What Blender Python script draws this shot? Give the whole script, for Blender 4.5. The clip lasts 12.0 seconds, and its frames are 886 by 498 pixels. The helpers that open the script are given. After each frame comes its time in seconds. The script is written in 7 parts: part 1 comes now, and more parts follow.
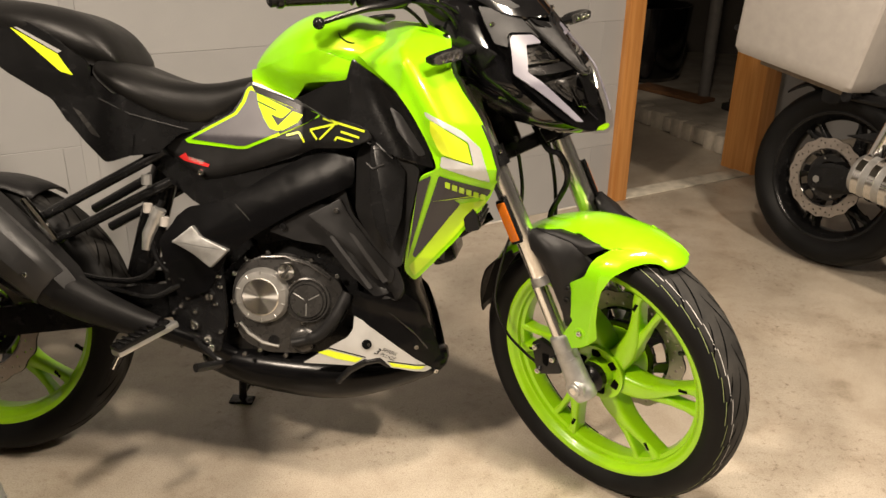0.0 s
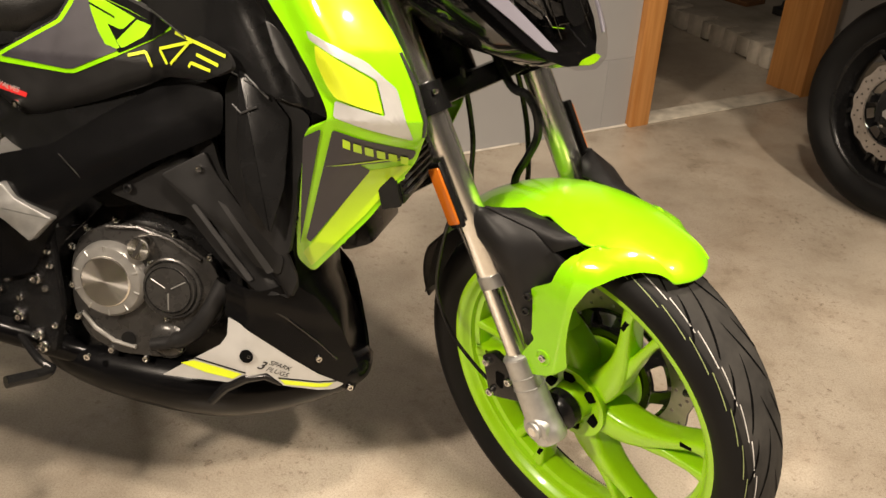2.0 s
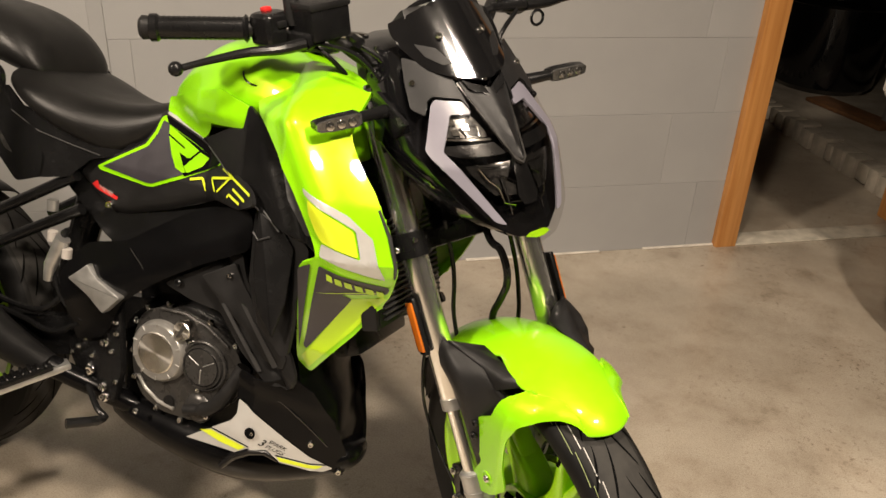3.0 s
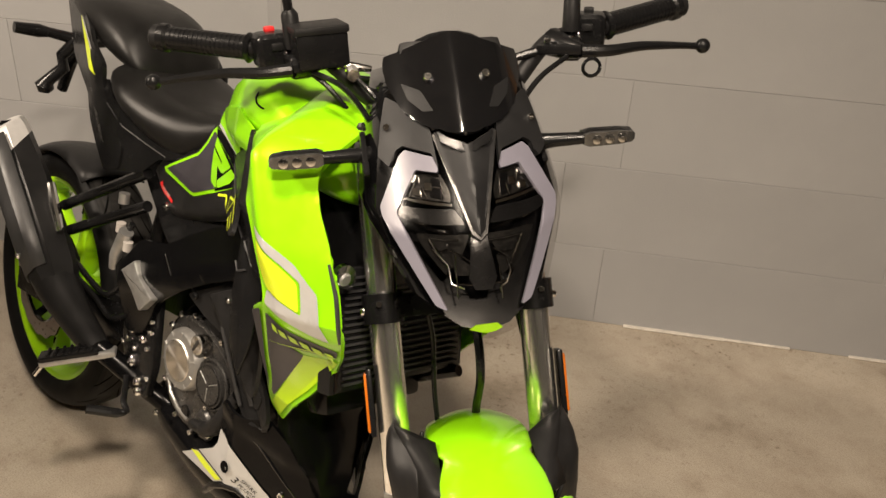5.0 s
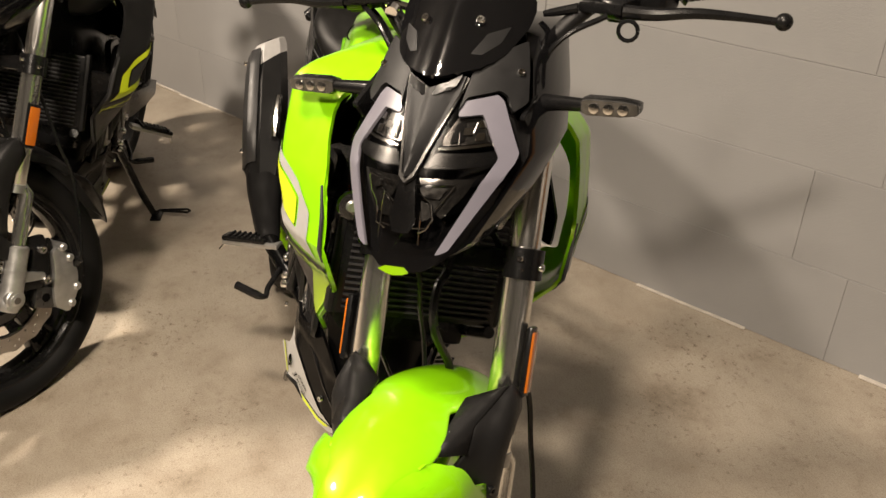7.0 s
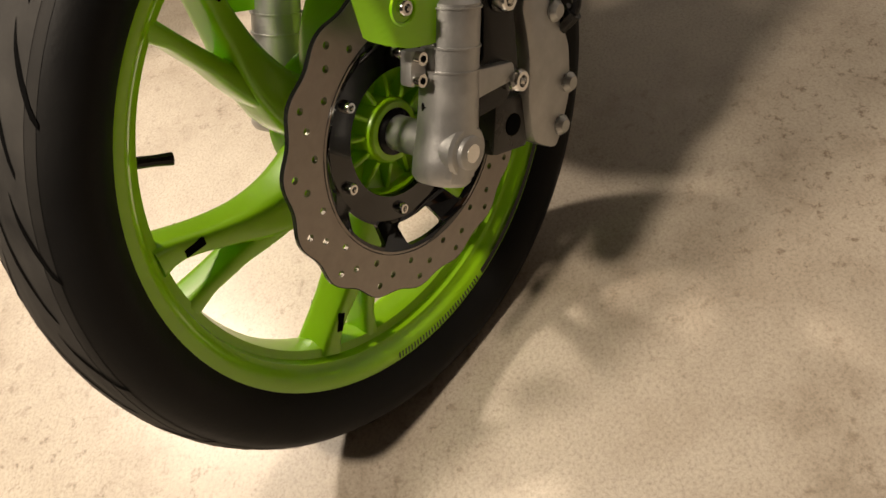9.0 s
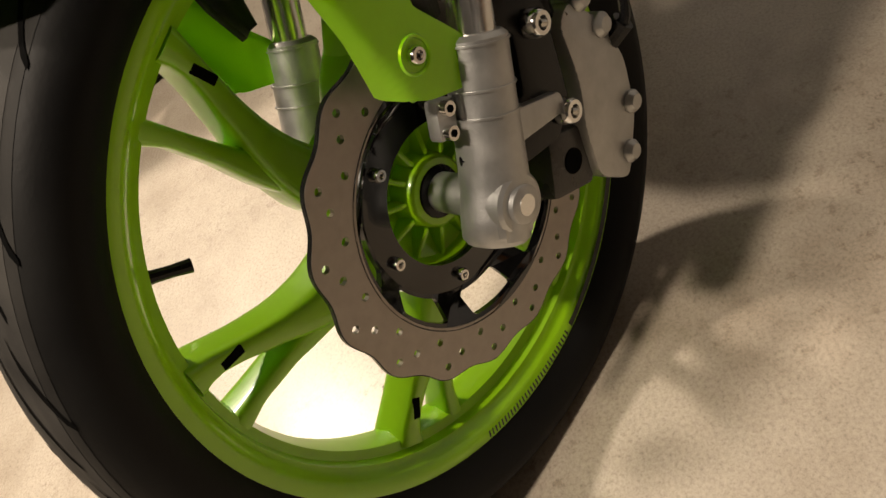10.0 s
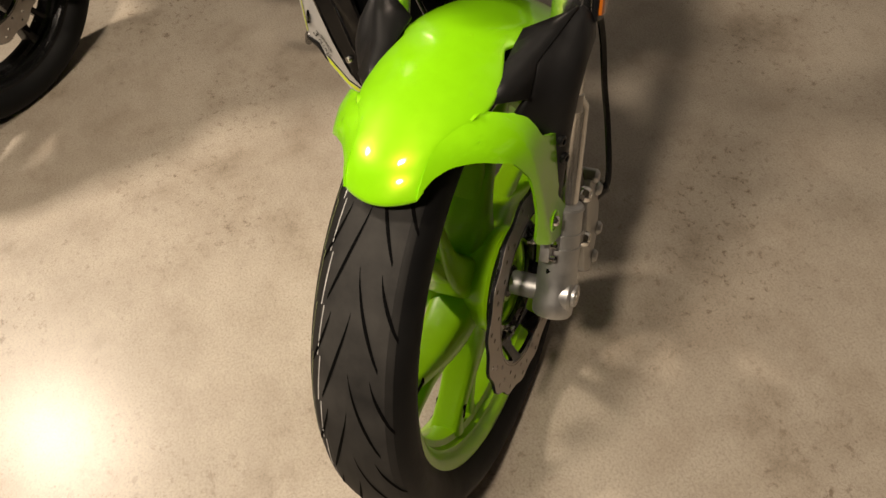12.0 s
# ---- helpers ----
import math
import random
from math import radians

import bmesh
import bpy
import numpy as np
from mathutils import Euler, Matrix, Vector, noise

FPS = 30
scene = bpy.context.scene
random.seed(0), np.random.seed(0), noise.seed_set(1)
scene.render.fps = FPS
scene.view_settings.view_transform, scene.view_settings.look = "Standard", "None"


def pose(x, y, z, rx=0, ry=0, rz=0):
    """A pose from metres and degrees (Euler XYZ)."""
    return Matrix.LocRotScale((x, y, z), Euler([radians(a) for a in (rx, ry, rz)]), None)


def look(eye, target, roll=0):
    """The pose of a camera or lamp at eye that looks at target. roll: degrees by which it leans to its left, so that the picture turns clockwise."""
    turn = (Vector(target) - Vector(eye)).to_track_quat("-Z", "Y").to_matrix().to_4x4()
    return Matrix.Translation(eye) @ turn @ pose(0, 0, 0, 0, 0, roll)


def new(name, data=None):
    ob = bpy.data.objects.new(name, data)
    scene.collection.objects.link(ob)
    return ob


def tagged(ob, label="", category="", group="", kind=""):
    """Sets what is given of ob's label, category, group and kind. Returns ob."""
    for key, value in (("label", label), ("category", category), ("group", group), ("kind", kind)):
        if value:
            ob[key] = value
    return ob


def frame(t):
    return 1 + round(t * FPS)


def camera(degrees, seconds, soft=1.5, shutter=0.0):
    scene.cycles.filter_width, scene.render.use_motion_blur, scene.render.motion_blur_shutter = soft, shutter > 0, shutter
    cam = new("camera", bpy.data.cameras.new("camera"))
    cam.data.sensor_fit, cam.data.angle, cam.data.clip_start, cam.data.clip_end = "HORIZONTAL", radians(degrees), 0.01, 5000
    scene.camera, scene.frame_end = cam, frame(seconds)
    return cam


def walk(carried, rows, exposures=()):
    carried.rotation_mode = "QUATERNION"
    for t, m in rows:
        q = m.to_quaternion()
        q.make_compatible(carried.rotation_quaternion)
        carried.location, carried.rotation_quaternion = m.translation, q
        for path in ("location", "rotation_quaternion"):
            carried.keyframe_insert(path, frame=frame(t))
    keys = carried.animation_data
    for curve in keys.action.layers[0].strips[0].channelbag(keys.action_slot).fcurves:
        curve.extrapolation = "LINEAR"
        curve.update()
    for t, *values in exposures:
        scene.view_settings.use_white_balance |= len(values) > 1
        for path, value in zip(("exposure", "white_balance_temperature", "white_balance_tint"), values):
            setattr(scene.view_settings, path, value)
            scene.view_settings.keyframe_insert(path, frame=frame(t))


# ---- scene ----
cam = camera(56.1, 12.0)
PATH = [
    (0, (0.249, 0.447, 1.199), (0.136, 2.278, 0.402), 0.9),
    (0.5, (0.296, 0.668, 1.112), (0.196, 2.45, 0.209), 0.5),
    (1, (0.337, 0.82, 1.051), (0.258, 2.562, 0.072), 0.8),
    (1.5, (0.346, 0.889, 1.057), (0.262, 2.615, 0.05), 1.1),
    (2, (0.377, 0.975, 1.11), (0.209, 2.684, 0.085), 2.0),
    (2.5, (0.469, 0.982, 1.219), (0.188, 2.693, 0.222), 3.2),
    (3, (0.653, 0.923, 1.308), (0.1, 2.612, 0.391), 3.2),
    (3.2, (0.714, 0.93, 1.331), (0.049, 2.591, 0.436), 2.7),
    (4.8, (0.908, 1.323, 1.306), (-0.235, 2.685, 0.392), 3.1),
    (5, (0.943, 1.321, 1.31), (-0.228, 2.663, 0.4), 3.4),
    (5.5, (1.102, 1.332, 1.348), (-0.194, 2.556, 0.441), 2.4),
    (6, (1.19, 1.403, 1.351), (-0.212, 2.494, 0.433), 1.6),
    (6.5, (1.247, 1.616, 1.343), (-0.325, 2.418, 0.4), 1.2),
    (6.7, (1.256, 1.691, 1.33), (-0.368, 2.364, 0.376), 1.3),
    (8.3, (1.113, 2.047, 0.921), (-0.387, 2.016, -0.402), -5.5),
    (8.5, (1.105, 2.082, 0.846), (-0.321, 1.976, -0.551), -8.9),
    (9, (1.072, 2.142, 0.728), (-0.251, 1.836, -0.741), -19.9),
    (9.5, (1.029, 2.155, 0.674), (-0.312, 1.666, -0.727), -29.4),
    (10, (0.996, 2.169, 0.672), (-0.394, 1.627, -0.66), -34.2),
    (10.5, (0.989, 2.162, 0.691), (-0.443, 1.65, -0.608), -34.3),
    (11, (1.034, 2.088, 0.772), (-0.378, 1.749, -0.603), -30.5),
    (11.5, (1.078, 1.971, 0.954), (-0.235, 1.93, -0.554), -19.0),
    (12, (1.108, 1.822, 1.12), (-0.112, 2.067, -0.446), -7.4),
]
walk(cam, [(t, look(eye, target, roll)) for t, eye, target, roll in PATH], exposures=[(0, 0.12), (1.0, 0.14), (3.0, 0.0), (5.0, -0.06), (6.7, 0.0), (8.3, -0.16), (10.5, -0.10), (11.0, -0.06), (11.5, -0.22), (12, -0.62)])

# ---------------------------------------------------------------- light
world = bpy.data.worlds.new("world")
scene.world = world
world.use_nodes = True
world.node_tree.nodes["Background"].inputs[0].default_value = (0.9, 0.85, 0.78, 1)
world.node_tree.nodes["Background"].inputs[1].default_value = 0.006


def lamp(name, place, target, size_x, size_y, watts, colour):
    data = bpy.data.lights.new(name, "AREA")
    data.shape, data.size, data.size_y, data.energy, data.color = "RECTANGLE", size_x, size_y, watts, colour
    ob = new(name, data)
    ob.matrix_world = look(place, target)
    return ob


WARM = (1.0, 0.838, 0.672)
lamp("ceiling_lamp_front", (1.58, 1.05, 2.5), (1.58, 1.07, 0), 0.18, 0.24, 88, WARM)
lamp("ceiling_lamp_side", (-1.25, 0.26, 2.5), (-1.25, 0.28, 0), 0.26, 0.24, 132, WARM)
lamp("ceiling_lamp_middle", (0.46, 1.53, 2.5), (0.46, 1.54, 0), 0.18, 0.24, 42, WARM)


# ---------------------------------------------------------------- materials
def material(name):
    m = bpy.data.materials.new(name)
    m.use_nodes = True
    nt = m.node_tree
    return m, nt, nt.nodes["Principled BSDF"]


def node(nt, kind, **values):
    n = nt.nodes.new(kind)
    for key, value in values.items():
        n.inputs[key.replace("_", " ")].default_value = value
    return n


def noise_tex(nt, scale, detail=4.0, rough=0.55):
    coord = nt.nodes.new("ShaderNodeTexCoord")
    n = node(nt, "ShaderNodeTexNoise", Scale=scale, Detail=detail, Roughness=rough)
    nt.links.new(coord.outputs["Object"], n.inputs["Vector"])
    return n


def ramp(nt, src, stops):
    r = nt.nodes.new("ShaderNodeValToRGB")
    el = r.color_ramp.elements
    while len(el) < len(stops):
        el.new(0.5)
    for e, (p, c) in zip(el, stops):
        e.position = p
        e.color = (*c, 1) if len(c) == 3 else (c[0], c[0], c[0], 1)
    nt.links.new(src, r.inputs[0])
    return r


def simple(name, colour, rough=0.5, metal=0.0, coat=0.0, vary=0.12, scale=30.0, bump=0.0, bump_scale=300.0, spec=0.5):
    """A plain material with slight tonal variation, uneven gloss and fine relief."""
    m, nt, p = material(name)
    n = noise_tex(nt, scale)
    lo = [c * (1 - vary) for c in colour]
    hi = [min(1, c * (1 + vary)) for c in colour]
    r = ramp(nt, n.outputs["Fac"], [(0.3, lo), (0.7, hi)])
    nt.links.new(r.outputs[0], p.inputs["Base Color"])
    rr = ramp(nt, n.outputs["Fac"], [(0.25, (rough * 0.85,)), (0.75, (min(1, rough * 1.15),))])
    nt.links.new(rr.outputs[0], p.inputs["Roughness"])
    p.inputs["Metallic"].default_value = metal
    p.inputs["Coat Weight"].default_value = coat
    p.inputs["Coat Roughness"].default_value = 0.05
    p.inputs["Specular IOR Level"].default_value = spec
    if bump:
        b = node(nt, "ShaderNodeBump", Strength=bump, Distance=0.001)
        bn = noise_tex(nt, bump_scale, 2)
        nt.links.new(bn.outputs["Fac"], b.inputs["Height"])
        nt.links.new(b.outputs[0], p.inputs["Normal"])
    return m


def concrete():
    m, nt, p = material("concrete_floor")
    big = noise_tex(nt, 1.6, 8, 0.68)
    mid = noise_tex(nt, 7.0, 8, 0.65)
    fine = noise_tex(nt, 260.0, 6, 0.8)
    a = ramp(nt, big.outputs["Fac"], [(0.32, (0.335, 0.285, 0.222)), (0.50, (0.43, 0.376, 0.302)), (0.68, (0.50, 0.445, 0.362))])
    b = ramp(nt, mid.outputs["Fac"], [(0.30, (0.66, 0.63, 0.59)), (0.42, (0.90, 0.88, 0.86)), (0.55, (1, 1, 1)), (0.8, (1.03, 1.02, 1.0))])
    c = ramp(nt, fine.outputs["Fac"], [(0.33, (0.60, 0.58, 0.56)), (0.47, (0.92, 0.92, 0.92)), (0.60, (1.08, 1.08, 1.08))])
    x = nt.nodes.new("ShaderNodeMixRGB")
    x.blend_type = "MULTIPLY"
    x.inputs[0].default_value = 1
    nt.links.new(a.outputs[0], x.inputs[1])
    nt.links.new(b.outputs[0], x.inputs[2])
    y = nt.nodes.new("ShaderNodeMixRGB")
    y.blend_type = "MULTIPLY"
    y.inputs[0].default_value = 1
    nt.links.new(x.outputs[0], y.inputs[1])
    nt.links.new(c.outputs[0], y.inputs[2])
    # small dark specks and drops
    v = node(nt, "ShaderNodeTexVoronoi", Scale=13.0)
    coord = nt.nodes.new("ShaderNodeTexCoord")
    warp = noise_tex(nt, 22.0, 3)
    addv = nt.nodes.new("ShaderNodeVectorMath")
    sc = nt.nodes.new("ShaderNodeVectorMath")
    sc.operation = "SCALE"
    sc.inputs[3].default_value = 0.06
    nt.links.new(warp.outputs["Color"], sc.inputs[0])
    nt.links.new(coord.outputs["Object"], addv.inputs[0])
    nt.links.new(sc.outputs[0], addv.inputs[1])
    nt.links.new(addv.outputs[0], v.inputs["Vector"])
    s = ramp(nt, v.outputs["Distance"], [(0.045, (0.42, 0.36, 0.30)), (0.085, (1, 1, 1))])
    # crisp clusters of grit
    grit = noise_tex(nt, 55.0, 8, 0.75)
    gg = ramp(nt, grit.outputs["Fac"], [(0.375, (0.42, 0.36, 0.30)), (0.45, (1, 1, 1))])
    gate2 = noise_tex(nt, 2.3, 5, 0.6)
    g2 = ramp(nt, gate2.outputs["Fac"], [(0.46, (0.08,)), (0.62, (0.85,))])
    w = nt.nodes.new("ShaderNodeMixRGB")
    w.blend_type = "MULTIPLY"
    nt.links.new(g2.outputs[0], w.inputs[0])
    nt.links.new(y.outputs[0], w.inputs[1])
    nt.links.new(gg.outputs[0], w.inputs[2])
    y = w
    z = nt.nodes.new("ShaderNodeMixRGB")
    z.blend_type = "MULTIPLY"
    gate = noise_tex(nt, 3.1, 2)
    g = ramp(nt, gate.outputs["Fac"], [(0.54, (0,)), (0.62, (0.8,))])
    nt.links.new(g.outputs[0], z.inputs[0])
    nt.links.new(y.outputs[0], z.inputs[1])
    nt.links.new(s.outputs[0], z.inputs[2])
    nt.links.new(z.outputs[0], p.inputs["Base Color"])
    r = ramp(nt, mid.outputs["Fac"], [(0.3, (0.36,)), (0.7, (0.52,))])
    nt.links.new(r.outputs[0], p.inputs["Roughness"])
    bm_ = node(nt, "ShaderNodeBump", Strength=0.25, Distance=0.002)
    nt.links.new(fine.outputs["Fac"], bm_.inputs["Height"])
    nt.links.new(bm_.outputs[0], p.inputs["Normal"])
    p.inputs["Coat Weight"].default_value = 0.5
    p.inputs["Coat Roughness"].default_value = 0.27
    return m


def wall_paint():
    m, nt, p = material("grey_wall_paint")
    big = noise_tex(nt, 1.7, 5)
    fine = noise_tex(nt, 160.0, 4, 0.7)
    info = nt.nodes.new("ShaderNodeObjectInfo")
    a = ramp(nt, big.outputs["Fac"], [(0.3, (0.295, 0.293, 0.293)), (0.7, (0.345, 0.342, 0.340))])
    q = ramp(nt, info.outputs["Random"], [(0.0, (0.96, 0.96, 0.96)), (1.0, (1, 1, 1))])
    x = nt.nodes.new("ShaderNodeMixRGB")
    x.blend_type = "MULTIPLY"
    x.inputs[0].default_value = 1
    nt.links.new(a.outputs[0], x.inputs[1])
    nt.links.new(q.outputs[0], x.inputs[2])
    nt.links.new(x.outputs[0], p.inputs["Base Color"])
    p.inputs["Roughness"].default_value = 0.55
    b = node(nt, "ShaderNodeBump", Strength=0.35, Distance=0.002)
    nt.links.new(fine.outputs["Fac"], b.inputs["Height"])
    nt.links.new(b.outputs[0], p.inputs["Normal"])
    return m


def wood():
    m, nt, p = material("orange_wood")
    coord = nt.nodes.new("ShaderNodeTexCoord")
    mp = nt.nodes.new("ShaderNodeMapping")
    mp.inputs["Scale"].default_value = (30, 30, 1.6)
    nt.links.new(coord.outputs["Object"], mp.inputs[0])
    n = node(nt, "ShaderNodeTexNoise", Scale=2.0, Detail=6.0)
    nt.links.new(mp.outputs[0], n.inputs["Vector"])
    r = ramp(nt, n.outputs["Fac"], [(0.3, (0.40, 0.165, 0.04)), (0.7, (0.56, 0.27, 0.085))])
    nt.links.new(r.outputs[0], p.inputs["Base Color"])
    p.inputs["Roughness"].default_value = 0.42
    return m


def brushed(name, colour, rough):
    """Turned or brushed metal with fine grain."""
    m, nt, p = material(name)
    n = noise_tex(nt, 240.0, 3)
    r = ramp(nt, n.outputs["Fac"], [(0.3, [c * 0.85 for c in colour]), (0.7, colour)])
    nt.links.new(r.outputs[0], p.inputs["Base Color"])
    p.inputs["Metallic"].default_value = 1
    p.inputs["Roughness"].default_value = rough
    p.inputs["Anisotropic"].default_value = 0.5
    return m


def smoked_lens():
    m, nt, p = material("smoked_lens")
    t = nt.nodes.new("ShaderNodeBsdfTransparent")
    t.inputs[0].default_value = (0.80, 0.79, 0.78, 1)
    g = nt.nodes.new("ShaderNodeBsdfGlossy")
    g.inputs["Roughness"].default_value = 0.14
    fr = node(nt, "ShaderNodeFresnel", IOR=1.12)
    mx = nt.nodes.new("ShaderNodeMixShader")
    nt.links.new(fr.outputs[0], mx.inputs[0])
    nt.links.new(t.outputs[0], mx.inputs[1])
    nt.links.new(g.outputs[0], mx.inputs[2])
    nt.links.new(mx.outputs[0], nt.nodes["Material Output"].inputs[0])
    return m


def rubber(name, lo, hi, r0, r1, spec):
    m, nt, p = material(name)
    p.inputs["Specular IOR Level"].default_value = spec
    big = noise_tex(nt, 14.0, 5)
    fine = noise_tex(nt, 260.0, 3)
    a = ramp(nt, big.outputs["Fac"], [(0.35, lo), (0.7, hi)])
    nt.links.new(a.outputs[0], p.inputs["Base Color"])
    r = ramp(nt, big.outputs["Fac"], [(0.3, (r0,)), (0.7, (r1,))])
    nt.links.new(r.outputs[0], p.inputs["Roughness"])
    b = node(nt, "ShaderNodeBump", Strength=0.15, Distance=0.001)
    nt.links.new(fine.outputs["Fac"], b.inputs["Height"])
    nt.links.new(b.outputs[0], p.inputs["Normal"])
    return m


CONCRETE, WALL, WOOD = concrete(), wall_paint(), wood()
GREEN = simple("green_pearl_paint", (0.255, 0.68, 0.004), 0.33, 0.0, 0.8, 0.03, 60, spec=0.9)
GREEN.node_tree.nodes["Principled BSDF"].inputs["Specular Tint"].default_value = (1.0, 0.92, 0.08, 1)
LIME = simple("lime_decal", (0.46, 0.72, 0.01), 0.35, 0.0, 0.3, 0.03)
RIMGREEN = simple("green_wheel_paint", (0.33, 0.66, 0.004), 0.34, 0.0, 0.5, 0.04, 40)
YELLOW = simple("yellow_decal", (0.62, 0.74, 0.02), 0.35, 0.0, 0.3, 0.03)
BLACK = simple("satin_black_plastic", (0.0072, 0.0072, 0.0075), 0.25, vary=0.15, spec=0.26, bump=0.12, bump_scale=700)
MATTE = simple("matte_black_plastic", (0.0110, 0.0108, 0.0110), 0.42, vary=0.15, spec=0.22, bump=0.25, bump_scale=900)
GLOSS = simple("gloss_black", (0.0045, 0.0045, 0.005), 0.10, coat=0.6, vary=0.1)
FASCIA = simple("charcoal_plastic", (0.0105, 0.0105, 0.011), 0.46, vary=0.12, spec=0.28, bump=0.2, bump_scale=900)
REFLECT = simple("lamp_reflector", (0.085, 0.083, 0.08), 0.20, metal=0.9, vary=0.3, scale=160)
SATIN = simple("satin_alloy_cap", (0.62, 0.61, 0.60), 0.38, metal=0.5, vary=0.08)
DARKGREY = simple("dark_grey_plastic", (0.030, 0.030, 0.031), 0.45, vary=0.1, bump=0.2, bump_scale=900)
GRAPHITE = simple("graphite_decal", (0.042, 0.039, 0.047), 0.40, metal=0.2, vary=0.08)
SILVER = simple("silver_decal", (0.50, 0.50, 0.49), 0.38, metal=0.35, vary=0.06)
CAST = simple("cast_alloy", (0.48, 0.48, 0.47), 0.42, metal=0.85, vary=0.12, scale=50, bump=0.15, bump_scale=500)
MIDCAST = simple("grey_ring_cast", (0.36, 0.352, 0.335), 0.34, metal=0.7, vary=0.12, scale=45, bump=0.2, bump_scale=500)
INK = simple("deep_black_gloss", (0.003, 0.003, 0.0033), 0.22, vary=0.1, spec=0.16)
DARKCAST = simple("grey_engine_cast", (0.060, 0.058, 0.056), 0.28, metal=0.6, vary=0.15, scale=45, bump=0.2, bump_scale=500)
TURNED = brushed("turned_alloy", (0.84, 0.81, 0.76), 0.26)
nt_ = TURNED.node_tree
tg = nt_.nodes.new("ShaderNodeTangent")
tg.direction_type, tg.axis = "RADIAL", "Y"
nt_.links.new(tg.outputs[0], nt_.nodes["Principled BSDF"].inputs["Tangent"])
nt_.nodes["Principled BSDF"].inputs["Anisotropic"].default_value = 0.9
FORKMETAL = brushed("brushed_fork_tube", (0.93, 0.92, 0.89), 0.22)
FORKMETAL.node_tree.nodes["Principled BSDF"].inputs["Metallic"].default_value = 0.97
CHROME = simple("chrome", (0.80, 0.79, 0.77), 0.10, metal=1.0, vary=0.03)
STEEL = simple("disc_steel", (0.33, 0.295, 0.265), 0.38, metal=0.75, vary=0.08, scale=90)
ORANGE = simple("amber_reflector", (0.48, 0.125, 0.010), 0.18, coat=0.8, vary=0.08)
RED = simple("red_decal", (0.55, 0.02, 0.02), 0.4)
WHITE = simple("white_diffuser", (0.165, 0.16, 0.195), 0.35, coat=0.3, vary=0.03)
OFFWHITE = simple("offwhite_plastic", (0.37, 0.345, 0.32), 0.5, vary=0.06)
SEAT = simple("black_seat_vinyl", (0.0085, 0.0082, 0.008), 0.38, vary=0.12, spec=0.27, bump=0.5, bump_scale=420)
RUBBER = rubber("tyre_rubber", (0.004, 0.004, 0.0042), (0.007, 0.007, 0.0068), 0.5, 0.65, 0.16)
WORNRUBBER = rubber("worn_tyre_rubber", (0.012, 0.0117, 0.0112), (0.026, 0.0248, 0.023), 0.55, 0.72, 0.16)
DUSTYRUBBER = rubber("dusty_tyre_rubber", (0.019, 0.0186, 0.018), (0.052, 0.0495, 0.0455), 0.6, 0.8, 0.16)
LENS = smoked_lens()
CLEARBODY = simple("clear_silver_lens", (0.15, 0.146, 0.14), 0.16, metal=0.75, vary=0.25, scale=120)
TREADWHITE = simple("stepped_white_line", (0.46, 0.455, 0.44), 0.55, vary=0.4, scale=40)
TREADLIME = simple("stepped_lime_line", (0.20, 0.24, 0.10), 0.55, vary=0.4, scale=40)
GROOVE = simple("groove_black", (0.003, 0.003, 0.003), 0.9, spec=0.04)
STONE = simple("ledge_brick", (0.40, 0.355, 0.29), 0.8, vary=0.35, scale=9, bump=0.6, bump_scale=120)
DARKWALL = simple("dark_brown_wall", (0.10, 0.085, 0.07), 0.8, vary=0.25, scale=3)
# unseen ceiling and walls: colours held dark to limit bounced light
CEILING = simple("low_bounce_ceiling", (0.13, 0.125, 0.115), 0.8, vary=0.05, scale=2)
PLAIN = simple("low_bounce_wall", (0.10, 0.098, 0.094), 0.7, vary=0.05, scale=2)


# ---------------------------------------------------------------- mesh helpers
def part(name, bm, mat, parent=None, label="", subsurf=0, sharp=35, thick=0.0, bake=None):
    """Links a bmesh as one mesh object under a thing or under a part."""
    if bake is not None:
        bmesh.ops.transform(bm, matrix=bake, verts=bm.verts)
    bmesh.ops.recalc_face_normals(bm, faces=bm.faces)
    for f_ in bm.faces:
        f_.smooth = True
    me = bpy.data.meshes.new(name)
    bm.to_mesh(me)
    bm.free()
    me.set_sharp_from_angle(angle=radians(sharp if not subsurf else 180))
    me.materials.append(mat)
    ob = new(name, me)
    if thick:
        s = ob.modifiers.new("solid", "SOLIDIFY")
        s.thickness, s.offset = thick, 0
    if subsurf:
        s = ob.modifiers.new("sub", "SUBSURF")
        s.levels = s.render_levels = subsurf
    if parent is not None:
        ob.parent = parent
    if label:
        ob["label"] = label
    return ob


def empty(name, m, label, category, group=""):
    ob = new(name)
    ob.empty_display_size = 0.1
    ob.matrix_world = m
    return tagged(ob, label, category, group)


def loft(sections, closed=True, caps=True):
    bm = bmesh.new()
    rows = [[bm.verts.new(p) for p in s] for s in sections]
    n = len(rows[0])
    for a, b in zip(rows, rows[1:]):
        for i in range(n if closed else n - 1):
            j = (i + 1) % n
            bm.faces.new((a[i], a[j], b[j], b[i]))
    if caps and closed:
        bm.faces.new(rows[0])
        bm.faces.new(rows[-1][::-1])
    return bm


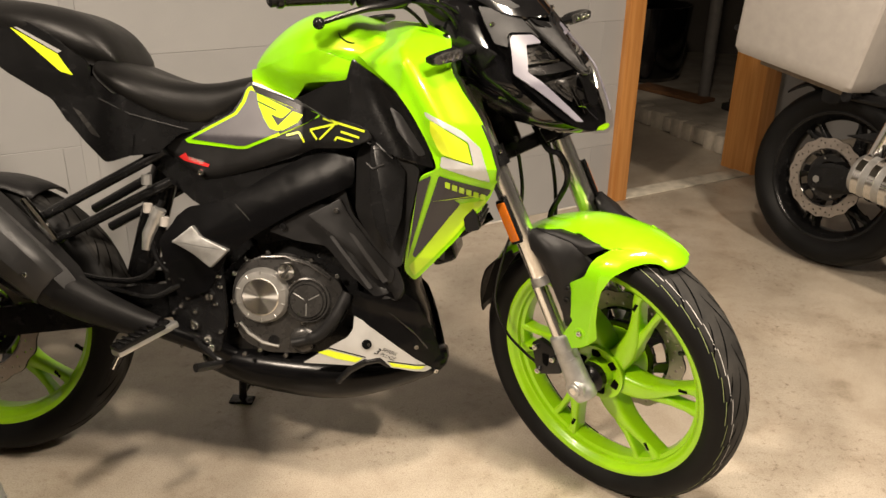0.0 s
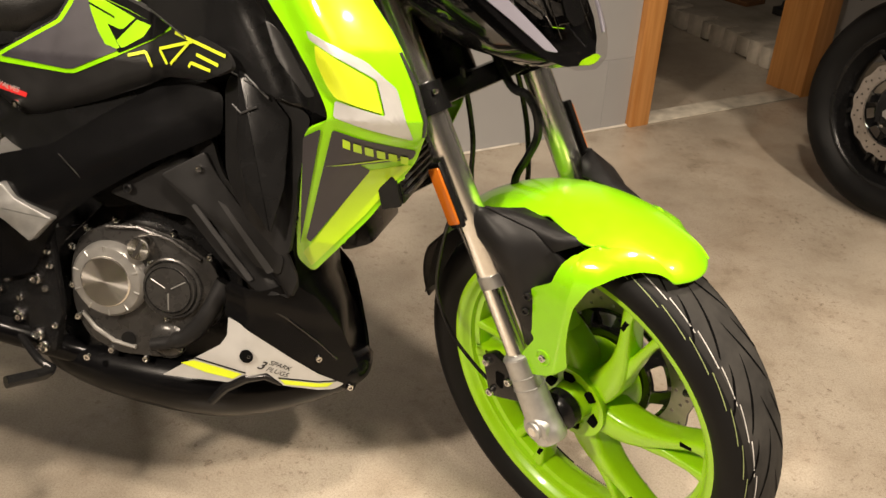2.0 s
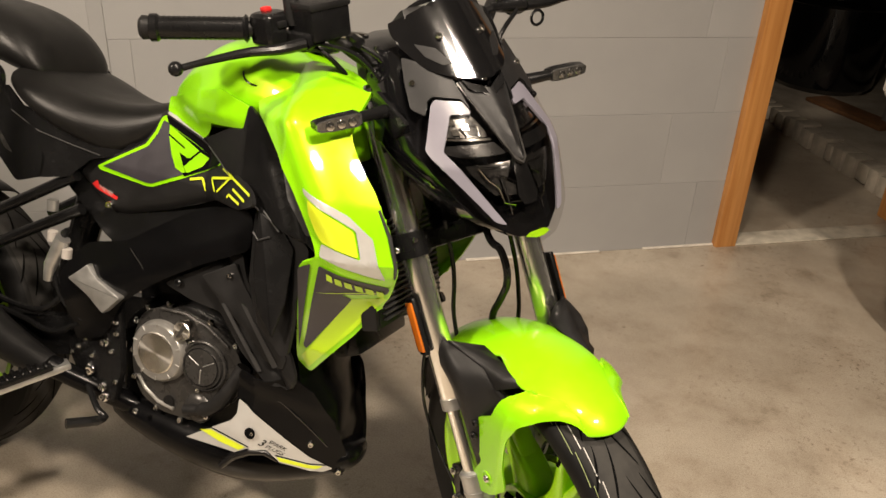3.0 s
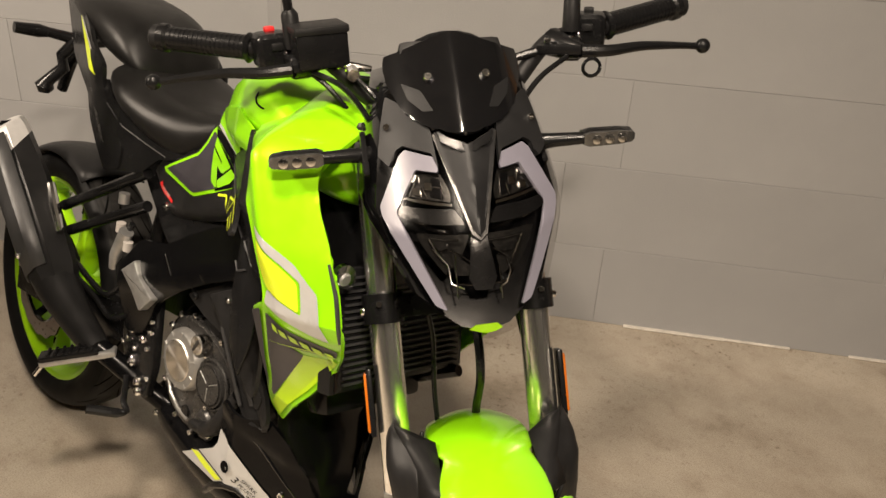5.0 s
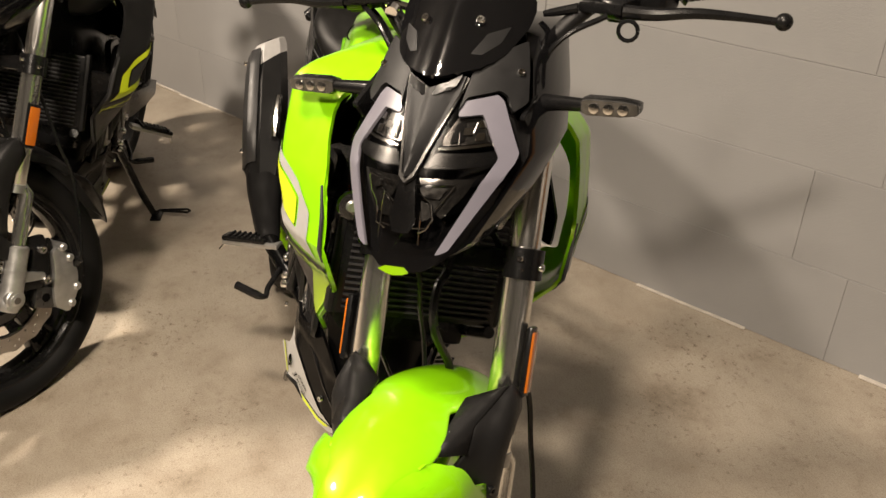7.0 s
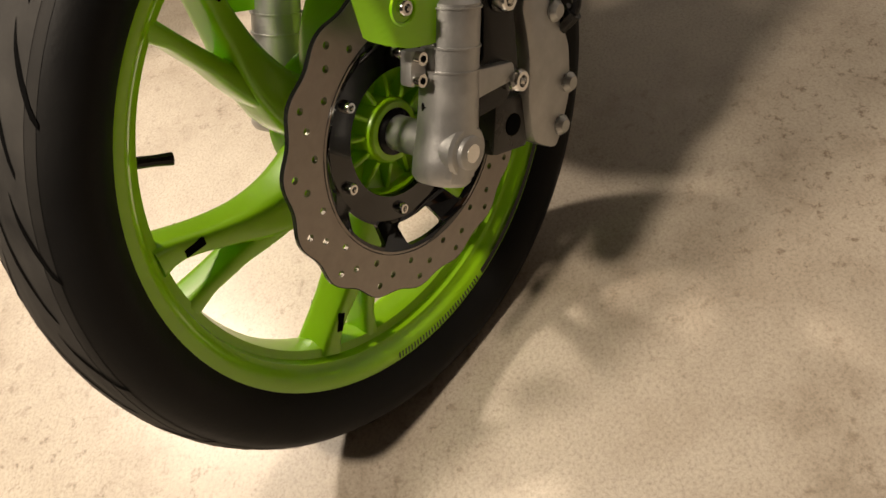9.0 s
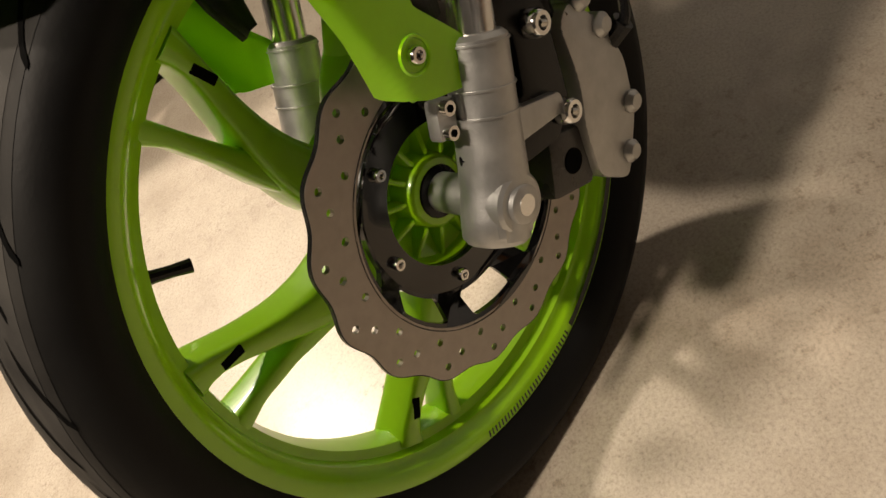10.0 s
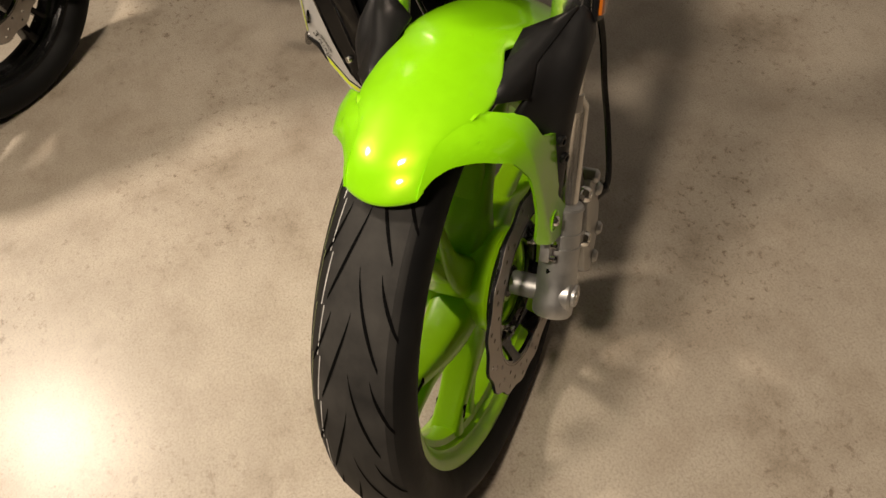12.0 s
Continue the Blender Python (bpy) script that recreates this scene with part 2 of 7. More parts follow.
def tube(points, radius, segs=10, bm=None):
    """A round tube along points; radius is one number or one for each point."""
    bm = bm or bmesh.new()
    pts = [Vector(p) for p in points]
    rad = radius if isinstance(radius, (list, tuple)) else [radius] * len(pts)
    side = None
    rows = []
    for i, p in enumerate(pts):
        d = (pts[min(i + 1, len(pts) - 1)] - pts[max(i - 1, 0)]).normalized()
        if side is None:
            side = d.orthogonal().normalized()
        side = (side - d * side.dot(d)).normalized()
        up = d.cross(side)
        rows.append([bm.verts.new(p + rad[i] * (math.cos(t) * side + math.sin(t) * up)) for t in (2 * math.pi * k / segs for k in range(segs))])
    for a, b in zip(rows, rows[1:]):
        for i in range(segs):
            j = (i + 1) % segs
            bm.faces.new((a[i], a[j], b[j], b[i]))
    bm.faces.new(rows[0])
    bm.faces.new(rows[-1][::-1])
    return bm


def curve_pts(points, n=6):
    """Catmull-Rom points through the given ones."""
    p = [Vector(q) for q in points]
    p = [p[0] * 2 - p[1]] + p + [p[-1] * 2 - p[-2]]
    out = []
    for i in range(1, len(p) - 2):
        for k in range(n):
            t = k / n
            out.append(0.5 * (2 * p[i] + (p[i + 1] - p[i - 1]) * t + (2 * p[i - 1] - 5 * p[i] + 4 * p[i + 1] - p[i + 2]) * t * t + (3 * p[i] - p[i - 1] - 3 * p[i + 1] + p[i + 2]) * t ** 3))
    out.append(p[-2])
    return out


def lathe(profile, centre, segs=64, closed=True, bm=None):
    """Turns (radius, y) points about an axis along y."""
    bm = bm or bmesh.new()
    c = Vector(centre)
    rows = [[bm.verts.new(c + Vector((r * math.cos(t), y, r * math.sin(t)))) for r, y in profile] for t in (2 * math.pi * k / segs for k in range(segs))]
    n = len(profile)
    for k in range(segs):
        a, b = rows[k], rows[(k + 1) % segs]
        for i in range(n if closed else n - 1):
            j = (i + 1) % n
            bm.faces.new((a[i], a[j], b[j], b[i]))
    if not closed:
        for i, rev in ((0, 1), (n - 1, 0)):
            if profile[i][0] > 1e-4:
                ring = [r[i] for r in rows]
                bm.faces.new(ring[::-1] if rev else ring)
    return bm


def block(size, m=None, bevel=0.004, bm=None, segs=2):
    own = bm is None
    bm = bm or bmesh.new()
    g = bmesh.ops.create_cube(bm, size=1.0)
    bmesh.ops.transform(bm, matrix=(m or Matrix.Identity(4)) @ Matrix.Diagonal((*size, 1)), verts=g["verts"])
    if bevel:
        edges = list({e for v in g["verts"] for e in v.link_edges})
        bmesh.ops.bevel(bm, geom=edges, offset=bevel, segments=segs, affect="EDGES", profile=0.6)
    return bm


def prism(outline, y0, y1, bevel=0.003, axis="y"):
    """Extrudes an (x, z) outline between two y."""
    bm = bmesh.new()
    a = [bm.verts.new((x, y0, z)) for x, z in outline]
    b = [bm.verts.new((x, y1, z)) for x, z in outline]
    bm.faces.new(a)
    bm.faces.new(b[::-1])
    n = len(a)
    for i in range(n):
        j = (i + 1) % n
        bm.faces.new((a[i], b[i], b[j], a[j]))
    bmesh.ops.recalc_face_normals(bm, faces=bm.faces)
    if bevel:
        bmesh.ops.bevel(bm, geom=list(bm.edges), offset=bevel, segments=2, affect="EDGES", profile=0.6)
    return bm


def sheet(outline, put, thick=0.004, longest=0.03, rounds=5, holes=()):
    """A shell over a flat outline; put(u, v) gives the place in space of each of its points."""
    bm = bmesh.new()
    bm.faces.new([bm.verts.new((u, v, 0)) for u, v in outline])
    bm.normal_update()
    bmesh.ops.triangulate(bm, faces=bm.faces, ngon_method="EAR_CLIP")
    for _ in range(rounds):
        long_ = [e for e in bm.edges if e.calc_length() > longest]
        if not long_:
            break
        bmesh.ops.subdivide_edges(bm, edges=long_, cuts=1)
        bmesh.ops.triangulate(bm, faces=[f_ for f_ in bm.faces if len(f_.verts) > 3])
    for v in bm.verts:
        v.co = Vector(put(v.co.x, v.co.y))
    if thick:
        bmesh.ops.recalc_face_normals(bm, faces=bm.faces)
        bm.normal_update()
        rim_edges = [e for e in bm.edges if len(e.link_faces) == 1]
        faces = list(bm.faces)
        twin = {}
        for v in list(bm.verts):
            n = v.normal.copy()
            base = v.co.copy()
            v.co = base + n * (thick / 2)
            twin[v] = bm.verts.new(base - n * (thick / 2))
        for f_ in faces:
            bm.faces.new([twin[v] for v in f_.verts][::-1])
        for e in rim_edges:
            a, b = e.verts
            bm.faces.new((a, b, twin[b], twin[a]))
    return bm


def round_outline(pts, r=0.01, n=3):
    """Rounds the corners of a flat outline."""
    out = []
    k = len(pts)
    for i in range(k):
        p, a, b = Vector(pts[i]), Vector(pts[i - 1]), Vector(pts[(i + 1) % k])
        da, db = a - p, b - p
        q = min(r, da.length * 0.45, db.length * 0.45)
        s, e = p + da.normalized() * q, p + db.normalized() * q
        for j in range(n + 1):
            t = j / n
            out.append(tuple((1 - t) ** 2 * s + 2 * t * (1 - t) * p + t * t * e))
    return out


def plate(outer, inner, thick, put):
    """A flat plate with holes, from closed outlines of (u, v), laid out by the matrix put."""
    cu = bpy.data.curves.new("plate", "CURVE")
    cu.dimensions, cu.fill_mode, cu.extrude = "2D", "BOTH", thick / 2
    for loop in [outer, *inner]:
        sp = cu.splines.new("POLY")
        sp.points.add(len(loop) - 1)
        for q, (u, v) in zip(sp.points, loop):
            q.co = (u, v, 0, 1)
        sp.use_cyclic_u = True
    tmp = bpy.data.objects.new("plate", cu)
    me = bpy.data.meshes.new_from_object(tmp)
    bm = bmesh.new()
    bm.from_mesh(me)
    bpy.data.objects.remove(tmp)
    bpy.data.curves.remove(cu)
    bpy.data.meshes.remove(me)
    bmesh.ops.remove_doubles(bm, verts=bm.verts, dist=1e-5)
    bmesh.ops.transform(bm, matrix=put, verts=bm.verts)
    return bm


def ring_pts(r, n, cx=0.0, cy=0.0, wave=0.0, waves=0, turn=0.0):
    return [(cx + (r + wave * math.cos(waves * t)) * math.cos(t + turn), cy + (r + wave * math.cos(waves * t)) * math.sin(t + turn)) for t in (2 * math.pi * k / n for k in range(n))]


def bolt_mesh(name, mat, r, h):
    bm = lathe([(r, 0.0), (r, h * 0.7), (r * 0.8, h), (r * 0.5, h), (r * 0.45, h * 0.55), (0.0001, h * 0.55)], (0, 0, 0), 12, closed=False)
    bmesh.ops.recalc_face_normals(bm, faces=bm.faces)
    me = bpy.data.meshes.new(name)
    bm.to_mesh(me)
    bm.free()
    me.set_sharp_from_angle(angle=radians(35))
    me.materials.append(mat)
    return me


BOLT = bolt_mesh("bolt", CHROME, 0.0055, 0.006)
BIGBOLT = bolt_mesh("big_bolt", CHROME, 0.009, 0.010)
DARKBOLT = bolt_mesh("dark_bolt", BLACK, 0.007, 0.006)


def bolt(parent, place, way, mesh=None, scale=1.0, bake=None):
    ob = new("bolt", mesh or BOLT)
    m = Matrix.Translation(place) @ Vector(way).to_track_quat("Y", "Z").to_matrix().to_4x4() @ Matrix.Scale(scale, 4)
    ob.parent = parent
    ob.matrix_basis = (bake @ m) if bake is not None else m
    return ob

# ---------------------------------------------------------------- the garage
def grid(x0, x1, y0, y1, nx, ny, z=0.0):
    bm = bmesh.new()
    rows = [[bm.verts.new((x0 + (x1 - x0) * i / nx, y0 + (y1 - y0) * j / ny, z)) for i in range(nx + 1)] for j in range(ny + 1)]
    for a, b in zip(rows, rows[1:]):
        for i in range(nx):
            bm.faces.new((a[i], a[i + 1], b[i + 1], b[i]))
    return bm


def solid(name, size, m, mat, label, category="", kind="structure", bevel=0.0, parent=None):
    ob = part(name, block(size, None, bevel), mat, parent)
    if parent is None:
        ob.matrix_world = m
        tagged(ob, label, category or name, kind=kind)
    else:
        ob.matrix_basis = m
    return ob


floor = tagged(part("floor", grid(-7, 7, -5, 9, 28, 28), CONCRETE), "worn beige concrete garage floor with stains", "floor", kind="structure")

WALL_TURN = 32.4
WALL_AT = Matrix.Translation((-2.04, 2.02, 0)) @ pose(0, 0, 0, 0, 0, WALL_TURN)  # along the wall x, into it y
COURSE, HIGH, DEEP = 0.247, 2.47, 0.15
DOOR_A, DOOR_B = 3.362, 4.092


def wall_run(name, x0, x1, z0, z1, label):
    ob = part(name, block((x1 - x0, DEEP, z1 - z0), Matrix.Translation(((x0 + x1) / 2, DEEP / 2 + 0.0014, (z0 + z1) / 2)), 0), WALL)
    ob.matrix_world = WALL_AT
    return tagged(ob, label, "wall", kind="structure")


wall_north = wall_run("wall_north", -4.0, DOOR_A - 0.08, 0, HIGH, "grey painted wall of large smooth blocks")
wall_far = wall_run("wall_far", DOOR_B + 0.10, 7.6, 0, HIGH, "grey painted block wall beyond the doorway")
wall_head = wall_run("wall_head", DOOR_A - 0.08, DOOR_B + 0.10, 2.1, HIGH, "grey painted wall above the doorway")

# sealed expansion joint, a narrow upright strip
ob = part("trim_joint", block((0.040, 0.006, HIGH), Matrix.Translation((1.310, 0.0, HIGH / 2)), 0.0012, segs=1), WALL)
ob.matrix_world = WALL_AT
tagged(ob, "narrow grey sealed joint running up the wall", "trim", kind="structure")

# mortar bead along the foot of the wall
bm = bmesh.new()
rnd = random.Random(5)
x = -3.9
while x < DOOR_A - 0.1:
    ln = rnd.uniform(0.08, 0.3)
    if rnd.random() < 0.85:
        h = rnd.uniform(0.003, 0.009)
        block((ln, rnd.uniform(0.008, 0.02), h), Matrix.Translation((x + ln / 2, -0.004, h / 2)), h * 0.3, bm, 1)
    x += ln
ob = part("trim_mortar", bm, simple("mortar", (0.58, 0.54, 0.48), 0.85, vary=0.2, scale=20))
ob.matrix_world = WALL_AT
tagged(ob, "crumbly pale mortar line at the wall foot", "trim", kind="structure")

# ---------------------------------------------------------------- doorway
for name, x0, x1 in (("door_jamb_near", DOOR_A - 0.08, DOOR_A), ("door_jamb_far", DOOR_B, DOOR_B + 0.10)):
    bm = block((x1 - x0, DEEP + 0.03, 2.1), Matrix.Translation(((x0 + x1) / 2, DEEP / 2 - 0.012, 1.05)), 0.003)
    ob = part(name, bm, WOOD)
    ob.matrix_world = WALL_AT
    tagged(ob, "orange varnished wooden door jamb", "door frame", kind="structure")
    if name == "door_jamb_near":
        bm = block((0.004, 0.022, 0.05), Matrix.Translation((x1 + 0.001, 0.03, 0.345)), 0.001)
        part("strike_plate", bm, CAST, ob, "small metal plate in a notch")
bm = block((DOOR_B - DOOR_A, 0.09, 0.006), Matrix.Translation(((DOOR_A + DOOR_B) / 2, 0.02, 0.004)), 0.002)
ob = part("door_threshold", bm, simple("pale_screed", (0.50, 0.46, 0.38), 0.85, vary=0.25, scale=18, bump=0.5, bump_scale=90))
ob.matrix_world = WALL_AT
tagged(ob, "rough pale screed strip across the doorway", "threshold", kind="structure")

# room beyond: raised ledge edged with old bricks
LEDGE_A, LEDGE_B = Vector((0.98, 5.32, 0)), Vector((1.50, 4.34, 0))
along = (LEDGE_B - LEDGE_A).normalized()
back = Vector((0, 0, 1)).cross(along)
if back.x < 0:
    back = -back
ledge_m = Matrix((( along.x, back.x, 0, LEDGE_A.x), (along.y, back.y, 0, LEDGE_A.y), (0, 0, 1, 0), (0, 0, 0, 1)))
LEN = (LEDGE_B - LEDGE_A).length
ledge = part("ledge", block((LEN + 1.6, 1.9, 0.085), Matrix.Translation((LEN / 2 - 0.75, 1.0, 0.0425)), 0.006), simple("dusty_slab", (0.30, 0.265, 0.215), 0.9, vary=0.3, scale=6, bump=0.5, bump_scale=80))
ledge.matrix_world = ledge_m
tagged(ledge, "raised dusty slab beyond the doorway edged with old bricks", "ledge", kind="structure")
x, k = -1.4, 0
while x < LEN - 0.02:
    ln = rnd.uniform(0.065, 0.11)
    b = part("brick", block((ln - 0.012, 0.10, rnd.uniform(0.075, 0.10)), None, 0.010), STONE, ledge)
    b.matrix_basis = Matrix.Translation((x + ln / 2, 0.02 + rnd.uniform(-0.012, 0.012), 0.045)) @ pose(0, 0, 0, 0, rnd.uniform(-4, 4), rnd.uniform(-6, 6))
    x += ln
    k += 1
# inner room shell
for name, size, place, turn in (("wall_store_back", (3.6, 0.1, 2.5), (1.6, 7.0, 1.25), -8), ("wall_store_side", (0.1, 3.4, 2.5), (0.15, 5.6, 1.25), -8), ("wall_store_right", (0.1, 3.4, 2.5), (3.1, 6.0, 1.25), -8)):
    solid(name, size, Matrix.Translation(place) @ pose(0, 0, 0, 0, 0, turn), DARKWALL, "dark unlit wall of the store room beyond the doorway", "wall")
ob = part("pipe_post", tube([(1.46, 5.36, 0.08), (1.46, 5.36, 2.45)], 0.035, 16), simple("grey_pipe", (0.16, 0.15, 0.14), 0.6))
tagged(ob, "grey upright post on the ledge in the dark store", "post")
bm = lathe([(0.0001, 0.0), (0.24, 0.0), (0.27, 0.03), (0.30, 0.42), (0.305, 0.46), (0.29, 0.46), (0.28, 0.42), (0.0001, 0.40)], (0, 0, 0), 36, closed=False)
bmesh.ops.rotate(bm, verts=bm.verts, cent=(0, 0, 0), matrix=Matrix.Rotation(radians(90), 3, "X"))
ob = part("tub", bm, GLOSS)
ob.matrix_world = Matrix.Translation((1.17, 6.0, 0.086))
tagged(ob, "black plastic tub on the ledge in the dark store", "tub")
ob = part("board", block((0.5, 0.14, 0.02), None, 0.003), simple("dark_board", (0.16, 0.075, 0.03), 0.7, vary=0.3))
ob.matrix_world = Matrix.Translation((1.30, 5.45, 0.097)) @ pose(0, 0, 0, 0, 0, -50)
tagged(ob, "short brown board lying on the dusty ledge", "board")
bm = bmesh.new()
for k in range(4):
    block((0.42 - 0.05 * k, 0.26, 0.035), Matrix.Translation((0.02 * k, 0.01 * k, 0.02 + 0.04 * k)) @ pose(0, 0, 0, 0, 0, 7 * k), 0.004, bm, 1)
ob = part("plank_stack", bm, simple("black_boards", (0.02, 0.019, 0.018), 0.6))
ob.matrix_world = Matrix.Translation((1.72, 5.0, 0.086)) @ pose(0, 0, 0, 0, 0, -60)
tagged(ob, "stack of dark boards on the dusty ledge", "boards")

# plain closing walls and ceiling, all unseen, dark so that shadows stay deep
solid("ceiling", (14, 14, 0.1), Matrix.Translation((0, 2, 2.62)), CEILING, "plain dark garage ceiling, unseen and kept dark to cut bounced light", "ceiling")
solid("wall_south", (14, 0.1, 2.6), Matrix.Translation((0, -3.2, 1.3)), PLAIN, "plain dark garage wall, unseen and kept dark to cut bounced light", "wall")
solid("wall_east", (0.1, 14, 2.6), Matrix.Translation((5.2, 2, 1.3)), PLAIN, "plain dark garage wall, unseen and kept dark to cut bounced light", "wall")
solid("wall_west", (0.1, 14, 2.6), Matrix.Translation((-4.6, 0, 1.3)), PLAIN, "plain dark garage wall, unseen and kept dark to cut bounced light", "wall")

# ---------------------------------------------------------------- motorcycles
RAKE = radians(25)
AXIS = Vector((-math.sin(RAKE), 0, math.cos(RAKE)))
AXIS_FOOT = Vector((1.4466, 0, 0))
HUB = Vector((1.326, 0, 0.295))


def steering(degrees):
    t = Matrix.Translation(AXIS_FOOT)
    return t @ Matrix.Rotation(radians(degrees), 4, AXIS) @ t.inverted()


def clamp(v, a=0.0, b=1.0):
    return max(a, min(b, v))


def fork_at(z, y=0.0):
    return Vector((1.197 - (z - 0.6175) * 0.4663, y, z))


Y1 = 0.0085  # the fork feet, mudguard and caliper sit this far to the left of the wheel's middle


def low_at(z, y=0.0):
    return Vector((1.292 - (z - 0.365) * 0.4663, y, z))


def wheel(root, name, centre, R, half, rim_r, rim_half, rim_mat, bake, turn, spokes=6, lip_mat=None, disc_side=1, disc=True, tread=True, tape=False):
    c = Vector(centre)
    k = R - rim_r
    prof = [(rim_r - 0.002, -rim_half + 0.003), (rim_r + 0.05 * k, -rim_half - 0.003), (rim_r + 0.22 * k, -half * 0.93), (rim_r + 0.45 * k, -half), (rim_r + 0.68 * k, -half * 0.93),
            (rim_r + 0.84 * k, -half * 0.74), (rim_r + 0.94 * k, -half * 0.48), (rim_r + 0.988 * k, -half * 0.22)]
    prof = prof + [(R, 0)] + [(r, -y) for r, y in prof[::-1]] + [(rim_r - 0.014, rim_half * 0.6), (rim_r - 0.014, -rim_half * 0.6)]
    tyre_bm = lathe(prof, c, 120)
    hub_c = part(name, tyre_bm, RUBBER, root, "black road tyre on a bright cast rim", bake=bake, sharp=60)
    # dusty running band, then the grooves
    ys = [q * half for q in (0.0, 0.22, 0.48, 0.74, 0.93)]
    rs = [R, rim_r + 0.988 * k, rim_r + 0.94 * k, rim_r + 0.84 * k, rim_r + 0.68 * k]

    def crown(u):
        """The tyre's radius at u, from -1 to 1 across the tread."""
        return float(np.interp(abs(u) * half * 0.86, ys, rs))

    for wide, up, mat, word in ((0.90, 0.0004, WORNRUBBER, "worn shoulder band"), (0.76, 0.0007, DUSTYRUBBER, "dusty running band")):
        band = [(crown(u) + up, u * half * 0.86) for u in np.linspace(-wide, wide, 33)]
        part("tread_band", lathe(band + [(R - 0.022, 0.2 * half), (R - 0.022, -0.2 * half)], c, 120), mat, hub_c, word, bake=bake)
    if tread:
        bm = bmesh.new()

        def surf(ph, u, up=0.0012):
            """A point on the tread, u from -1 to 1 across it."""
            r = crown(u) + up
            return c + Vector((r * math.cos(ph), u * half * 0.86, r * math.sin(ph)))

        if tape:
            # pale lines on one side of the tread that step back at every groove
            for u0, wd, mat, word in ((-0.72, 0.013, TREADWHITE, "pale stepped tread line"), (-0.96, 0.009, TREADLIME, "thin lime tread line")):
                line = bmesh.new()
                for i in range(36):
                    for q in range(5):
                        pa, pb = (2 * math.pi * (i + (q + e) / 5.0) / 36 for e in (0, 1))
                        ua, ub = u0 + 0.016 * (q - 2.5), u0 + 0.016 * (q - 1.5)
                        line.faces.new([line.verts.new(surf(ph, u)) for ph, u in ((pa, ua - wd), (pb, ub - wd), (pb, ub + wd), (pa, ua + wd))])
                part("tread_line", line, mat, hub_c, word, bake=bake)

        n = 18
        for i in range(n):
            for side in (-1, 1):
                ph0 = 2 * math.pi * (i + (0.42 if side > 0 else 0)) / n
                for (u0, u1, p0, p1, w) in ((0.02, 0.62, 0.0, -0.32, 0.0054), (0.48, 0.93, -0.01, -0.21, 0.0046)):
                    left, right = [], []
                    for q in range(9):
                        t = q / 8
                        u = (u0 + (u1 - u0) * t ** 1.3) * side
                        ph = ph0 + p0 + (p1 - p0) * t
                        ww = w * (0.30 + 2.6 * t * (1.06 - t)) / R
                        left.append(bm.verts.new(surf(ph - ww, u)))
                        right.append(bm.verts.new(surf(ph + ww, u)))
                    for q in range(8):
                        bm.faces.new((left[q], right[q], right[q + 1], left[q + 1]))
        part("tread_groove", bm, GROOVE, hub_c, bake=bake)
    # rim
    rp = [(rim_r + 0.001, rim_half), (rim_r - 0.006, rim_half + 0.001), (rim_r - 0.013, rim_half - 0.005), (rim_r - 0.015, rim_half * 0.72), (rim_r - 0.020, rim_half * 0.66), (rim_r - 0.022, rim_half * 0.46), (rim_r - 0.029, rim_half * 0.38), (rim_r - 0.032, 0)]
    rp = rp + [(r, -y) for r, y in rp[::-1][1:]] + [(rim_r - 0.020, -rim_half * 0.5), (rim_r - 0.020, rim_half * 0.5)]
    rim = part("rim", lathe(rp, c, 120), rim_mat, hub_c, "glossy cast alloy rim with six forked spokes", bake=bake, sharp=50)
    if lip_mat:
        part("rim_stripe", lathe([(rim_r - 0.0015, rim_half + 0.0012), (rim_r - 0.0055, rim_half + 0.0018), (rim_r - 0.0055, rim_half + 0.0008), (rim_r - 0.0015, rim_half + 0.0004)], c, 120), lip_mat, hub_c, bake=bake)
    if tape:
        def strip(a0, a1, r0, r1, n):
            bm = bmesh.new()
            yy = rim_half + 0.0016
            rows = [[bm.verts.new(c + Vector((r * math.cos(q), yy + dy, r * math.sin(q)))) for r, dy in ((r0, 0.0), (r1, 0.0))] for q in np.linspace(radians(a0), radians(a1), n)]
            for p_, q_ in zip(rows, rows[1:]):
                bm.faces.new((p_[0], p_[1], q_[1], q_[0]))
            return bm
        part("rim_tape", strip(-103, -150, rim_r - 0.0095, rim_r - 0.0025, 24), DARKGREY, hub_c, "dark tape on the rim lip", bake=bake)
        for q in range(30):
            a0 = -70 - 1.06 * q
            part("rim_mark", strip(a0, a0 - 0.42, rim_r - 0.0095, rim_r - 0.0025, 2), DARKGREY, hub_c, bake=bake)
    ri = rim_r - 0.028

    def limb(table):
        """A cast arm through rows of (radius, degrees, half width, half depth)."""
        keys = [q[0] for q in table]
        secs = []
        for r in np.linspace(keys[0], keys[-1], 19):
            g, w, d = (float(np.interp(r, keys, [q[k] for q in table])) for k in (1, 2, 3))
            g = radians(g)
            e, q = Vector((math.cos(g), 0, math.sin(g))), Vector((-math.sin(g), 0, math.cos(g)))
            o = c + e * float(r)
            secs.append([o + q * (w * x) + Vector((0, d * y, 0)) for x, y in [(math.copysign(abs(math.cos(k)) ** 0.45, math.cos(k)), math.copysign(abs(math.sin(k)) ** 0.45, math.sin(k))) for k in (2 * math.pi * (i + 0.5) / 16 for i in range(16))]])
        return loft(secs)

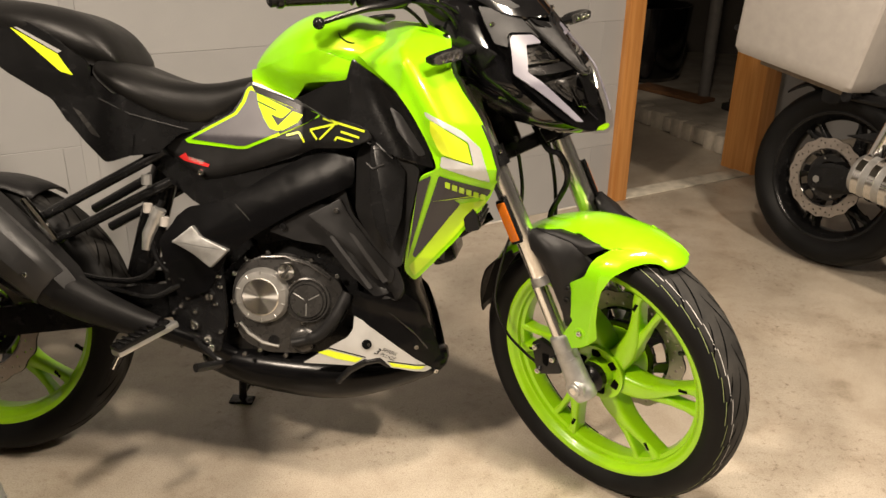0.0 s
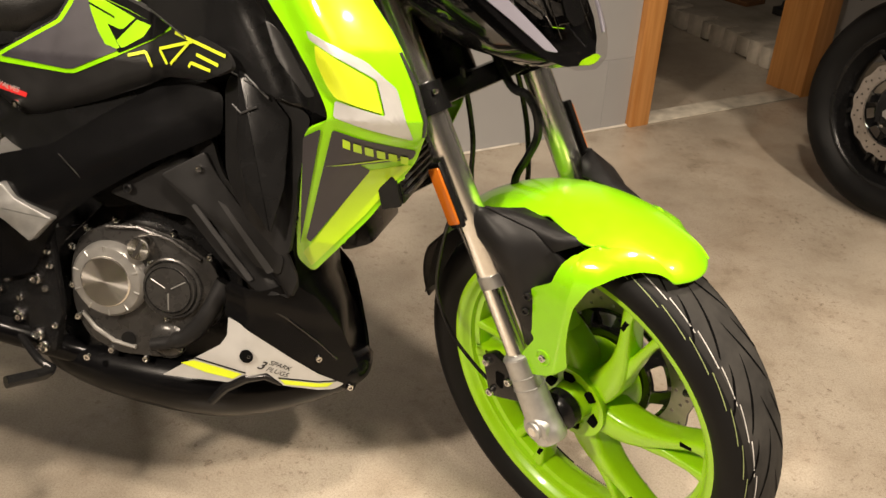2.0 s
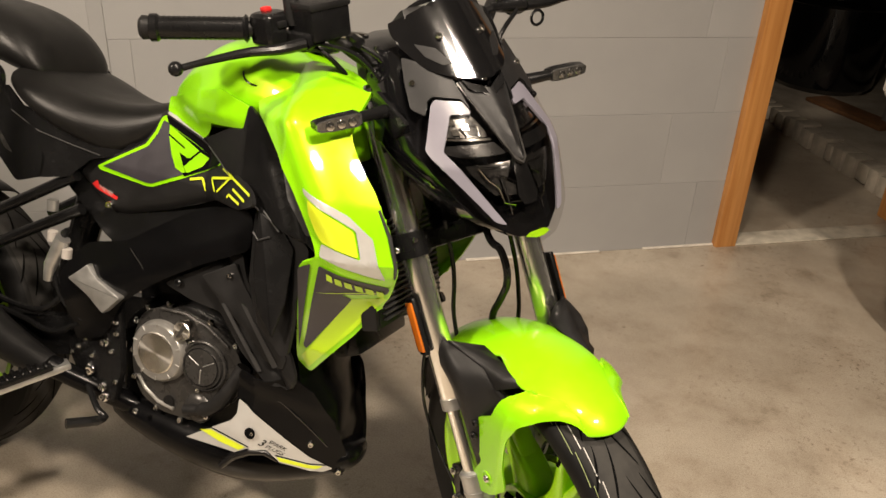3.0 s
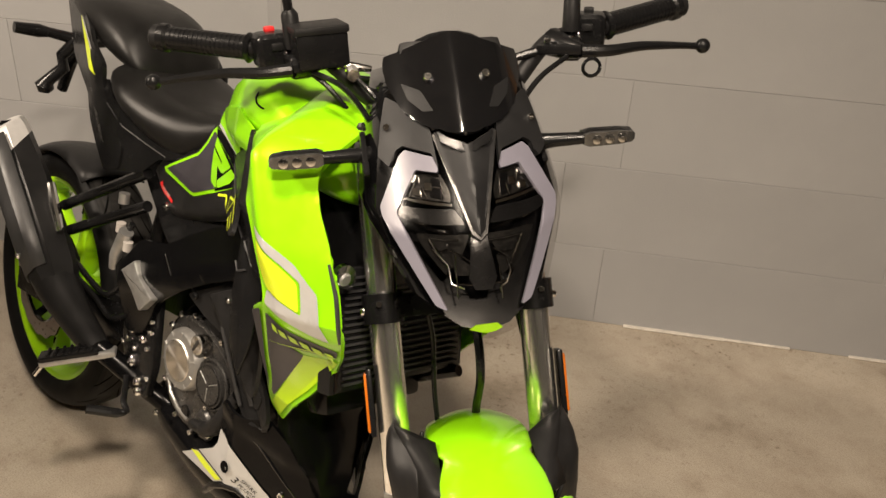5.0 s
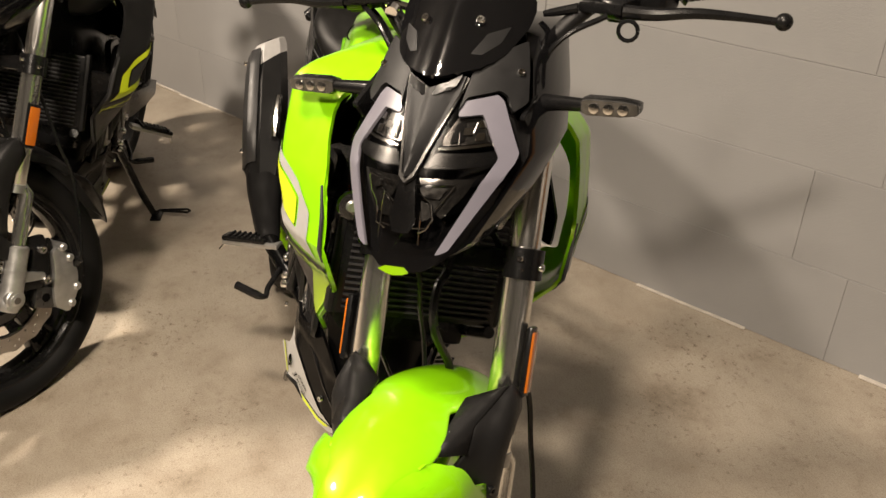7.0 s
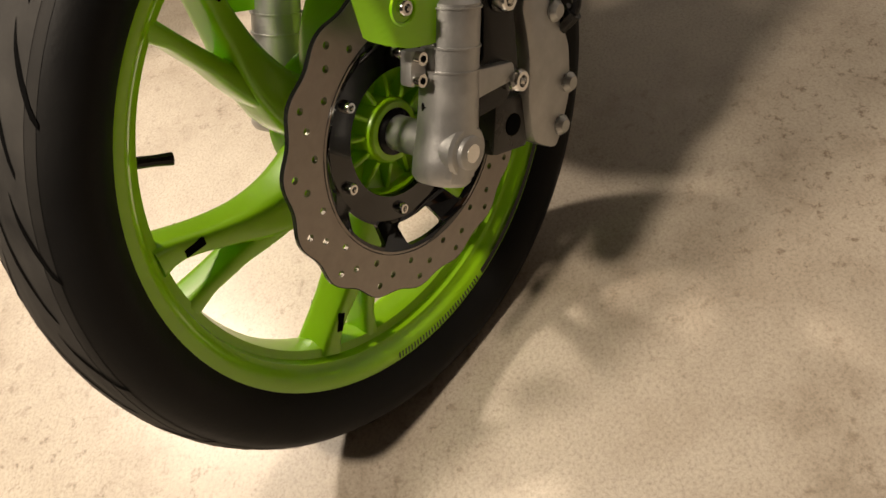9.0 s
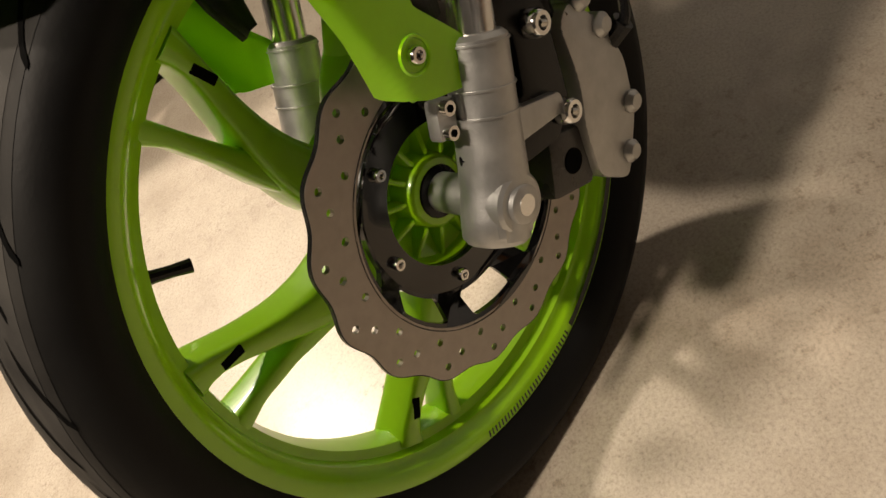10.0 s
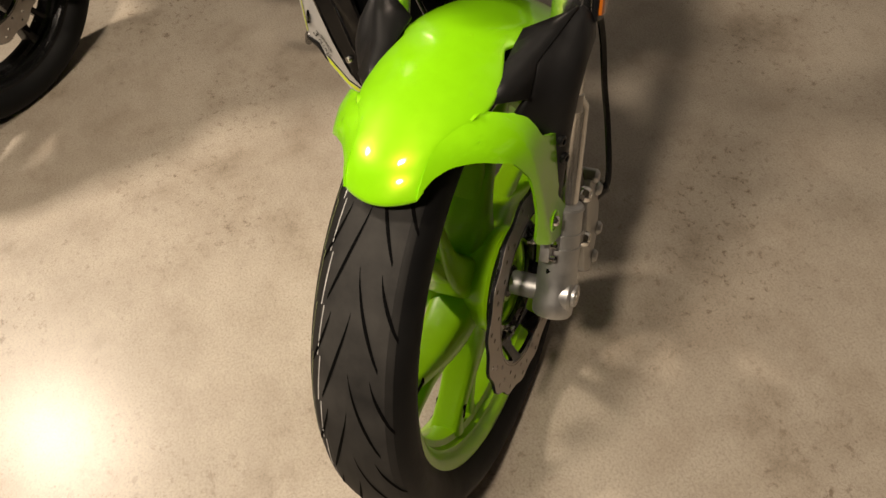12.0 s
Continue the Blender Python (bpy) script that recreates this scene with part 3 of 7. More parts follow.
    for s in range(spokes):
        g = turn - 360.0 * s / spokes
        a = radians(g)
        main = [(0.040, g - 25, 0.027, 0.031), (0.085, g - 20, 0.0235, 0.027), (0.115, g - 14, 0.0185, 0.024), (0.150, g - 6.5, 0.0115, 0.021), (0.180, g - 2, 0.0090, 0.0195), (0.200, g, 0.0095, 0.020), (ri + 0.004, g, 0.0135, 0.022)]
        side_arm = [(0.085, g - 22, 0.012, 0.021), (0.120, g - 18.5, 0.0120, 0.018), (0.155, g - 16, 0.0075, 0.015), (0.190, g - 14.5, 0.0065, 0.015), (ri + 0.004, g - 14.5, 0.0095, 0.017)]
        part("spoke", limb(main), rim_mat, hub_c, bake=bake, sharp=55)
        part("spoke_branch", limb(side_arm), rim_mat, hub_c, bake=bake, sharp=55)
        for side in (-1, 1):
            a = radians(g - 1.4)
            e = Vector((math.cos(a), 0, math.sin(a)))
            o = c + e * (ri - 0.026) + Vector((0, side * 0.0188, 0))
            m = Matrix.Translation(o) @ Matrix.Rotation(-a, 4, "Y")
            part("spoke_slot", block((0.019, 0.003, 0.0075), m, 0.001, segs=1), GROOVE, hub_c, bake=bake)
    hubp = [(0.017, -0.050), (0.027, -0.050), (0.030, -0.044), (0.032, -0.026), (0.056, -0.036), (0.060, -0.036), (0.060, -0.028), (0.050, -0.010), (0.050, 0.010), (0.066, 0.034), (0.068, 0.048), (0.064, 0.052), (0.055, 0.052), (0.052, 0.042), (0.030, 0.034), (0.027, 0.054), (0.025, 0.056), (0.017, 0.056)]
    part("hub", lathe(hubp, c, 48), rim_mat, hub_c, bake=bake, sharp=40)
    for s in range(spokes):
        a = radians(turn + 30) - 2 * math.pi * s / spokes
        e = Vector((math.cos(a), 0, math.sin(a)))
        for side in (-1,):
            m = Matrix.Translation(c + e * 0.0435 + Vector((0, side * 0.0315, 0))) @ Matrix.Rotation(-a, 4, "Y")
            part("hub_pocket", block((0.015, 0.012, 0.017), m, 0.003), GROOVE, hub_c, bake=bake)
    for s in range(12):
        # cast webs between the bearing boss and the disc flange
        a = radians(turn + 15) - 2 * math.pi * s / 12
        e = Vector((math.cos(a), 0, math.sin(a)))
        m = Matrix.Translation(c + e * 0.0410 + Vector((0, 0.0400, 0))) @ Matrix.Rotation(-a, 4, "Y") @ Matrix.Rotation(radians(-14), 4, "Z")
        part("hub_web", block((0.029, 0.016, 0.0042), m, 0.0012, segs=1), rim_mat, hub_c, bake=bake)
    part("axle", lathe([(0.0001, -0.118), (0.015, -0.118), (0.015, 0.118), (0.0001, 0.118)], c, 20, closed=False), CAST, hub_c, bake=bake)
    part("axle_spacer", lathe([(0.0001, -0.076), (0.020, -0.076), (0.024, -0.068), (0.031, -0.064), (0.032, -0.050), (0.0001, -0.048)], c, 24, closed=False), BLACK, hub_c, bake=bake)
    part("axle_spacer", lathe([(0.0001, 0.0600), (0.0135, 0.0600), (0.0195, 0.0575), (0.0205, 0.0555), (0.0001, 0.055)], c, 24, closed=False), BLACK, hub_c, bake=bake)
    # valve
    a = radians(turn - 40)
    e = Vector((math.cos(a), 0, math.sin(a)))
    v0 = c + e * (ri + 0.004)
    part("valve", tube([v0, v0 - e * 0.012 + Vector((0, 0.003, 0)), v0 - e * 0.024 + Vector((0, 0.006, 0)), v0 - e * 0.036 + Vector((0, 0.009, 0))], [0.006, 0.0045, 0.0042, 0.005], 10), BLACK, hub_c, bake=bake)
    if disc:
        y, yc = disc_side * 0.079, disc_side * 0.058
        put = Matrix.Translation(c + Vector((0, y, 0))) @ Matrix.Rotation(radians(90), 4, "X")
        outer = ring_pts(0.1345, 240, wave=0.0024, waves=16)
        holes = [ring_pts(0.0975, 72)]
        for i in range(16):
            for rr, da in ((0.1270, 0.0), (0.1175, -0.11), (0.1080, 0.10)):
                t = 2 * math.pi * i / 16 + da
                holes.append(ring_pts(0.0031, 8, rr * math.cos(t), rr * math.sin(t)))
        d = part("brake_disc", plate(outer, holes, 0.0042, put), STEEL, root, "wavy drilled steel brake disc", bake=bake, sharp=40)
        part("disc_edge", plate(ring_pts(0.1353, 240, wave=0.0024, waves=16), [ring_pts(0.1340, 240, wave=0.0024, waves=16)], 0.0036, put), BLACK, d, bake=bake)
        # dished carrier: a flat flange on the hub, a slotted cone out to the ring
        putc = Matrix.Translation(c + Vector((0, yc, 0))) @ Matrix.Rotation(radians(90), 4, "X")
        part("disc_carrier", plate(ring_pts(0.0770, 96), [ring_pts(0.0548, 60)], 0.006, putc), GLOSS, d, "black disc carrier with slots", bake=bake, sharp=40)
        cut = []
        for i in range(8):
            t0 = 2 * math.pi * i / 8 - radians(30)
            loop = [(0.0795 * math.cos(t0 + u), 0.0795 * math.sin(t0 + u)) for u in np.linspace(-0.25, 0.25, 7)] + [(0.0945 * math.cos(t0 + u), 0.0945 * math.sin(t0 + u)) for u in np.linspace(0.25, -0.25, 7)]
            cut.append(round_outline(loop, 0.005, 3))
        cone = plate(ring_pts(0.1000, 96), [ring_pts(0.0755, 96)] + cut, 0.0050, put)
        for v in cone.verts:
            r = math.hypot(v.co.x - c.x, v.co.z - c.z)
            v.co.y += (yc - y) * clamp((0.0965 - r) / 0.019)
        part("carrier_cone", cone, GLOSS, d, bake=bake, sharp=40)
        for i in range(6):
            t = 2 * math.pi * i / 6 - radians(6)
            bolt(d, c + Vector((0.0665 * math.cos(t), yc + disc_side * 0.003, 0.0665 * math.sin(t))), (0, disc_side, 0), BOLT, 0.95, bake)
    return hub_c


def lettering(parent, words, size, put, at, turn, sg, mat=None):
    """Flat dark letters laid on a panel; at is the start of their base line."""
    cu = bpy.data.curves.new("lettering", "FONT")
    cu.body, cu.size, cu.shear = words, size, 0.25
    tmp = bpy.data.objects.new("lettering", cu)
    me = bpy.data.meshes.new_from_object(tmp)
    bm = bmesh.new()
    bm.from_mesh(me)
    width = max(v.co.x for v in bm.verts)
    bpy.data.objects.remove(tmp)
    bpy.data.curves.remove(cu)
    bpy.data.meshes.remove(me)
    a = radians(turn)
    for v in bm.verts:
        x = v.co.x if sg < 0 else width - v.co.x
        v.co = Vector(put(at[0] + x * math.cos(a) - v.co.y * math.sin(a), at[1] + x * math.sin(a) + v.co.y * math.cos(a)))
    part("lettering", bm, mat or BLACK, parent)


def motorcycle(name, label, M, steer, P, group=""):
    root = empty(name, M, label, "motorcycle", group)
    S = steering(steer)

    def sp(nm, bm, mat, parent=None, lab="", **kw):
        return part(nm, bm, mat, parent or root, lab, bake=S, **kw)

    def bp(nm, bm, mat, parent=None, lab="", **kw):
        return part(nm, bm, mat, parent or root, lab, **kw)

    # ---------------- wheels
    wheel(root, "front_tyre", HUB, 0.300, 0.056, 0.239, 0.040, P["rim"], S, 67, lip_mat=P.get("stripe"), tape=P["bright"])
    REAR = Vector((-0.03, 0, 0.307))
    wheel(root, "rear_tyre", REAR, 0.307, 0.066, 0.239, 0.050, P["rim"], Matrix.Identity(4), 20, lip_mat=P.get("stripe"), disc_side=-1)

    # ---------------- fork
    for sg in (-1, 1):
        y = sg * 0.1035
        upper = sp("fork_tube", tube([fork_at(0.515, y), fork_at(0.518, y), fork_at(0.96, y)], [0.0190, 0.0210, 0.0210], 32), FORKMETAL, None, "brushed silver fork tube")
        sp("fork_cap", tube([fork_at(0.958, y), fork_at(0.972, y), fork_at(0.978, y)], [0.0215, 0.0215, 0.015], 12), CHROME, upper)
        sp("tube_end", tube([fork_at(0.508, y), fork_at(0.524, y)], 0.0222, 28), CAST, upper)
        yl = Y1 + sg * 0.1045
        sp("fork_slider", tube([low_at(0.38, yl), low_at(0.50, yl), fork_at(0.53, y)], 0.0152, 24), FORKMETAL, None, "polished fork slider")
        ax = Vector((HUB.x, yl, HUB.z))
        top = low_at(0.398, yl)
        foot = [top, top - AXIS * 0.003, low_at(0.36, yl), low_at(0.325, yl), Vector((1.322, yl, 0.302)), Vector((1.332, yl, 0.288)), Vector((1.341, yl, 0.275)), Vector((1.343, yl, 0.272))]
        leg = sp("fork_leg", tube(foot, [0.0185, 0.0222, 0.0226, 0.0236, 0.0246, 0.0250, 0.0240, 0.021], 28), CAST, None, "cast silver fork foot")
        sp("foot_block", block((0.036, 0.036, 0.030), Matrix.Translation((1.334, yl + sg * 0.004, 0.286)) @ Matrix.Rotation(-RAKE, 4, "Y"), 0.009, segs=3), CAST, leg)
        sp("axle_boss", tube([ax + Vector((0, sg * -0.004, 0)), ax + Vector((0, sg * 0.0205, 0)), ax + Vector((0, sg * 0.023, 0))], [0.0245, 0.0220, 0.0195], 32), CAST, leg)
        sp("axle_nut", tube([ax + Vector((0, sg * 0.022, 0)), ax + Vector((0, sg * 0.0265, 0)), ax + Vector((0, sg * 0.0275, 0))], [0.0140, 0.0135, 0.012], 28), CAST, leg)
        sp("nut_ring", tube([ax + Vector((0, sg * 0.0272, 0)), ax + Vector((0, sg * 0.0280, 0))], 0.0075, 20), CHROME, leg)
        for z, grow in ((0.392, 0.0234), (0.366, 0.0238), (0.350, 0.0242)):
            q = low_at(z, yl)
            sp("leg_ridge", tube([q, q + AXIS * 0.0015], grow, 24), CAST, leg)
        if sg > 0:
            lug_m = Matrix.Translation((1.327, 0.106, 0.368)) @ Matrix.Rotation(-RAKE, 4, "Y")
            sp("sensor_lug", block((0.017, 0.012, 0.027), lug_m, 0.003), CAST, leg)
            for dz in (-0.008, 0.008):
                sp("lug_pin", tube([lug_m @ Vector((0.002, 0.005, dz)), lug_m @ Vector((0.002, 0.012, dz))], 0.0050, 12), CHROME, leg)
                sp("pin_socket", tube([lug_m @ Vector((0.002, 0.0118, dz)), lug_m @ Vector((0.002, 0.0125, dz))], 0.0028, 6), GROOVE, leg)
        # reflector
        q0, q1 = fork_at(0.600, y + sg * 0.028) + Vector((0.004, 0, 0)), fork_at(0.676, y + sg * 0.028) + Vector((0.004, 0, 0))
        mid = (q0 + q1) / 2
        mm = Matrix.Translation(mid) @ Matrix.Rotation(-RAKE, 4, "Y")
        rf = sp("side_reflector", block((0.026, 0.008, 0.092), mm, 0.003), BLACK, None, "amber reflector on a black backing")
        sp("reflector_lens", block((0.022, 0.005, 0.080), mm @ Matrix.Translation((0, sg * 0.005, 0)), 0.003), ORANGE, rf)

    # triple clamps
    lc = fork_at(0.750)
    low_clamp = sp("lower_clamp", block((0.048, 0.236, 0.030), Matrix.Translation(lc) @ Matrix.Rotation(-RAKE, 4, "Y"), 0.008), BLACK, None, "black fork clamp")
    for sg in (-1, 1):
        q = fork_at(0.750, sg * 0.1035)
        sp("clamp_ring", tube([q - AXIS * 0.02, q + AXIS * 0.02], 0.0285, 24), BLACK, low_clamp)
        for dz in (-0.008, 0.008):
            bolt(low_clamp, q + Vector((0.0235, sg * 0.006, dz + 0.01)), (0.9, 0, 0.35), BOLT, 0.8, S)
        bolt(low_clamp, q + Vector((0.006, sg * 0.026, 0)), (0, sg, 0), BOLT, 1.0, S)
    sp("upper_clamp", block((0.055, 0.25, 0.022), Matrix.Translation(fork_at(0.945)) @ Matrix.Rotation(-RAKE, 4, "Y"), 0.008), MATTE, None, "black upper fork clamp")
    bp("head_tube", tube([fork_at(0.72) + Vector((-0.05, 0, 0)), fork_at(0.93) + Vector((-0.05, 0, 0))], 0.032, 20), BLACK)

    # ---------------- front mudguard
    def mix(table, t):
        for (a, va), (b, vb) in zip(table, table[1:]):
            if t <= b:
                k = clamp((t - a) / (b - a))
                return va + (vb - va) * k
        return table[-1][1]

    PANEL = [(58, 0.036), (62, 0.036), (67, 0.037), (71, 0.040), (74, 0.047), (77, 0.057), (80, 0.064), (83, 0.067), (88, 0.0655), (92, 0.060), (96, 0.053), (99, 0.060), (102, 0.066), (115, 0.067), (150, 0.050)]
    SKIRT = [(58, 0.043), (62, 0.051), (67, 0.062), (72, 0.071), (77, 0.074), (82, 0.073), (88, 0.071), (92, 0.066), (96, 0.060), (99, 0.067), (102, 0.072), (115, 0.072), (150, 0.056)]
    CROWN = [(57, 0.327), (64, 0.328), (72, 0.326), (84, 0.326), (98, 0.329), (115, 0.331), (130, 0.334), (150, 0.330)]
    DROP = [(58, 0.010), (64, 0.018), (72, 0.020), (80, 0.014), (98, 0.014), (150, 0.012)]
    frac = [0, 0.25, 0.5, 0.75, 0.9, 1.0, 1.06, 1.14, 1.3, 1.5, 1.7, 1.85, 1.95, 2.0]
    secs = []
    for i in range(61):
        t = i / 60
        sec = []
        for f0 in [-q for q in frac[::-1][:-1]] + frac:
            a = abs(f0)
            start = 58.8 + 9.0 * (a / 2) ** 2.0
            deg = start + (143.0 - 4.0 * (a / 2) ** 2 - start) * t
            wp, ws = mix(PANEL, deg), mix(SKIRT, deg)
            ws = wp + (ws - wp) * clamp((deg - 99) / 12, 0.04, 1)
            y = wp * a if a <= 1 else wp + (ws - wp) * (a - 1)
            r = mix(CROWN, deg) - 4.7 * min(y, wp) ** 2
            if a > 1:
                r -= (0.004 * clamp((a - 1) / 0.14) + mix(DROP, deg) * ((a - 1)) ** 1.5) * clamp((deg - 99) / 12, 0.10, 1)
            r -= 0.010 * clamp(1 - t / 0.10) ** 2 + 0.004 * clamp((t - 0.92) / 0.08) ** 2
            sec.append(HUB + Vector((r * math.cos(radians(deg)), Y1 + math.copysign(y, f0), r * math.sin(radians(deg)))))
        secs.append(sec)
    guard = sp("front_mudguard", loft(secs, closed=False), P["body"], None, P["body_word"] + " front mudguard with black shoulders", thick=0.004, subsurf=1)
    def rim_r(deg):
        return mix(CROWN, deg) - 4.7 * mix(PANEL, deg) ** 2 - 0.0005 - 0.010 * clamp(1 - (deg - 59.8) / 8.2) ** 2

    for sg in (-1, 1):
        crest = [(HUB.x + rim_r(q) * math.cos(radians(q)), HUB.z + rim_r(q) * math.sin(radians(q))) for q in (61.2, 62, 63, 65, 67, 69, 71, 73, 75, 76.5)]
        arm_o = crest + round_outline([(1.385, 0.602), (1.367, 0.590), (1.351, 0.577), (1.341, 0.547), (1.306, 0.524), (1.298, 0.495), (1.298, 0.464), (1.314, 0.445), (1.289, 0.406), (1.290, 0.392), (1.306, 0.378), (1.336, 0.391), (1.361, 0.413), (1.363, 0.456), (1.368, 0.490), (1.375, 0.522), (1.394, 0.556), (1.418, 0.573), (1.440, 0.580), (1.460, 0.579), (1.474, 0.573)], 0.006)
        REACH = [(58, 0.050), (60, 0.054), (62, 0.057), (66, 0.063), (70, 0.077), (74, 0.098), (80, 0.1075), (180, 0.1075)]

        def flare(u, v):
            """From the crown's crease the side bows out and then hangs upright down to the fork foot."""
            r, deg = math.hypot(u - HUB.x, v - HUB.z), math.degrees(math.atan2(v - HUB.z, u - HUB.x))
            far, near = mix(REACH, deg), mix(PANEL, deg)
            return (u, Y1 + sg * (far - (far - near) * math.exp(-max(0, rim_r(deg) - r) / 0.020)), v)

        sp("mudguard_arm", sheet(arm_o, flare, 0.004, 0.007, 8), P["body"], guard, sharp=75)
        cup = Vector((1.329, Y1 + sg * 0.1085, 0.420))
        sp("arm_cup", lathe([(0.0135, 0.0), (0.0120, sg * 0.0026), (0.0105, sg * 0.0022), (0.0095, -sg * 0.001), (0.0001, -sg * 0.001)], cup, 28, closed=False), P["body"], guard)
        bolt(guard, cup + Vector((0, -sg * 0.001, 0)), (0, sg, 0), BOLT, 1.15, S)
        # black shoulder: a horn in front of each fork tube, flaring into the panel
        rows = []
        for z, inner, front, out, rear in ((0.622, (1.238, 0.110), (1.235, 0.113), (1.231, 0.116), (1.226, 0.116)), (0.612, (1.262, 0.103), (1.254, 0.111), (1.243, 0.122), (1.221, 0.122)),
                                           (0.600, (1.298, 0.092), (1.282, 0.106), (1.262, 0.126), (1.218, 0.126)), (0.584, (1.332, 0.093), (1.304, 0.106), (1.274, 0.128), (1.220, 0.127)),
                                           (0.550, (1.352, 0.072), (1.314, 0.100), (1.288, 0.124), (1.250, 0.120)), (0.505, (1.336, 0.086), (1.318, 0.104), (1.298, 0.118), (1.272, 0.116)),
                                           (0.460, (1.326, 0.096), (1.316, 0.106), (1.304, 0.113), (1.288, 0.112)), (0.425, (1.314, 0.100), (1.308, 0.105), (1.302, 0.109), (1.294, 0.108))):
            pts = [Vector((x, Y1 + sg * (y - 0.004), z)) for x, y in (inner, front, out, rear)]
            rows.append(curve_pts(pts, 4))
        sp("mudguard_shoulder", loft(rows, closed=False), MATTE, guard, "matte black plastic shoulder", thick=0.005, sharp=70)
        # its upper blade runs forward into a spike along the crown
        bm = bmesh.new()
        A, A2, B, B2, C, D, E = [bm.verts.new((x, Y1 + sg * y, z)) for x, y, z in ((1.234, 0.1125, 0.624), (1.228, 0.098, 0.612), (1.258, 0.062, 0.608), (1.306, 0.062, 0.604), (1.372, 0.056, 0.598), (1.300, 0.090, 0.602), (1.334, 0.092, 0.584))]
        for f_ in ((A, A2, B, B2), (A, B2, D), (D, B2, C), (D, C, E)):
            bm.faces.new(f_)
        bmesh.ops.subdivide_edges(bm, edges=bm.edges, cuts=1, use_grid_fill=True)
        sp("shoulder_blade", bm, MATTE, guard, thick=0.004, sharp=40)
        for q in ((1.306, 0.112, 0.515), (1.303, 0.113, 0.490)):
            bolt(guard, (q[0], Y1 + sg * q[1], q[2]), (0.3, sg, 0), DARKBOLT, 0.9, S)
    flap = round_outline([(1.13, 0.535), (1.085, 0.495), (1.055, 0.44), (1.005, 0.345), (1.03, 0.372), (1.062, 0.40), (1.09, 0.45), (1.14, 0.52)], 0.004)
    for sg in (-1, 1):
        sp("mudguard_flap", sheet(flap, lambda u, v: (u, sg * (0.030 + 0.030 * clamp((v - 0.34) / 0.15)), v), 0.004, 0.03), MATTE, guard, "black rear flap")
    secs = []
    for i in range(9):
        ph = radians(148 + 26 * i / 8)
        w = 0.062 - 0.030 * (i / 8) ** 1.5
        secs.append([HUB + Vector(((0.335 - 0.010 * abs(u)) * math.cos(ph), Y1 + w * u, (0.335 - 0.010 * abs(u)) * math.sin(ph))) for u in np.linspace(-1, 1, 9)])
    sp("mudguard_tail", loft(secs, closed=False), MATTE, guard, thick=0.004, subsurf=1)

    # ---------------- front caliper, hose and right hand bracket
    SC = S @ Matrix.Translation((0.013, 0.015, 0.009))

    def cp(nm, bm, mat, parent=None, lab="", **kw):
        return part(nm, bm, mat, parent or root, lab, bake=SC, **kw)

    cal = cp("front_caliper", prism(round_outline([(1.180, 0.354), (1.156, 0.320), (1.147, 0.279), (1.158, 0.235), (1.193, 0.194), (1.222, 0.222), (1.216, 0.264), (1.202, 0.298), (1.198, 0.346)], 0.010), 0.046, 0.106, 0.004), CAST, None, "grey cast brake caliper")
    for x, z in ((1.170, 0.348), (1.160, 0.318), (1.160, 0.246), (1.182, 0.214)):
        cp("caliper_lobe", tube([(x, 0.058, z), (x, 0.108, z), (x, 0.112, z)], [0.0095, 0.0095, 0.006], 14), CAST, cal)
    cp("caliper_housing", block((0.050, 0.040, 0.050), Matrix.Translation((1.234, 0.078, 0.250)) @ Matrix.Rotation(radians(-25), 4, "Y"), 0.006), DARKCAST, cal)
    cp("caliper_slot", tube([(1.234, 0.0975, 0.250), (1.234, 0.0990, 0.250)], 0.010, 14), GROOVE, cal)
    cp("caliper_bracket", prism(round_outline([(1.262, 0.400), (1.204, 0.392), (1.200, 0.360), (1.215, 0.292), (1.240, 0.278), (1.325, 0.300), (1.318, 0.330), (1.252, 0.328), (1.236, 0.370), (1.262, 0.378)], 0.005), 0.090, 0.102, 0.002), BLACK, cal, "black caliper bracket")
    cp("leg_web", prism(round_outline([(1.300, 0.345), (1.228, 0.312), (1.228, 0.296), (1.312, 0.318)], 0.003), 0.100, 0.110, 0.002), CAST, cal)
    for q in ((1.221, 0.364), (1.228, 0.294)):
        bolt(cal, (q[0], 0.104, q[1]), (0, 1, 0), BIGBOLT, 1.15, SC)
    cp("bleed_cap", tube([(1.190, 0.090, 0.340), (1.192, 0.092, 0.366), (1.192, 0.092, 0.376)], [0.006, 0.007, 0.004], 10), BLACK, cal)
    hose = curve_pts([(1.152, 0.096, 0.296), (1.140, 0.114, 0.312), (1.118, 0.108, 0.380), (1.106, 0.100, 0.440), (1.100, 0.096, 0.500), (1.110, 0.092, 0.560), (1.115, 0.080, 0.660), (1.110, 0.050, 0.76), (1.08, -0.03, 0.86)], 6)
    cp("brake_hose", tube(hose, 0.0042, 8), BLACK, cal)
    cp("hose_joint", tube([(1.154, 0.094, 0.292), (1.142, 0.112, 0.308)], 0.009, 10), BLACK, cal)
    brk = sp("sensor_bracket", prism(round_outline([(1.200, 0.350), (1.222, 0.366), (1.262, 0.352), (1.275, 0.300), (1.240, 0.286), (1.210, 0.276), (1.206, 0.305)], 0.006), -0.092, -0.080, 0.002), BLACK, None, "black bracket behind the fork foot")
    for q in ((1.212, 0.345), (1.216, 0.288), (1.256, 0.330)):
        bolt(brk, (q[0], -0.092, q[1]), (0, -1, 0), BIGBOLT, 0.75, S)
    sp("bracket_slot", prism(round_outline([(1.228, 0.335), (1.245, 0.335), (1.240, 0.305), (1.228, 0.310)], 0.003), -0.0935, -0.091, 0), GROOVE, brk)
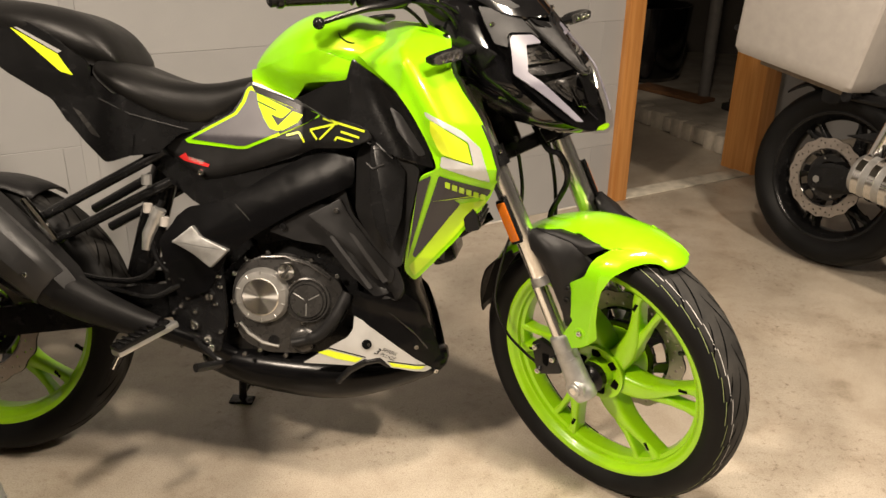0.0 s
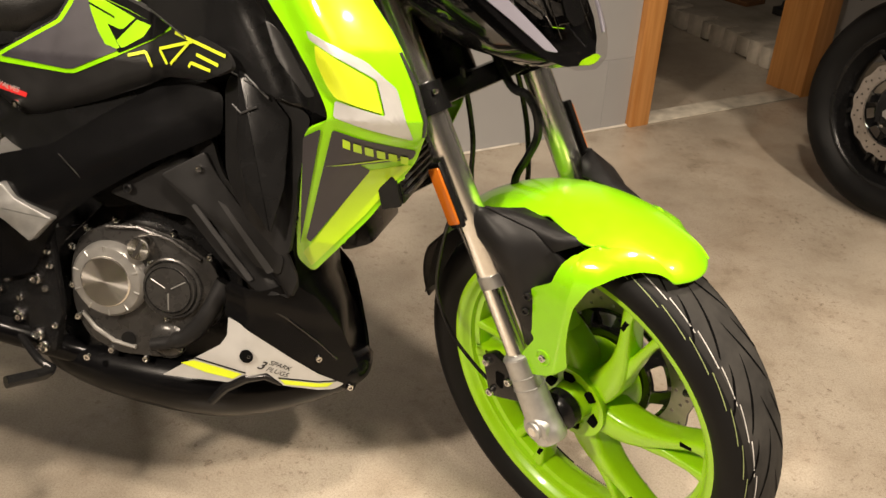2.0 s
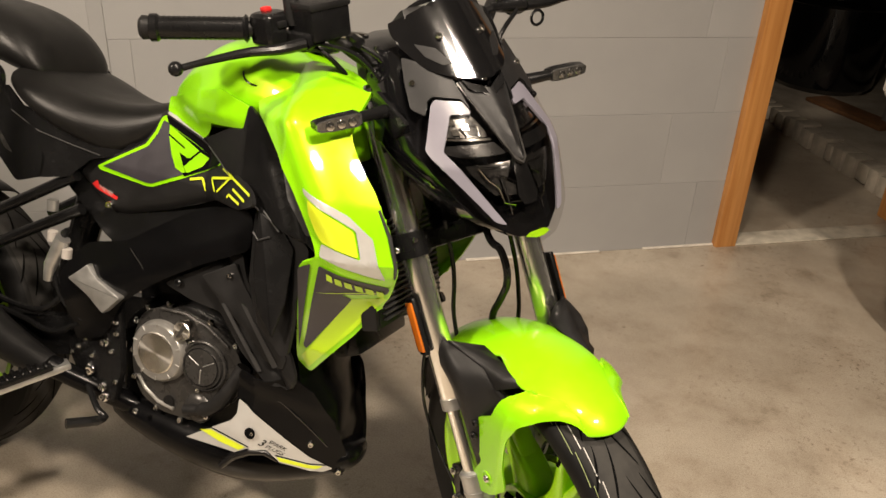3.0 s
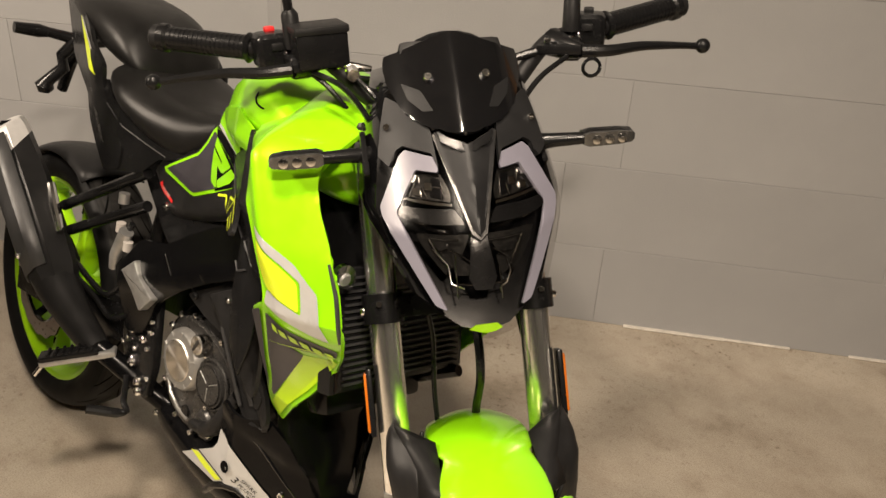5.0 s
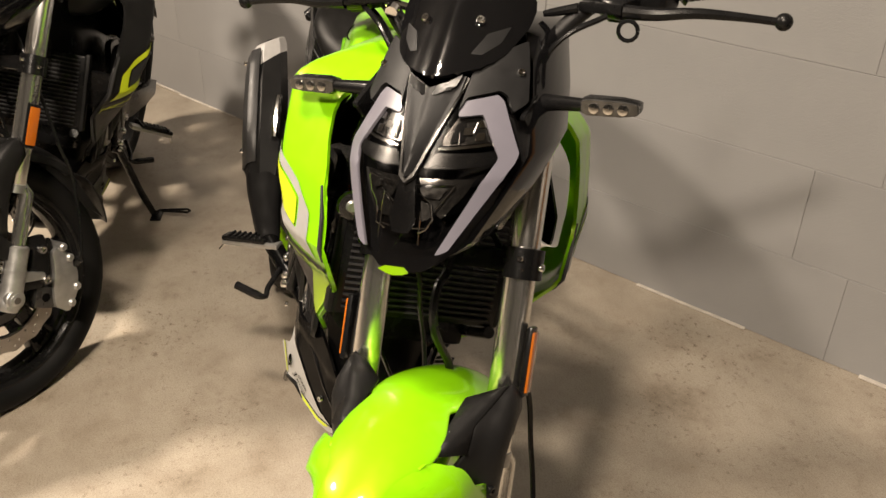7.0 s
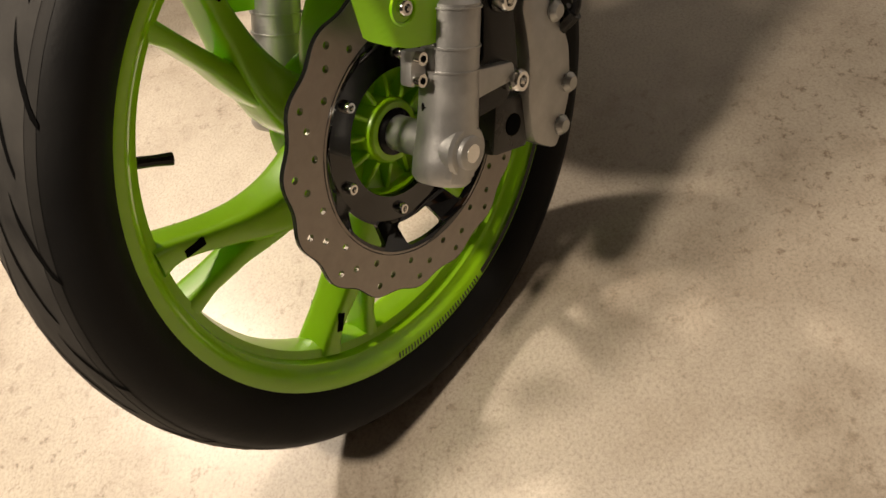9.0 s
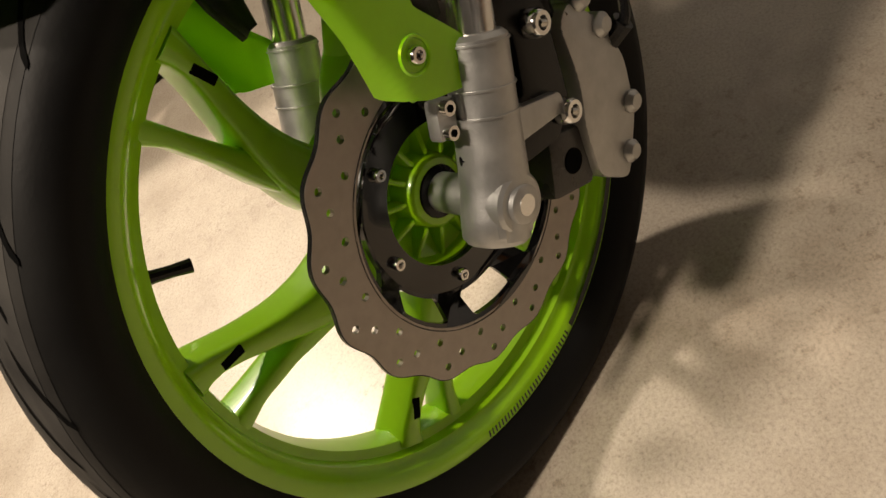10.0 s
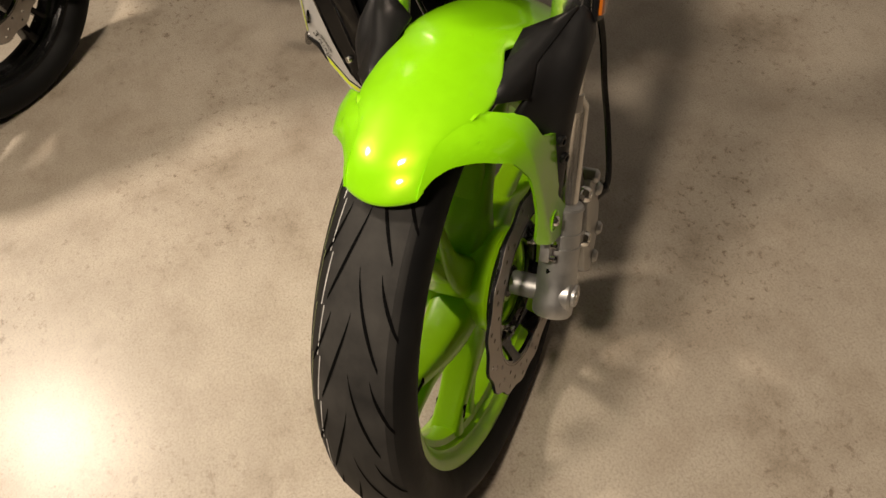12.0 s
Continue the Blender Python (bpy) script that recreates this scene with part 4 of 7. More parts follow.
    sp("sensor_cable", tube(curve_pts([(1.21, -0.088, 0.30), (1.17, -0.085, 0.315), (1.12, -0.080, 0.345), (1.10, -0.085, 0.42), (1.14, -0.10, 0.53), (1.17, -0.10, 0.60)], 6), 0.003, 8), BLACK, brk)

    # ---------------- headlight unit
    Y0 = 0.009

    def face(u, v, off=0.0):
        x = 1.315 - 0.47 * (v - 0.8) if v < 0.9 else 1.268 - 1.05 * (v - 0.9)
        return Vector((x - 5.2 * u * u + off, u + Y0, v))

    def fsheet(nm, outline, off, mat, parent=None, lab="", r=0.005, thick=0.004, mirror=False, longest=0.015):
        for sg in ((1, -1) if mirror else (1,)):
            sp(nm, sheet(round_outline([(sg * u, v) for u, v in outline], r), lambda u, v: face(u, v, off), thick, longest), mat, parent, lab, sharp=45)

    contour = [(0.0, 0.797), (0.029, 0.802), (0.052, 0.815), (0.077, 0.830), (0.107, 0.886), (0.116, 0.913), (0.108, 0.960), (0.098, 0.998), (0.090, 1.030), (0.06, 1.040), (0.0, 1.040)]
    loop = contour + [(-u, v) for u, v in contour[::-1][1:-1]]
    secs = []
    for back_, grow in ((-0.010, 0.98), (-0.030, 1.06), (-0.075, 1.14), (-0.13, 1.10), (-0.185, 0.72)):
        secs.append([face(u, v, back_ - 0.0) + Vector((0, u * (grow - 1), (v - 0.93) * (grow - 1) * 0.5)) if back_ > -0.15 else Vector((1.045 + 0.02 * (0.93 - v), Y0 + u * grow, 0.93 + (v - 0.93) * 0.75)) for u, v in loop])
    shell = sp("headlight", loft(secs), GLOSS, None, "black headlight unit with white running light strips", sharp=50)
    lens_o = contour[:7] + [(0.088, 0.985), (0.04, 0.982)]
    lens_o = lens_o + [(-u, v) for u, v in lens_o[::-1][:-1]]
    sp("headlight_lens", sheet(lens_o, lambda u, v: face(u, v, 0.006), 0, 0.015), LENS, shell, "smoked clear lens")
    fsheet("running_light", [(0.037, 0.974), (0.072, 0.979), (0.080, 0.972), (0.108, 0.919), (0.106, 0.910), (0.056, 0.829), (0.043, 0.825), (0.090, 0.918), (0.063, 0.961), (0.037, 0.960)], 0.0055, WHITE, shell, "white running light strip", 0.003, 0.004, True, 0.008)
    fsheet("lamp_reflector", [(0.036, 0.958), (0.062, 0.958), (0.078, 0.932), (0.026, 0.930), (0.026, 0.940)], -0.006, REFLECT, shell, "", 0.003, 0.004, True)
    fsheet("reflector_shelf", [(0.026, 0.9305), (0.080, 0.9325), (0.080, 0.9300), (0.026, 0.9280)], 0.001, CHROME, shell, "", 0.0005, 0.004, True)
    for q, z in ((0.060, 0.950), (0.060, 0.938), (0.046, 0.944)):
        fsheet("reflector_cell", [(q, z + 0.004), (q + 0.008, z + 0.004), (q + 0.009, z - 0.003), (q, z - 0.003)], -0.002, CHROME, shell, "", 0.001, 0.004, True)
    fsheet("lamp_pocket", [(0.036, 0.952), (0.046, 0.954), (0.050, 0.936), (0.034, 0.934)], -0.002, INK, shell, "", 0.003, 0.003, True)
    fsheet("lamp_bar", [(0.024, 0.926), (0.088, 0.924), (0.088, 0.914), (0.055, 0.911), (0.014, 0.912)], 0.002, BLACK, shell, "", 0.003, 0.004, True)
    fsheet("low_reflector", [(0.010, 0.901), (0.070, 0.899), (0.064, 0.886), (0.041, 0.858), (0.020, 0.880)], -0.008, REFLECT, shell, "", 0.003, 0.004, True)
    # bright edges of the mirror chambers behind the lens
    for line in ([(-0.057, 0.8986), (-0.040, 0.898), (-0.0235, 0.899)], [(-0.057, 0.897), (-0.050, 0.883), (-0.0385, 0.871), (-0.036, 0.8515), (-0.022, 0.8475)],
                 [(-0.035, 0.888), (-0.023, 0.8825), (-0.0115, 0.875), (-0.0085, 0.862)], [(0.009, 0.897), (0.029, 0.8965), (0.053, 0.896)],
                 [(0.016, 0.888), (0.030, 0.878), (0.034, 0.861), (0.028, 0.850), (0.020, 0.847)], [(0.053, 0.895), (0.041, 0.878), (0.035, 0.8685)],
                 [(-0.029, 0.885), (-0.030, 0.865), (-0.030, 0.836)], [(0.020, 0.870), (0.022, 0.834)],
                 [(-0.063, 0.941), (-0.0575, 0.9443), (-0.0536, 0.9343)], [(-0.0454, 0.9454), (-0.035, 0.9448), (-0.0373, 0.9344)], [(0.0424, 0.9445), (0.045, 0.9336)], [(0.0585, 0.953), (0.057, 0.943)]):
        sp("reflector_rib", tube([face(u, v) for u, v in line], 0.0010, 6), CHROME, shell)
    for cell in ([(-0.054, 0.896), (-0.040, 0.896), (-0.036, 0.889), (-0.047, 0.884)], [(-0.033, 0.883), (-0.014, 0.872), (-0.011, 0.860), (-0.031, 0.860)], [(0.014, 0.893), (0.046, 0.893), (0.038, 0.881), (0.020, 0.884)], [(0.018, 0.880), (0.028, 0.876), (0.032, 0.862), (0.022, 0.858)]):
        fsheet("mirror_chamber", cell, -0.0025, REFLECT, shell, "", 0.002, 0.003)
    fsheet("lens_line", [(0.006, 0.852), (0.028, 0.853), (0.028, 0.8515), (0.006, 0.8505)], 0.001, CHROME, shell, "", 0.0003, 0.002, True)
    fsheet("centre_fin", [(0.0, 0.910), (0.009, 0.906), (0.016, 0.858), (0.010, 0.846), (-0.010, 0.846), (-0.016, 0.858), (-0.009, 0.906)], 0.001, BLACK, shell, "", 0.002, 0.004)
    fsheet("chin", [(-0.022, 0.806), (-0.012, 0.811), (0.012, 0.811), (0.018, 0.806), (0.008, 0.803), (-0.008, 0.803)], 0.0035, P["body2"], shell, "", 0.0012, 0.003)
    # centre fascia: a grey V with a raised rib
    fas = [(0.0, 0.907), (0.006, 0.909), (0.034, 0.984), (0.036, 1.000), (0.018, 0.996), (0.0, 0.990)]
    fas = fas + [(-u, v) for u, v in fas[::-1][1:-1]]
    sp("fascia", sheet(fas, lambda u, v: face(u, v, 0.007 + 0.010 * clamp(1 - abs(u) / (0.004 + 0.30 * max(0, v - 0.905))) + 0.010 * clamp((v - 0.92) / 0.1)), 0.005, 0.006, 8), FASCIA, shell, "dark grey V shaped fascia", sharp=25)
    fsheet("fascia_edge", [(0.0, 0.900), (0.009, 0.906), (0.039, 0.996), (0.0365, 0.998), (0.0068, 0.909), (0.0, 0.906)], 0.010, DARKCAST, shell, "grey edge of the fascia", 0.0008, 0.005, True)
    fsheet("fascia_step", [(-0.034, 1.003), (-0.020, 0.996), (0.0, 0.990), (0.020, 0.996), (0.034, 1.003), (0.030, 0.992), (0.0, 0.981), (-0.030, 0.992)], 0.022, BLACK, shell, "", 0.001, 0.005)
    # mask shoulders
    fsheet("mask", [(0.040, 1.002), (0.0365, 0.966), (0.042, 0.9785), (0.074, 0.983), (0.083, 0.977), (0.092, 0.960), (0.104, 0.968), (0.097, 1.000), (0.088, 1.030), (0.060, 1.020)], 0.009, FASCIA, shell, "dark grey mask panel", 0.003, 0.006, True, 0.010)
    for sg in (-1, 1):
        bolt(shell, face(sg * 0.090, 1.000, 0.012), (0.8, sg * 0.5, 0.4), BOLT, 0.9, S)
    # visor
    vis = [(0.0, 1.002), (0.030, 1.004), (0.052, 1.009), (0.070, 1.019), (0.084, 1.042), (0.087, 1.058), (0.084, 1.071), (0.040, 1.090), (0.0, 1.104)]
    vis = vis + [(-u, v) for u, v in vis[::-1][1:-1]]
    visor = sp("visor", sheet(round_outline(vis, 0.0025), lambda u, v: face(u, v, 0.024 - 0.018 * clamp(abs(u) / 0.085) ** 1.4 + 0.005 * clamp(1 - abs(u) / 0.026)), 0.006, 0.008, 7), GLOSS, None, "gloss black headlight visor", sharp=40)
    for sg in (-1, 1):
        bolt(visor, face(sg * 0.036, 1.056, 0.024), (0.75, 0, 0.6), BIGBOLT, 0.62, S)
    for sg in (-1, 1):
        inset = round_outline([(sg * u, v) for u, v in ((0.068, 1.047), (0.046, 1.042), (0.034, 1.023), (0.046, 1.021), (0.062, 1.031))], 0.002)
        sp("visor_inset", sheet(inset, lambda u, v: face(u, v, 0.0275 - 0.018 * clamp(abs(u) / 0.085) ** 1.4), 0.003, 0.010), FASCIA, visor, "grey recessed vent")
    # headlight ears to the fork
    for sg in (-1, 1):
        sp("headlight_bracket", prism(round_outline([(1.17, 0.955), (1.11, 0.90), (1.04, 0.86), (1.03, 0.93), (1.08, 0.985)], 0.008), sg * 0.112 - 0.004, sg * 0.112 + 0.004), BLACK, shell)

    # ---------------- indicators
    for sg in (-1, 1):
        y = lambda v: sg * v + Y0 * 0.5
        st = sp("indicator", tube([(1.105, y(0.105), 0.958), (1.115, y(0.135), 0.962), (1.122, y(0.172), 0.964)], [0.012, 0.0095, 0.008], 14), BLACK, None, "slim indicator with three clear bulbs")
        body_s = []
        for yy, h, x in ((0.168, 0.008, 0.0), (0.176, 0.0115, 0.002), (0.215, 0.011, 0.001), (0.232, 0.0085, 0.0), (0.236, 0.005, -0.002)):
            body_s.append([(1.122 + x + dx, y(yy), 0.964 + dz) for dx, dz in ((-0.011, -h * 0.7), (0.0, -h), (0.009, -h * 0.8), (0.010, h * 0.8), (0.0, h), (-0.011, h * 0.7))])
        sp("indicator_body", loft(body_s), CLEARBODY, st, "clear silver lens")
        sp("indicator_shell", loft([[(p[0] - 0.004, p[1], 0.964 + (p[2] - 0.964) * 1.12) for p in s] for s in body_s]), BLACK, st)
        for q in (0.184, 0.201, 0.218):
            sp("bulb", tube([(1.131, y(q), 0.964), (1.135, y(q), 0.964), (1.1355, y(q), 0.964)], [0.0068, 0.0062, 0.003], 14), CHROME, st)
            sp("bulb_core", tube([(1.1355, y(q), 0.964), (1.1375, y(q), 0.964)], 0.0022, 10), CHROME, st)

    # ---------------- handlebar and controls
    bar = [(1.040, 0.0, 1.000), (1.040, 0.060, 1.000), (1.030, 0.095, 1.012), (1.000, 0.145, 1.058), (0.978, 0.180, 1.070), (0.945, 0.270, 1.076), (0.902, 0.370, 1.086)]
    full = [(x, -y, z) for x, y, z in bar[::-1]] + bar[1:]
    hb = sp("handlebar", tube(curve_pts(full, 5), 0.0115, 14), MATTE, None, "matte black tapered handlebar")
    for sg in (-1, 1):
        sp("riser", tube([(1.046, sg * 0.05, 0.945), (1.040, sg * 0.05, 1.000), (1.039, sg * 0.05, 1.014)], [0.018, 0.02, 0.016], 14), BLACK, hb)
        g0, g1 = Vector((0.953, sg * 0.250, 1.0755)), Vector((0.897, sg * 0.378, 1.0880))
        gr = sp("grip", tube([g0.lerp(g1, t) for t in (0, 0.03, 0.06, 0.9, 0.93, 1.0)], [0.016, 0.021, 0.0165, 0.0165, 0.020, 0.020], 18), BLACK, None, "black ribbed rubber grip")
        for i in range(16):
            q = g0.lerp(g1, 0.10 + 0.76 * i / 15)
            d = (g1 - g0).normalized()
            sp("grip_rib", tube([q - d * 0.0012, q + d * 0.0012], 0.0172, 16), BLACK, gr)
        e1 = g1 + (g1 - g0).normalized() * 0.016
        sp("bar_end", tube([g1, g1.lerp(e1, 0.7), e1], [0.0165, 0.0175, 0.012], 18), MATTE, gr)
        pod_m = Matrix.Translation((0.968, sg * 0.222, 1.074)) @ Matrix.Rotation(sg * radians(-20), 4, "Z")
        sw = sp("switch_housing", block((0.048, 0.050, 0.050), pod_m, 0.014, segs=3), BLACK, None, "black switch housing")
        sp("switch_button", block((0.012, 0.014, 0.008), pod_m @ Matrix.Translation((-0.006, 0, 0.027)), 0.003), RED if sg < 0 else MATTE, sw)
        sp("switch_toggle", block((0.010, 0.016, 0.010), pod_m @ Matrix.Translation((0.024, 0, 0.008)), 0.003), MATTE, sw)
        perch = sp("lever_perch", tube([(0.985, sg * 0.165, 1.064), (1.012, sg * 0.178, 1.060), (1.026, sg * 0.196, 1.057)], [0.020, 0.016, 0.011], 12), BLACK, None, "black lever perch")
        lev = curve_pts([(1.026, sg * 0.196, 1.057), (1.030, sg * 0.235, 1.056), (1.024, sg * 0.280, 1.058), (1.014, sg * 0.330, 1.054), (1.007, sg * 0.372, 1.049)], 4)
        nL = len(lev)
        sp("lever", tube(lev, [0.0095 - 0.0045 * clamp(i / (nL - 1) * 1.2) for i in range(nL)], 10), BLACK, perch, "black brake or clutch lever with ball end")
        bmb = bmesh.new()
        bmesh.ops.create_uvsphere(bmb, u_segments=14, v_segments=10, radius=0.0105, matrix=Matrix.Translation((1.007, sg * 0.378, 1.049)))
        sp("lever_ball", bmb, BLACK, perch)
        sp("mirror_stem", tube(curve_pts([(0.985, sg * 0.192, 1.072), (0.985, sg * 0.193, 1.105), (0.984, sg * 0.195, 1.150), (0.978, sg * 0.200, 1.20), (0.955, sg * 0.222, 1.265)], 5), 0.0065, 10), BLACK, None, "black mirror stem")
        sp("stem_boot", tube([(0.985, sg * 0.192, 1.078), (0.985, sg * 0.193, 1.122), (0.985, sg * 0.194, 1.128)], [0.0125, 0.0115, 0.008], 14), MATTE, perch)
    res = sp("brake_reservoir", block((0.056, 0.070, 0.048), Matrix.Translation((1.004, -0.158, 1.080)) @ Matrix.Rotation(radians(14), 4, "Z"), 0.006), BLACK, None, "black square brake fluid reservoir")
    sp("reservoir_lid", block((0.060, 0.074, 0.011), Matrix.Translation((1.004, -0.158, 1.106)) @ Matrix.Rotation(radians(14), 4, "Z"), 0.004), MATTE, res)
    for sg in (-1, 1):
        cm = Matrix.Translation((0.992, sg * 0.190, 1.056)) @ Matrix.Rotation(sg * radians(-18), 4, "Z")
        lc_ = sp("lever_clamp", block((0.050, 0.030, 0.030), cm, 0.007, segs=3), BLACK, None, "black lever clamp with bolts")
        sp("clamp_arm", block((0.022, 0.062, 0.014), cm @ Matrix.Translation((0.030, sg * -0.014, 0.004)), 0.004), BLACK, lc_)
        for dx, dy in ((0.020, 0.0), (0.034, -0.030), (-0.012, 0.010)):
            bolt(lc_, cm @ Vector((dx, sg * dy, 0.014)), (0, 0, 1), BOLT, 0.9, S)
        sp("adjuster", tube([cm @ Vector((0.040, sg * -0.045, 0.002)), cm @ Vector((0.052, sg * -0.075, -0.004)), cm @ Vector((0.056, sg * -0.086, -0.006))], [0.007, 0.0055, 0.004], 10), CHROME if sg < 0 else BLACK, lc_)
    sp("banjo_bolt", tube([(1.03, -0.118, 1.052), (1.044, -0.116, 1.048)], 0.009, 8), CHROME, res)
    sp("cable_guide", tube([(1.045, 0.205 + 0.012 * math.cos(t), 1.038 + 0.012 * math.sin(t)) for t in np.linspace(0, 6.2, 14)], 0.0026, 6), BLACK, hb)
    # dash behind the visor
    sp("dash", block((0.055, 0.135, 0.060), Matrix.Translation((1.062, Y0, 1.055)) @ Matrix.Rotation(radians(-35), 4, "Y"), 0.012), MATTE, None, "black instrument pod behind the visor")
    sp("dash_rim", tube([(1.045, Y0 + 0.058 * math.cos(t), 1.060 + 0.035 * math.sin(t)) for t in np.linspace(0, 2 * math.pi, 20)], 0.004, 6), BLACK, visor)
    # cables
    cab = [
        [(1.035, -0.115, 1.045), (1.06, -0.09, 1.02), (1.06, -0.07, 0.98), (1.03, -0.06, 0.92), (1.0, -0.05, 0.86)],
        [(1.020, -0.170, 1.052), (1.055, -0.13, 1.035), (1.065, -0.10, 0.99), (1.03, -0.085, 0.93), (0.99, -0.06, 0.88)],
        [(1.030, 0.175, 1.052), (1.055, 0.13, 1.03), (1.06, 0.10, 0.99), (1.03, 0.08, 0.92), (0.98, 0.05, 0.86)],
        [(0.985, -0.19, 1.055), (1.00, -0.155, 1.03), (1.01, -0.125, 0.99), (1.00, -0.10, 0.95), (0.97, -0.07, 0.90)],
        [(1.13, 0.02, 0.80), (1.176, 0.014, 0.743), (1.206, 0.014, 0.735), (1.223, 0.014, 0.710), (1.223, 0.014, 0.678), (1.204, 0.014, 0.642), (1.180, 0.014, 0.600), (1.178, 0.014, 0.55)],
        [(1.15, -0.05, 0.78), (1.150, -0.040, 0.712), (1.152, -0.040, 0.666), (1.145, -0.040, 0.612), (1.150, -0.038, 0.56), (1.165, -0.034, 0.51)],
    ]
    for i, c in enumerate(cab):
        sp("cable", tube(curve_pts(c, 6), 0.0038 if i != 4 else 0.0062, 8), BLACK, None, "black control cable")

    # ---------------- tank
    def tank_sec(x, w, zb, zt, shoulder=0.70):
        h = zt - zb
        half = [(0.0, zb), (0.62 * w, zb), (0.86 * w, zb + 0.10 * h), (w, zb + 0.42 * h), (0.93 * w, zb + shoulder * h), (0.66 * w, zb + 0.92 * h), (0.28 * w, zt), (0.0, zt)]
        return [(x, y, z) for y, z in half] + [(x, -y, z) for y, z in half[::-1][1:-1]]

    tank_bm = loft([tank_sec(0.568, 0.052, 0.838, 0.882), tank_sec(0.586, 0.072, 0.832, 0.914), tank_sec(0.630, 0.102, 0.828, 0.956), tank_sec(0.675, 0.126, 0.828, 0.984), tank_sec(0.730, 0.148, 0.836, 0.998),
                    tank_sec(0.800, 0.160, 0.840, 0.985), tank_sec(0.860, 0.165, 0.83, 0.965), tank_sec(0.930, 0.150, 0.82, 0.945), tank_sec(0.975, 0.110, 0.82, 0.925)])
    # a firm edge along each knee and shoulder
    tank_bm.verts.ensure_lookup_table()
    firm = tank_bm.edges.layers.float.new("crease_edge")
    for k in (3, 4, 10, 11):
        for i in range(8):
            e = tank_bm.edges.get((tank_bm.verts[i * 14 + k], tank_bm.verts[i * 14 + 14 + k]))
            e[firm] = 0.65
    tank = bp("fuel_tank", tank_bm, P["body"], None, P["body_word"] + " fuel tank", subsurf=2)
    bp("filler_cap", lathe([(0.0001, 0.0), (0.036, 0.0), (0.038, 0.004), (0.036, 0.008), (0.028, 0.009), (0.0001, 0.007)], (0, 0, 0), 32, closed=False), BLACK, tank, "black filler cap")
    cap = tank.children[-1]
    cap.matrix_basis = Matrix.Translation((0.812, 0.0, 0.978)) @ pose(0, 0, 0, 90, 0, 0) @ pose(0, 0, 0, 0, 0, 12)
    # tank side cheek lines
    for sg in (-1, 1):
        # wing
        wing = [(0.800, 0.902), (0.850, 0.868), (0.892, 0.834), (0.925, 0.790), (0.948, 0.752), (0.962, 0.722), (0.971, 0.698), (0.938, 0.682), (0.905, 0.516), (0.902, 0.490), (0.922, 0.468), (1.005, 0.560), (1.066, 0.646), (1.082, 0.690), (1.062, 0.752), (1.035, 0.800), (1.008, 0.835), (0.985, 0.872), (0.982, 0.905), (0.975, 0.940), (0.930, 0.962), (0.860, 0.968), (0.815, 0.945)]

        def wy(u, v, off=0.0):
            w = 0.226 - 0.50 * max(0, 0.70 - v) - 0.60 * max(0, 0.905 - u - 0.25 * max(0, 0.8 - v)) * clamp((v - 0.66) / 0.1) - 0.9 * max(0, v - 0.885) 
            edge = 1.078 - 0.36 * max(0, v - 0.70) - 0.30 * max(0, v - 0.78) + 0.40 * max(0, v - 0.88) - 0.75 * max(0, 0.68 - v)
            w -= 0.042 * clamp((u - edge + 0.075) / 0.075) ** 1.4 * clamp((v - 0.52) / 0.1)
            w -= 0.55 * max(0, v - 0.905)
            w += 0.006 * math.sin((v - 0.7) * 16) * clamp((v - 0.7) / 0.05)
            w += 0.010 * math.exp(-((u - 0.955 + 0.55 * (v - 0.80)) / 0.02) ** 2) * clamp((v - 0.72) / 0.05)
            return (u, sg * (w + off), v)

        wg = bp("tank_wing", sheet(round_outline(wing, 0.010), lambda u, v: wy(u, v), 0.006, 0.009, 7), P["body"], None, P["body_word"] + " radiator shroud with graphite and silver decals", sharp=55)

        def dec(nm, o, mat, off=0.0012, r=0.004, lab="", q=wg, fn=wy, L=0.009):
            bp(nm, sheet(round_outline(o, r), lambda u, v: fn(u, v, off), 0, L, 7), mat, q, lab)

        # the paint shell is 12 mm thick about its sheet: decals lie on its outer face
        OUT = P["wing_out"]
        dec("graphite_decal", [(0.936, 0.673), (0.960, 0.686), (0.912, 0.520), (0.910, 0.512)], GRAPHITE, OUT)
        dec("graphite_decal", [(0.974, 0.686), (1.068, 0.660), (1.062, 0.648), (1.000, 0.640), (1.012, 0.632), (0.925, 0.518), (0.920, 0.524)], GRAPHITE, OUT)
        dec("lime_decal", [(0.958, 0.636), (1.028, 0.648), (1.060, 0.650), (1.010, 0.645)], LIME if P["bright"] else P["accent"], OUT + 0.0014, 0.001)
        dec("silver_decal", [(0.976, 0.702), (1.066, 0.675), (1.062, 0.690), (1.046, 0.738), (1.012, 0.768), (0.945, 0.800), (0.948, 0.790), (1.024, 0.748), (1.036, 0.706), (0.978, 0.722)], SILVER if P["bright"] else P["accent"], OUT)
        dec("lime_decal", [(0.980, 0.724), (1.033, 0.709), (1.022, 0.746), (0.956, 0.785), (0.957, 0.764), (0.970, 0.736)], YELLOW if P["bright"] else GRAPHITE, OUT + 0.0014)
        dec("lime_decal", [(1.062, 0.640), (1.010, 0.632), (0.928, 0.518), (0.912, 0.500), (0.922, 0.478), (1.000, 0.565), (1.044, 0.622)], LIME if P["bright"] else DARKGREY, OUT - 0.0004, 0.004)
        # brand strip as plain bars
        for i in range(6):
            u0 = 0.986 + 0.0125 * i
            v0 = 0.6755 - 0.0045 * i
            dec("decal_bar", [(u0, v0), (u0 + 0.009, v0 - 0.003), (u0 + 0.008, v0 - 0.014), (u0 - 0.001, v0 - 0.011)], LIME if P["bright"] else P["accent"], OUT + 0.0022, 0.001)
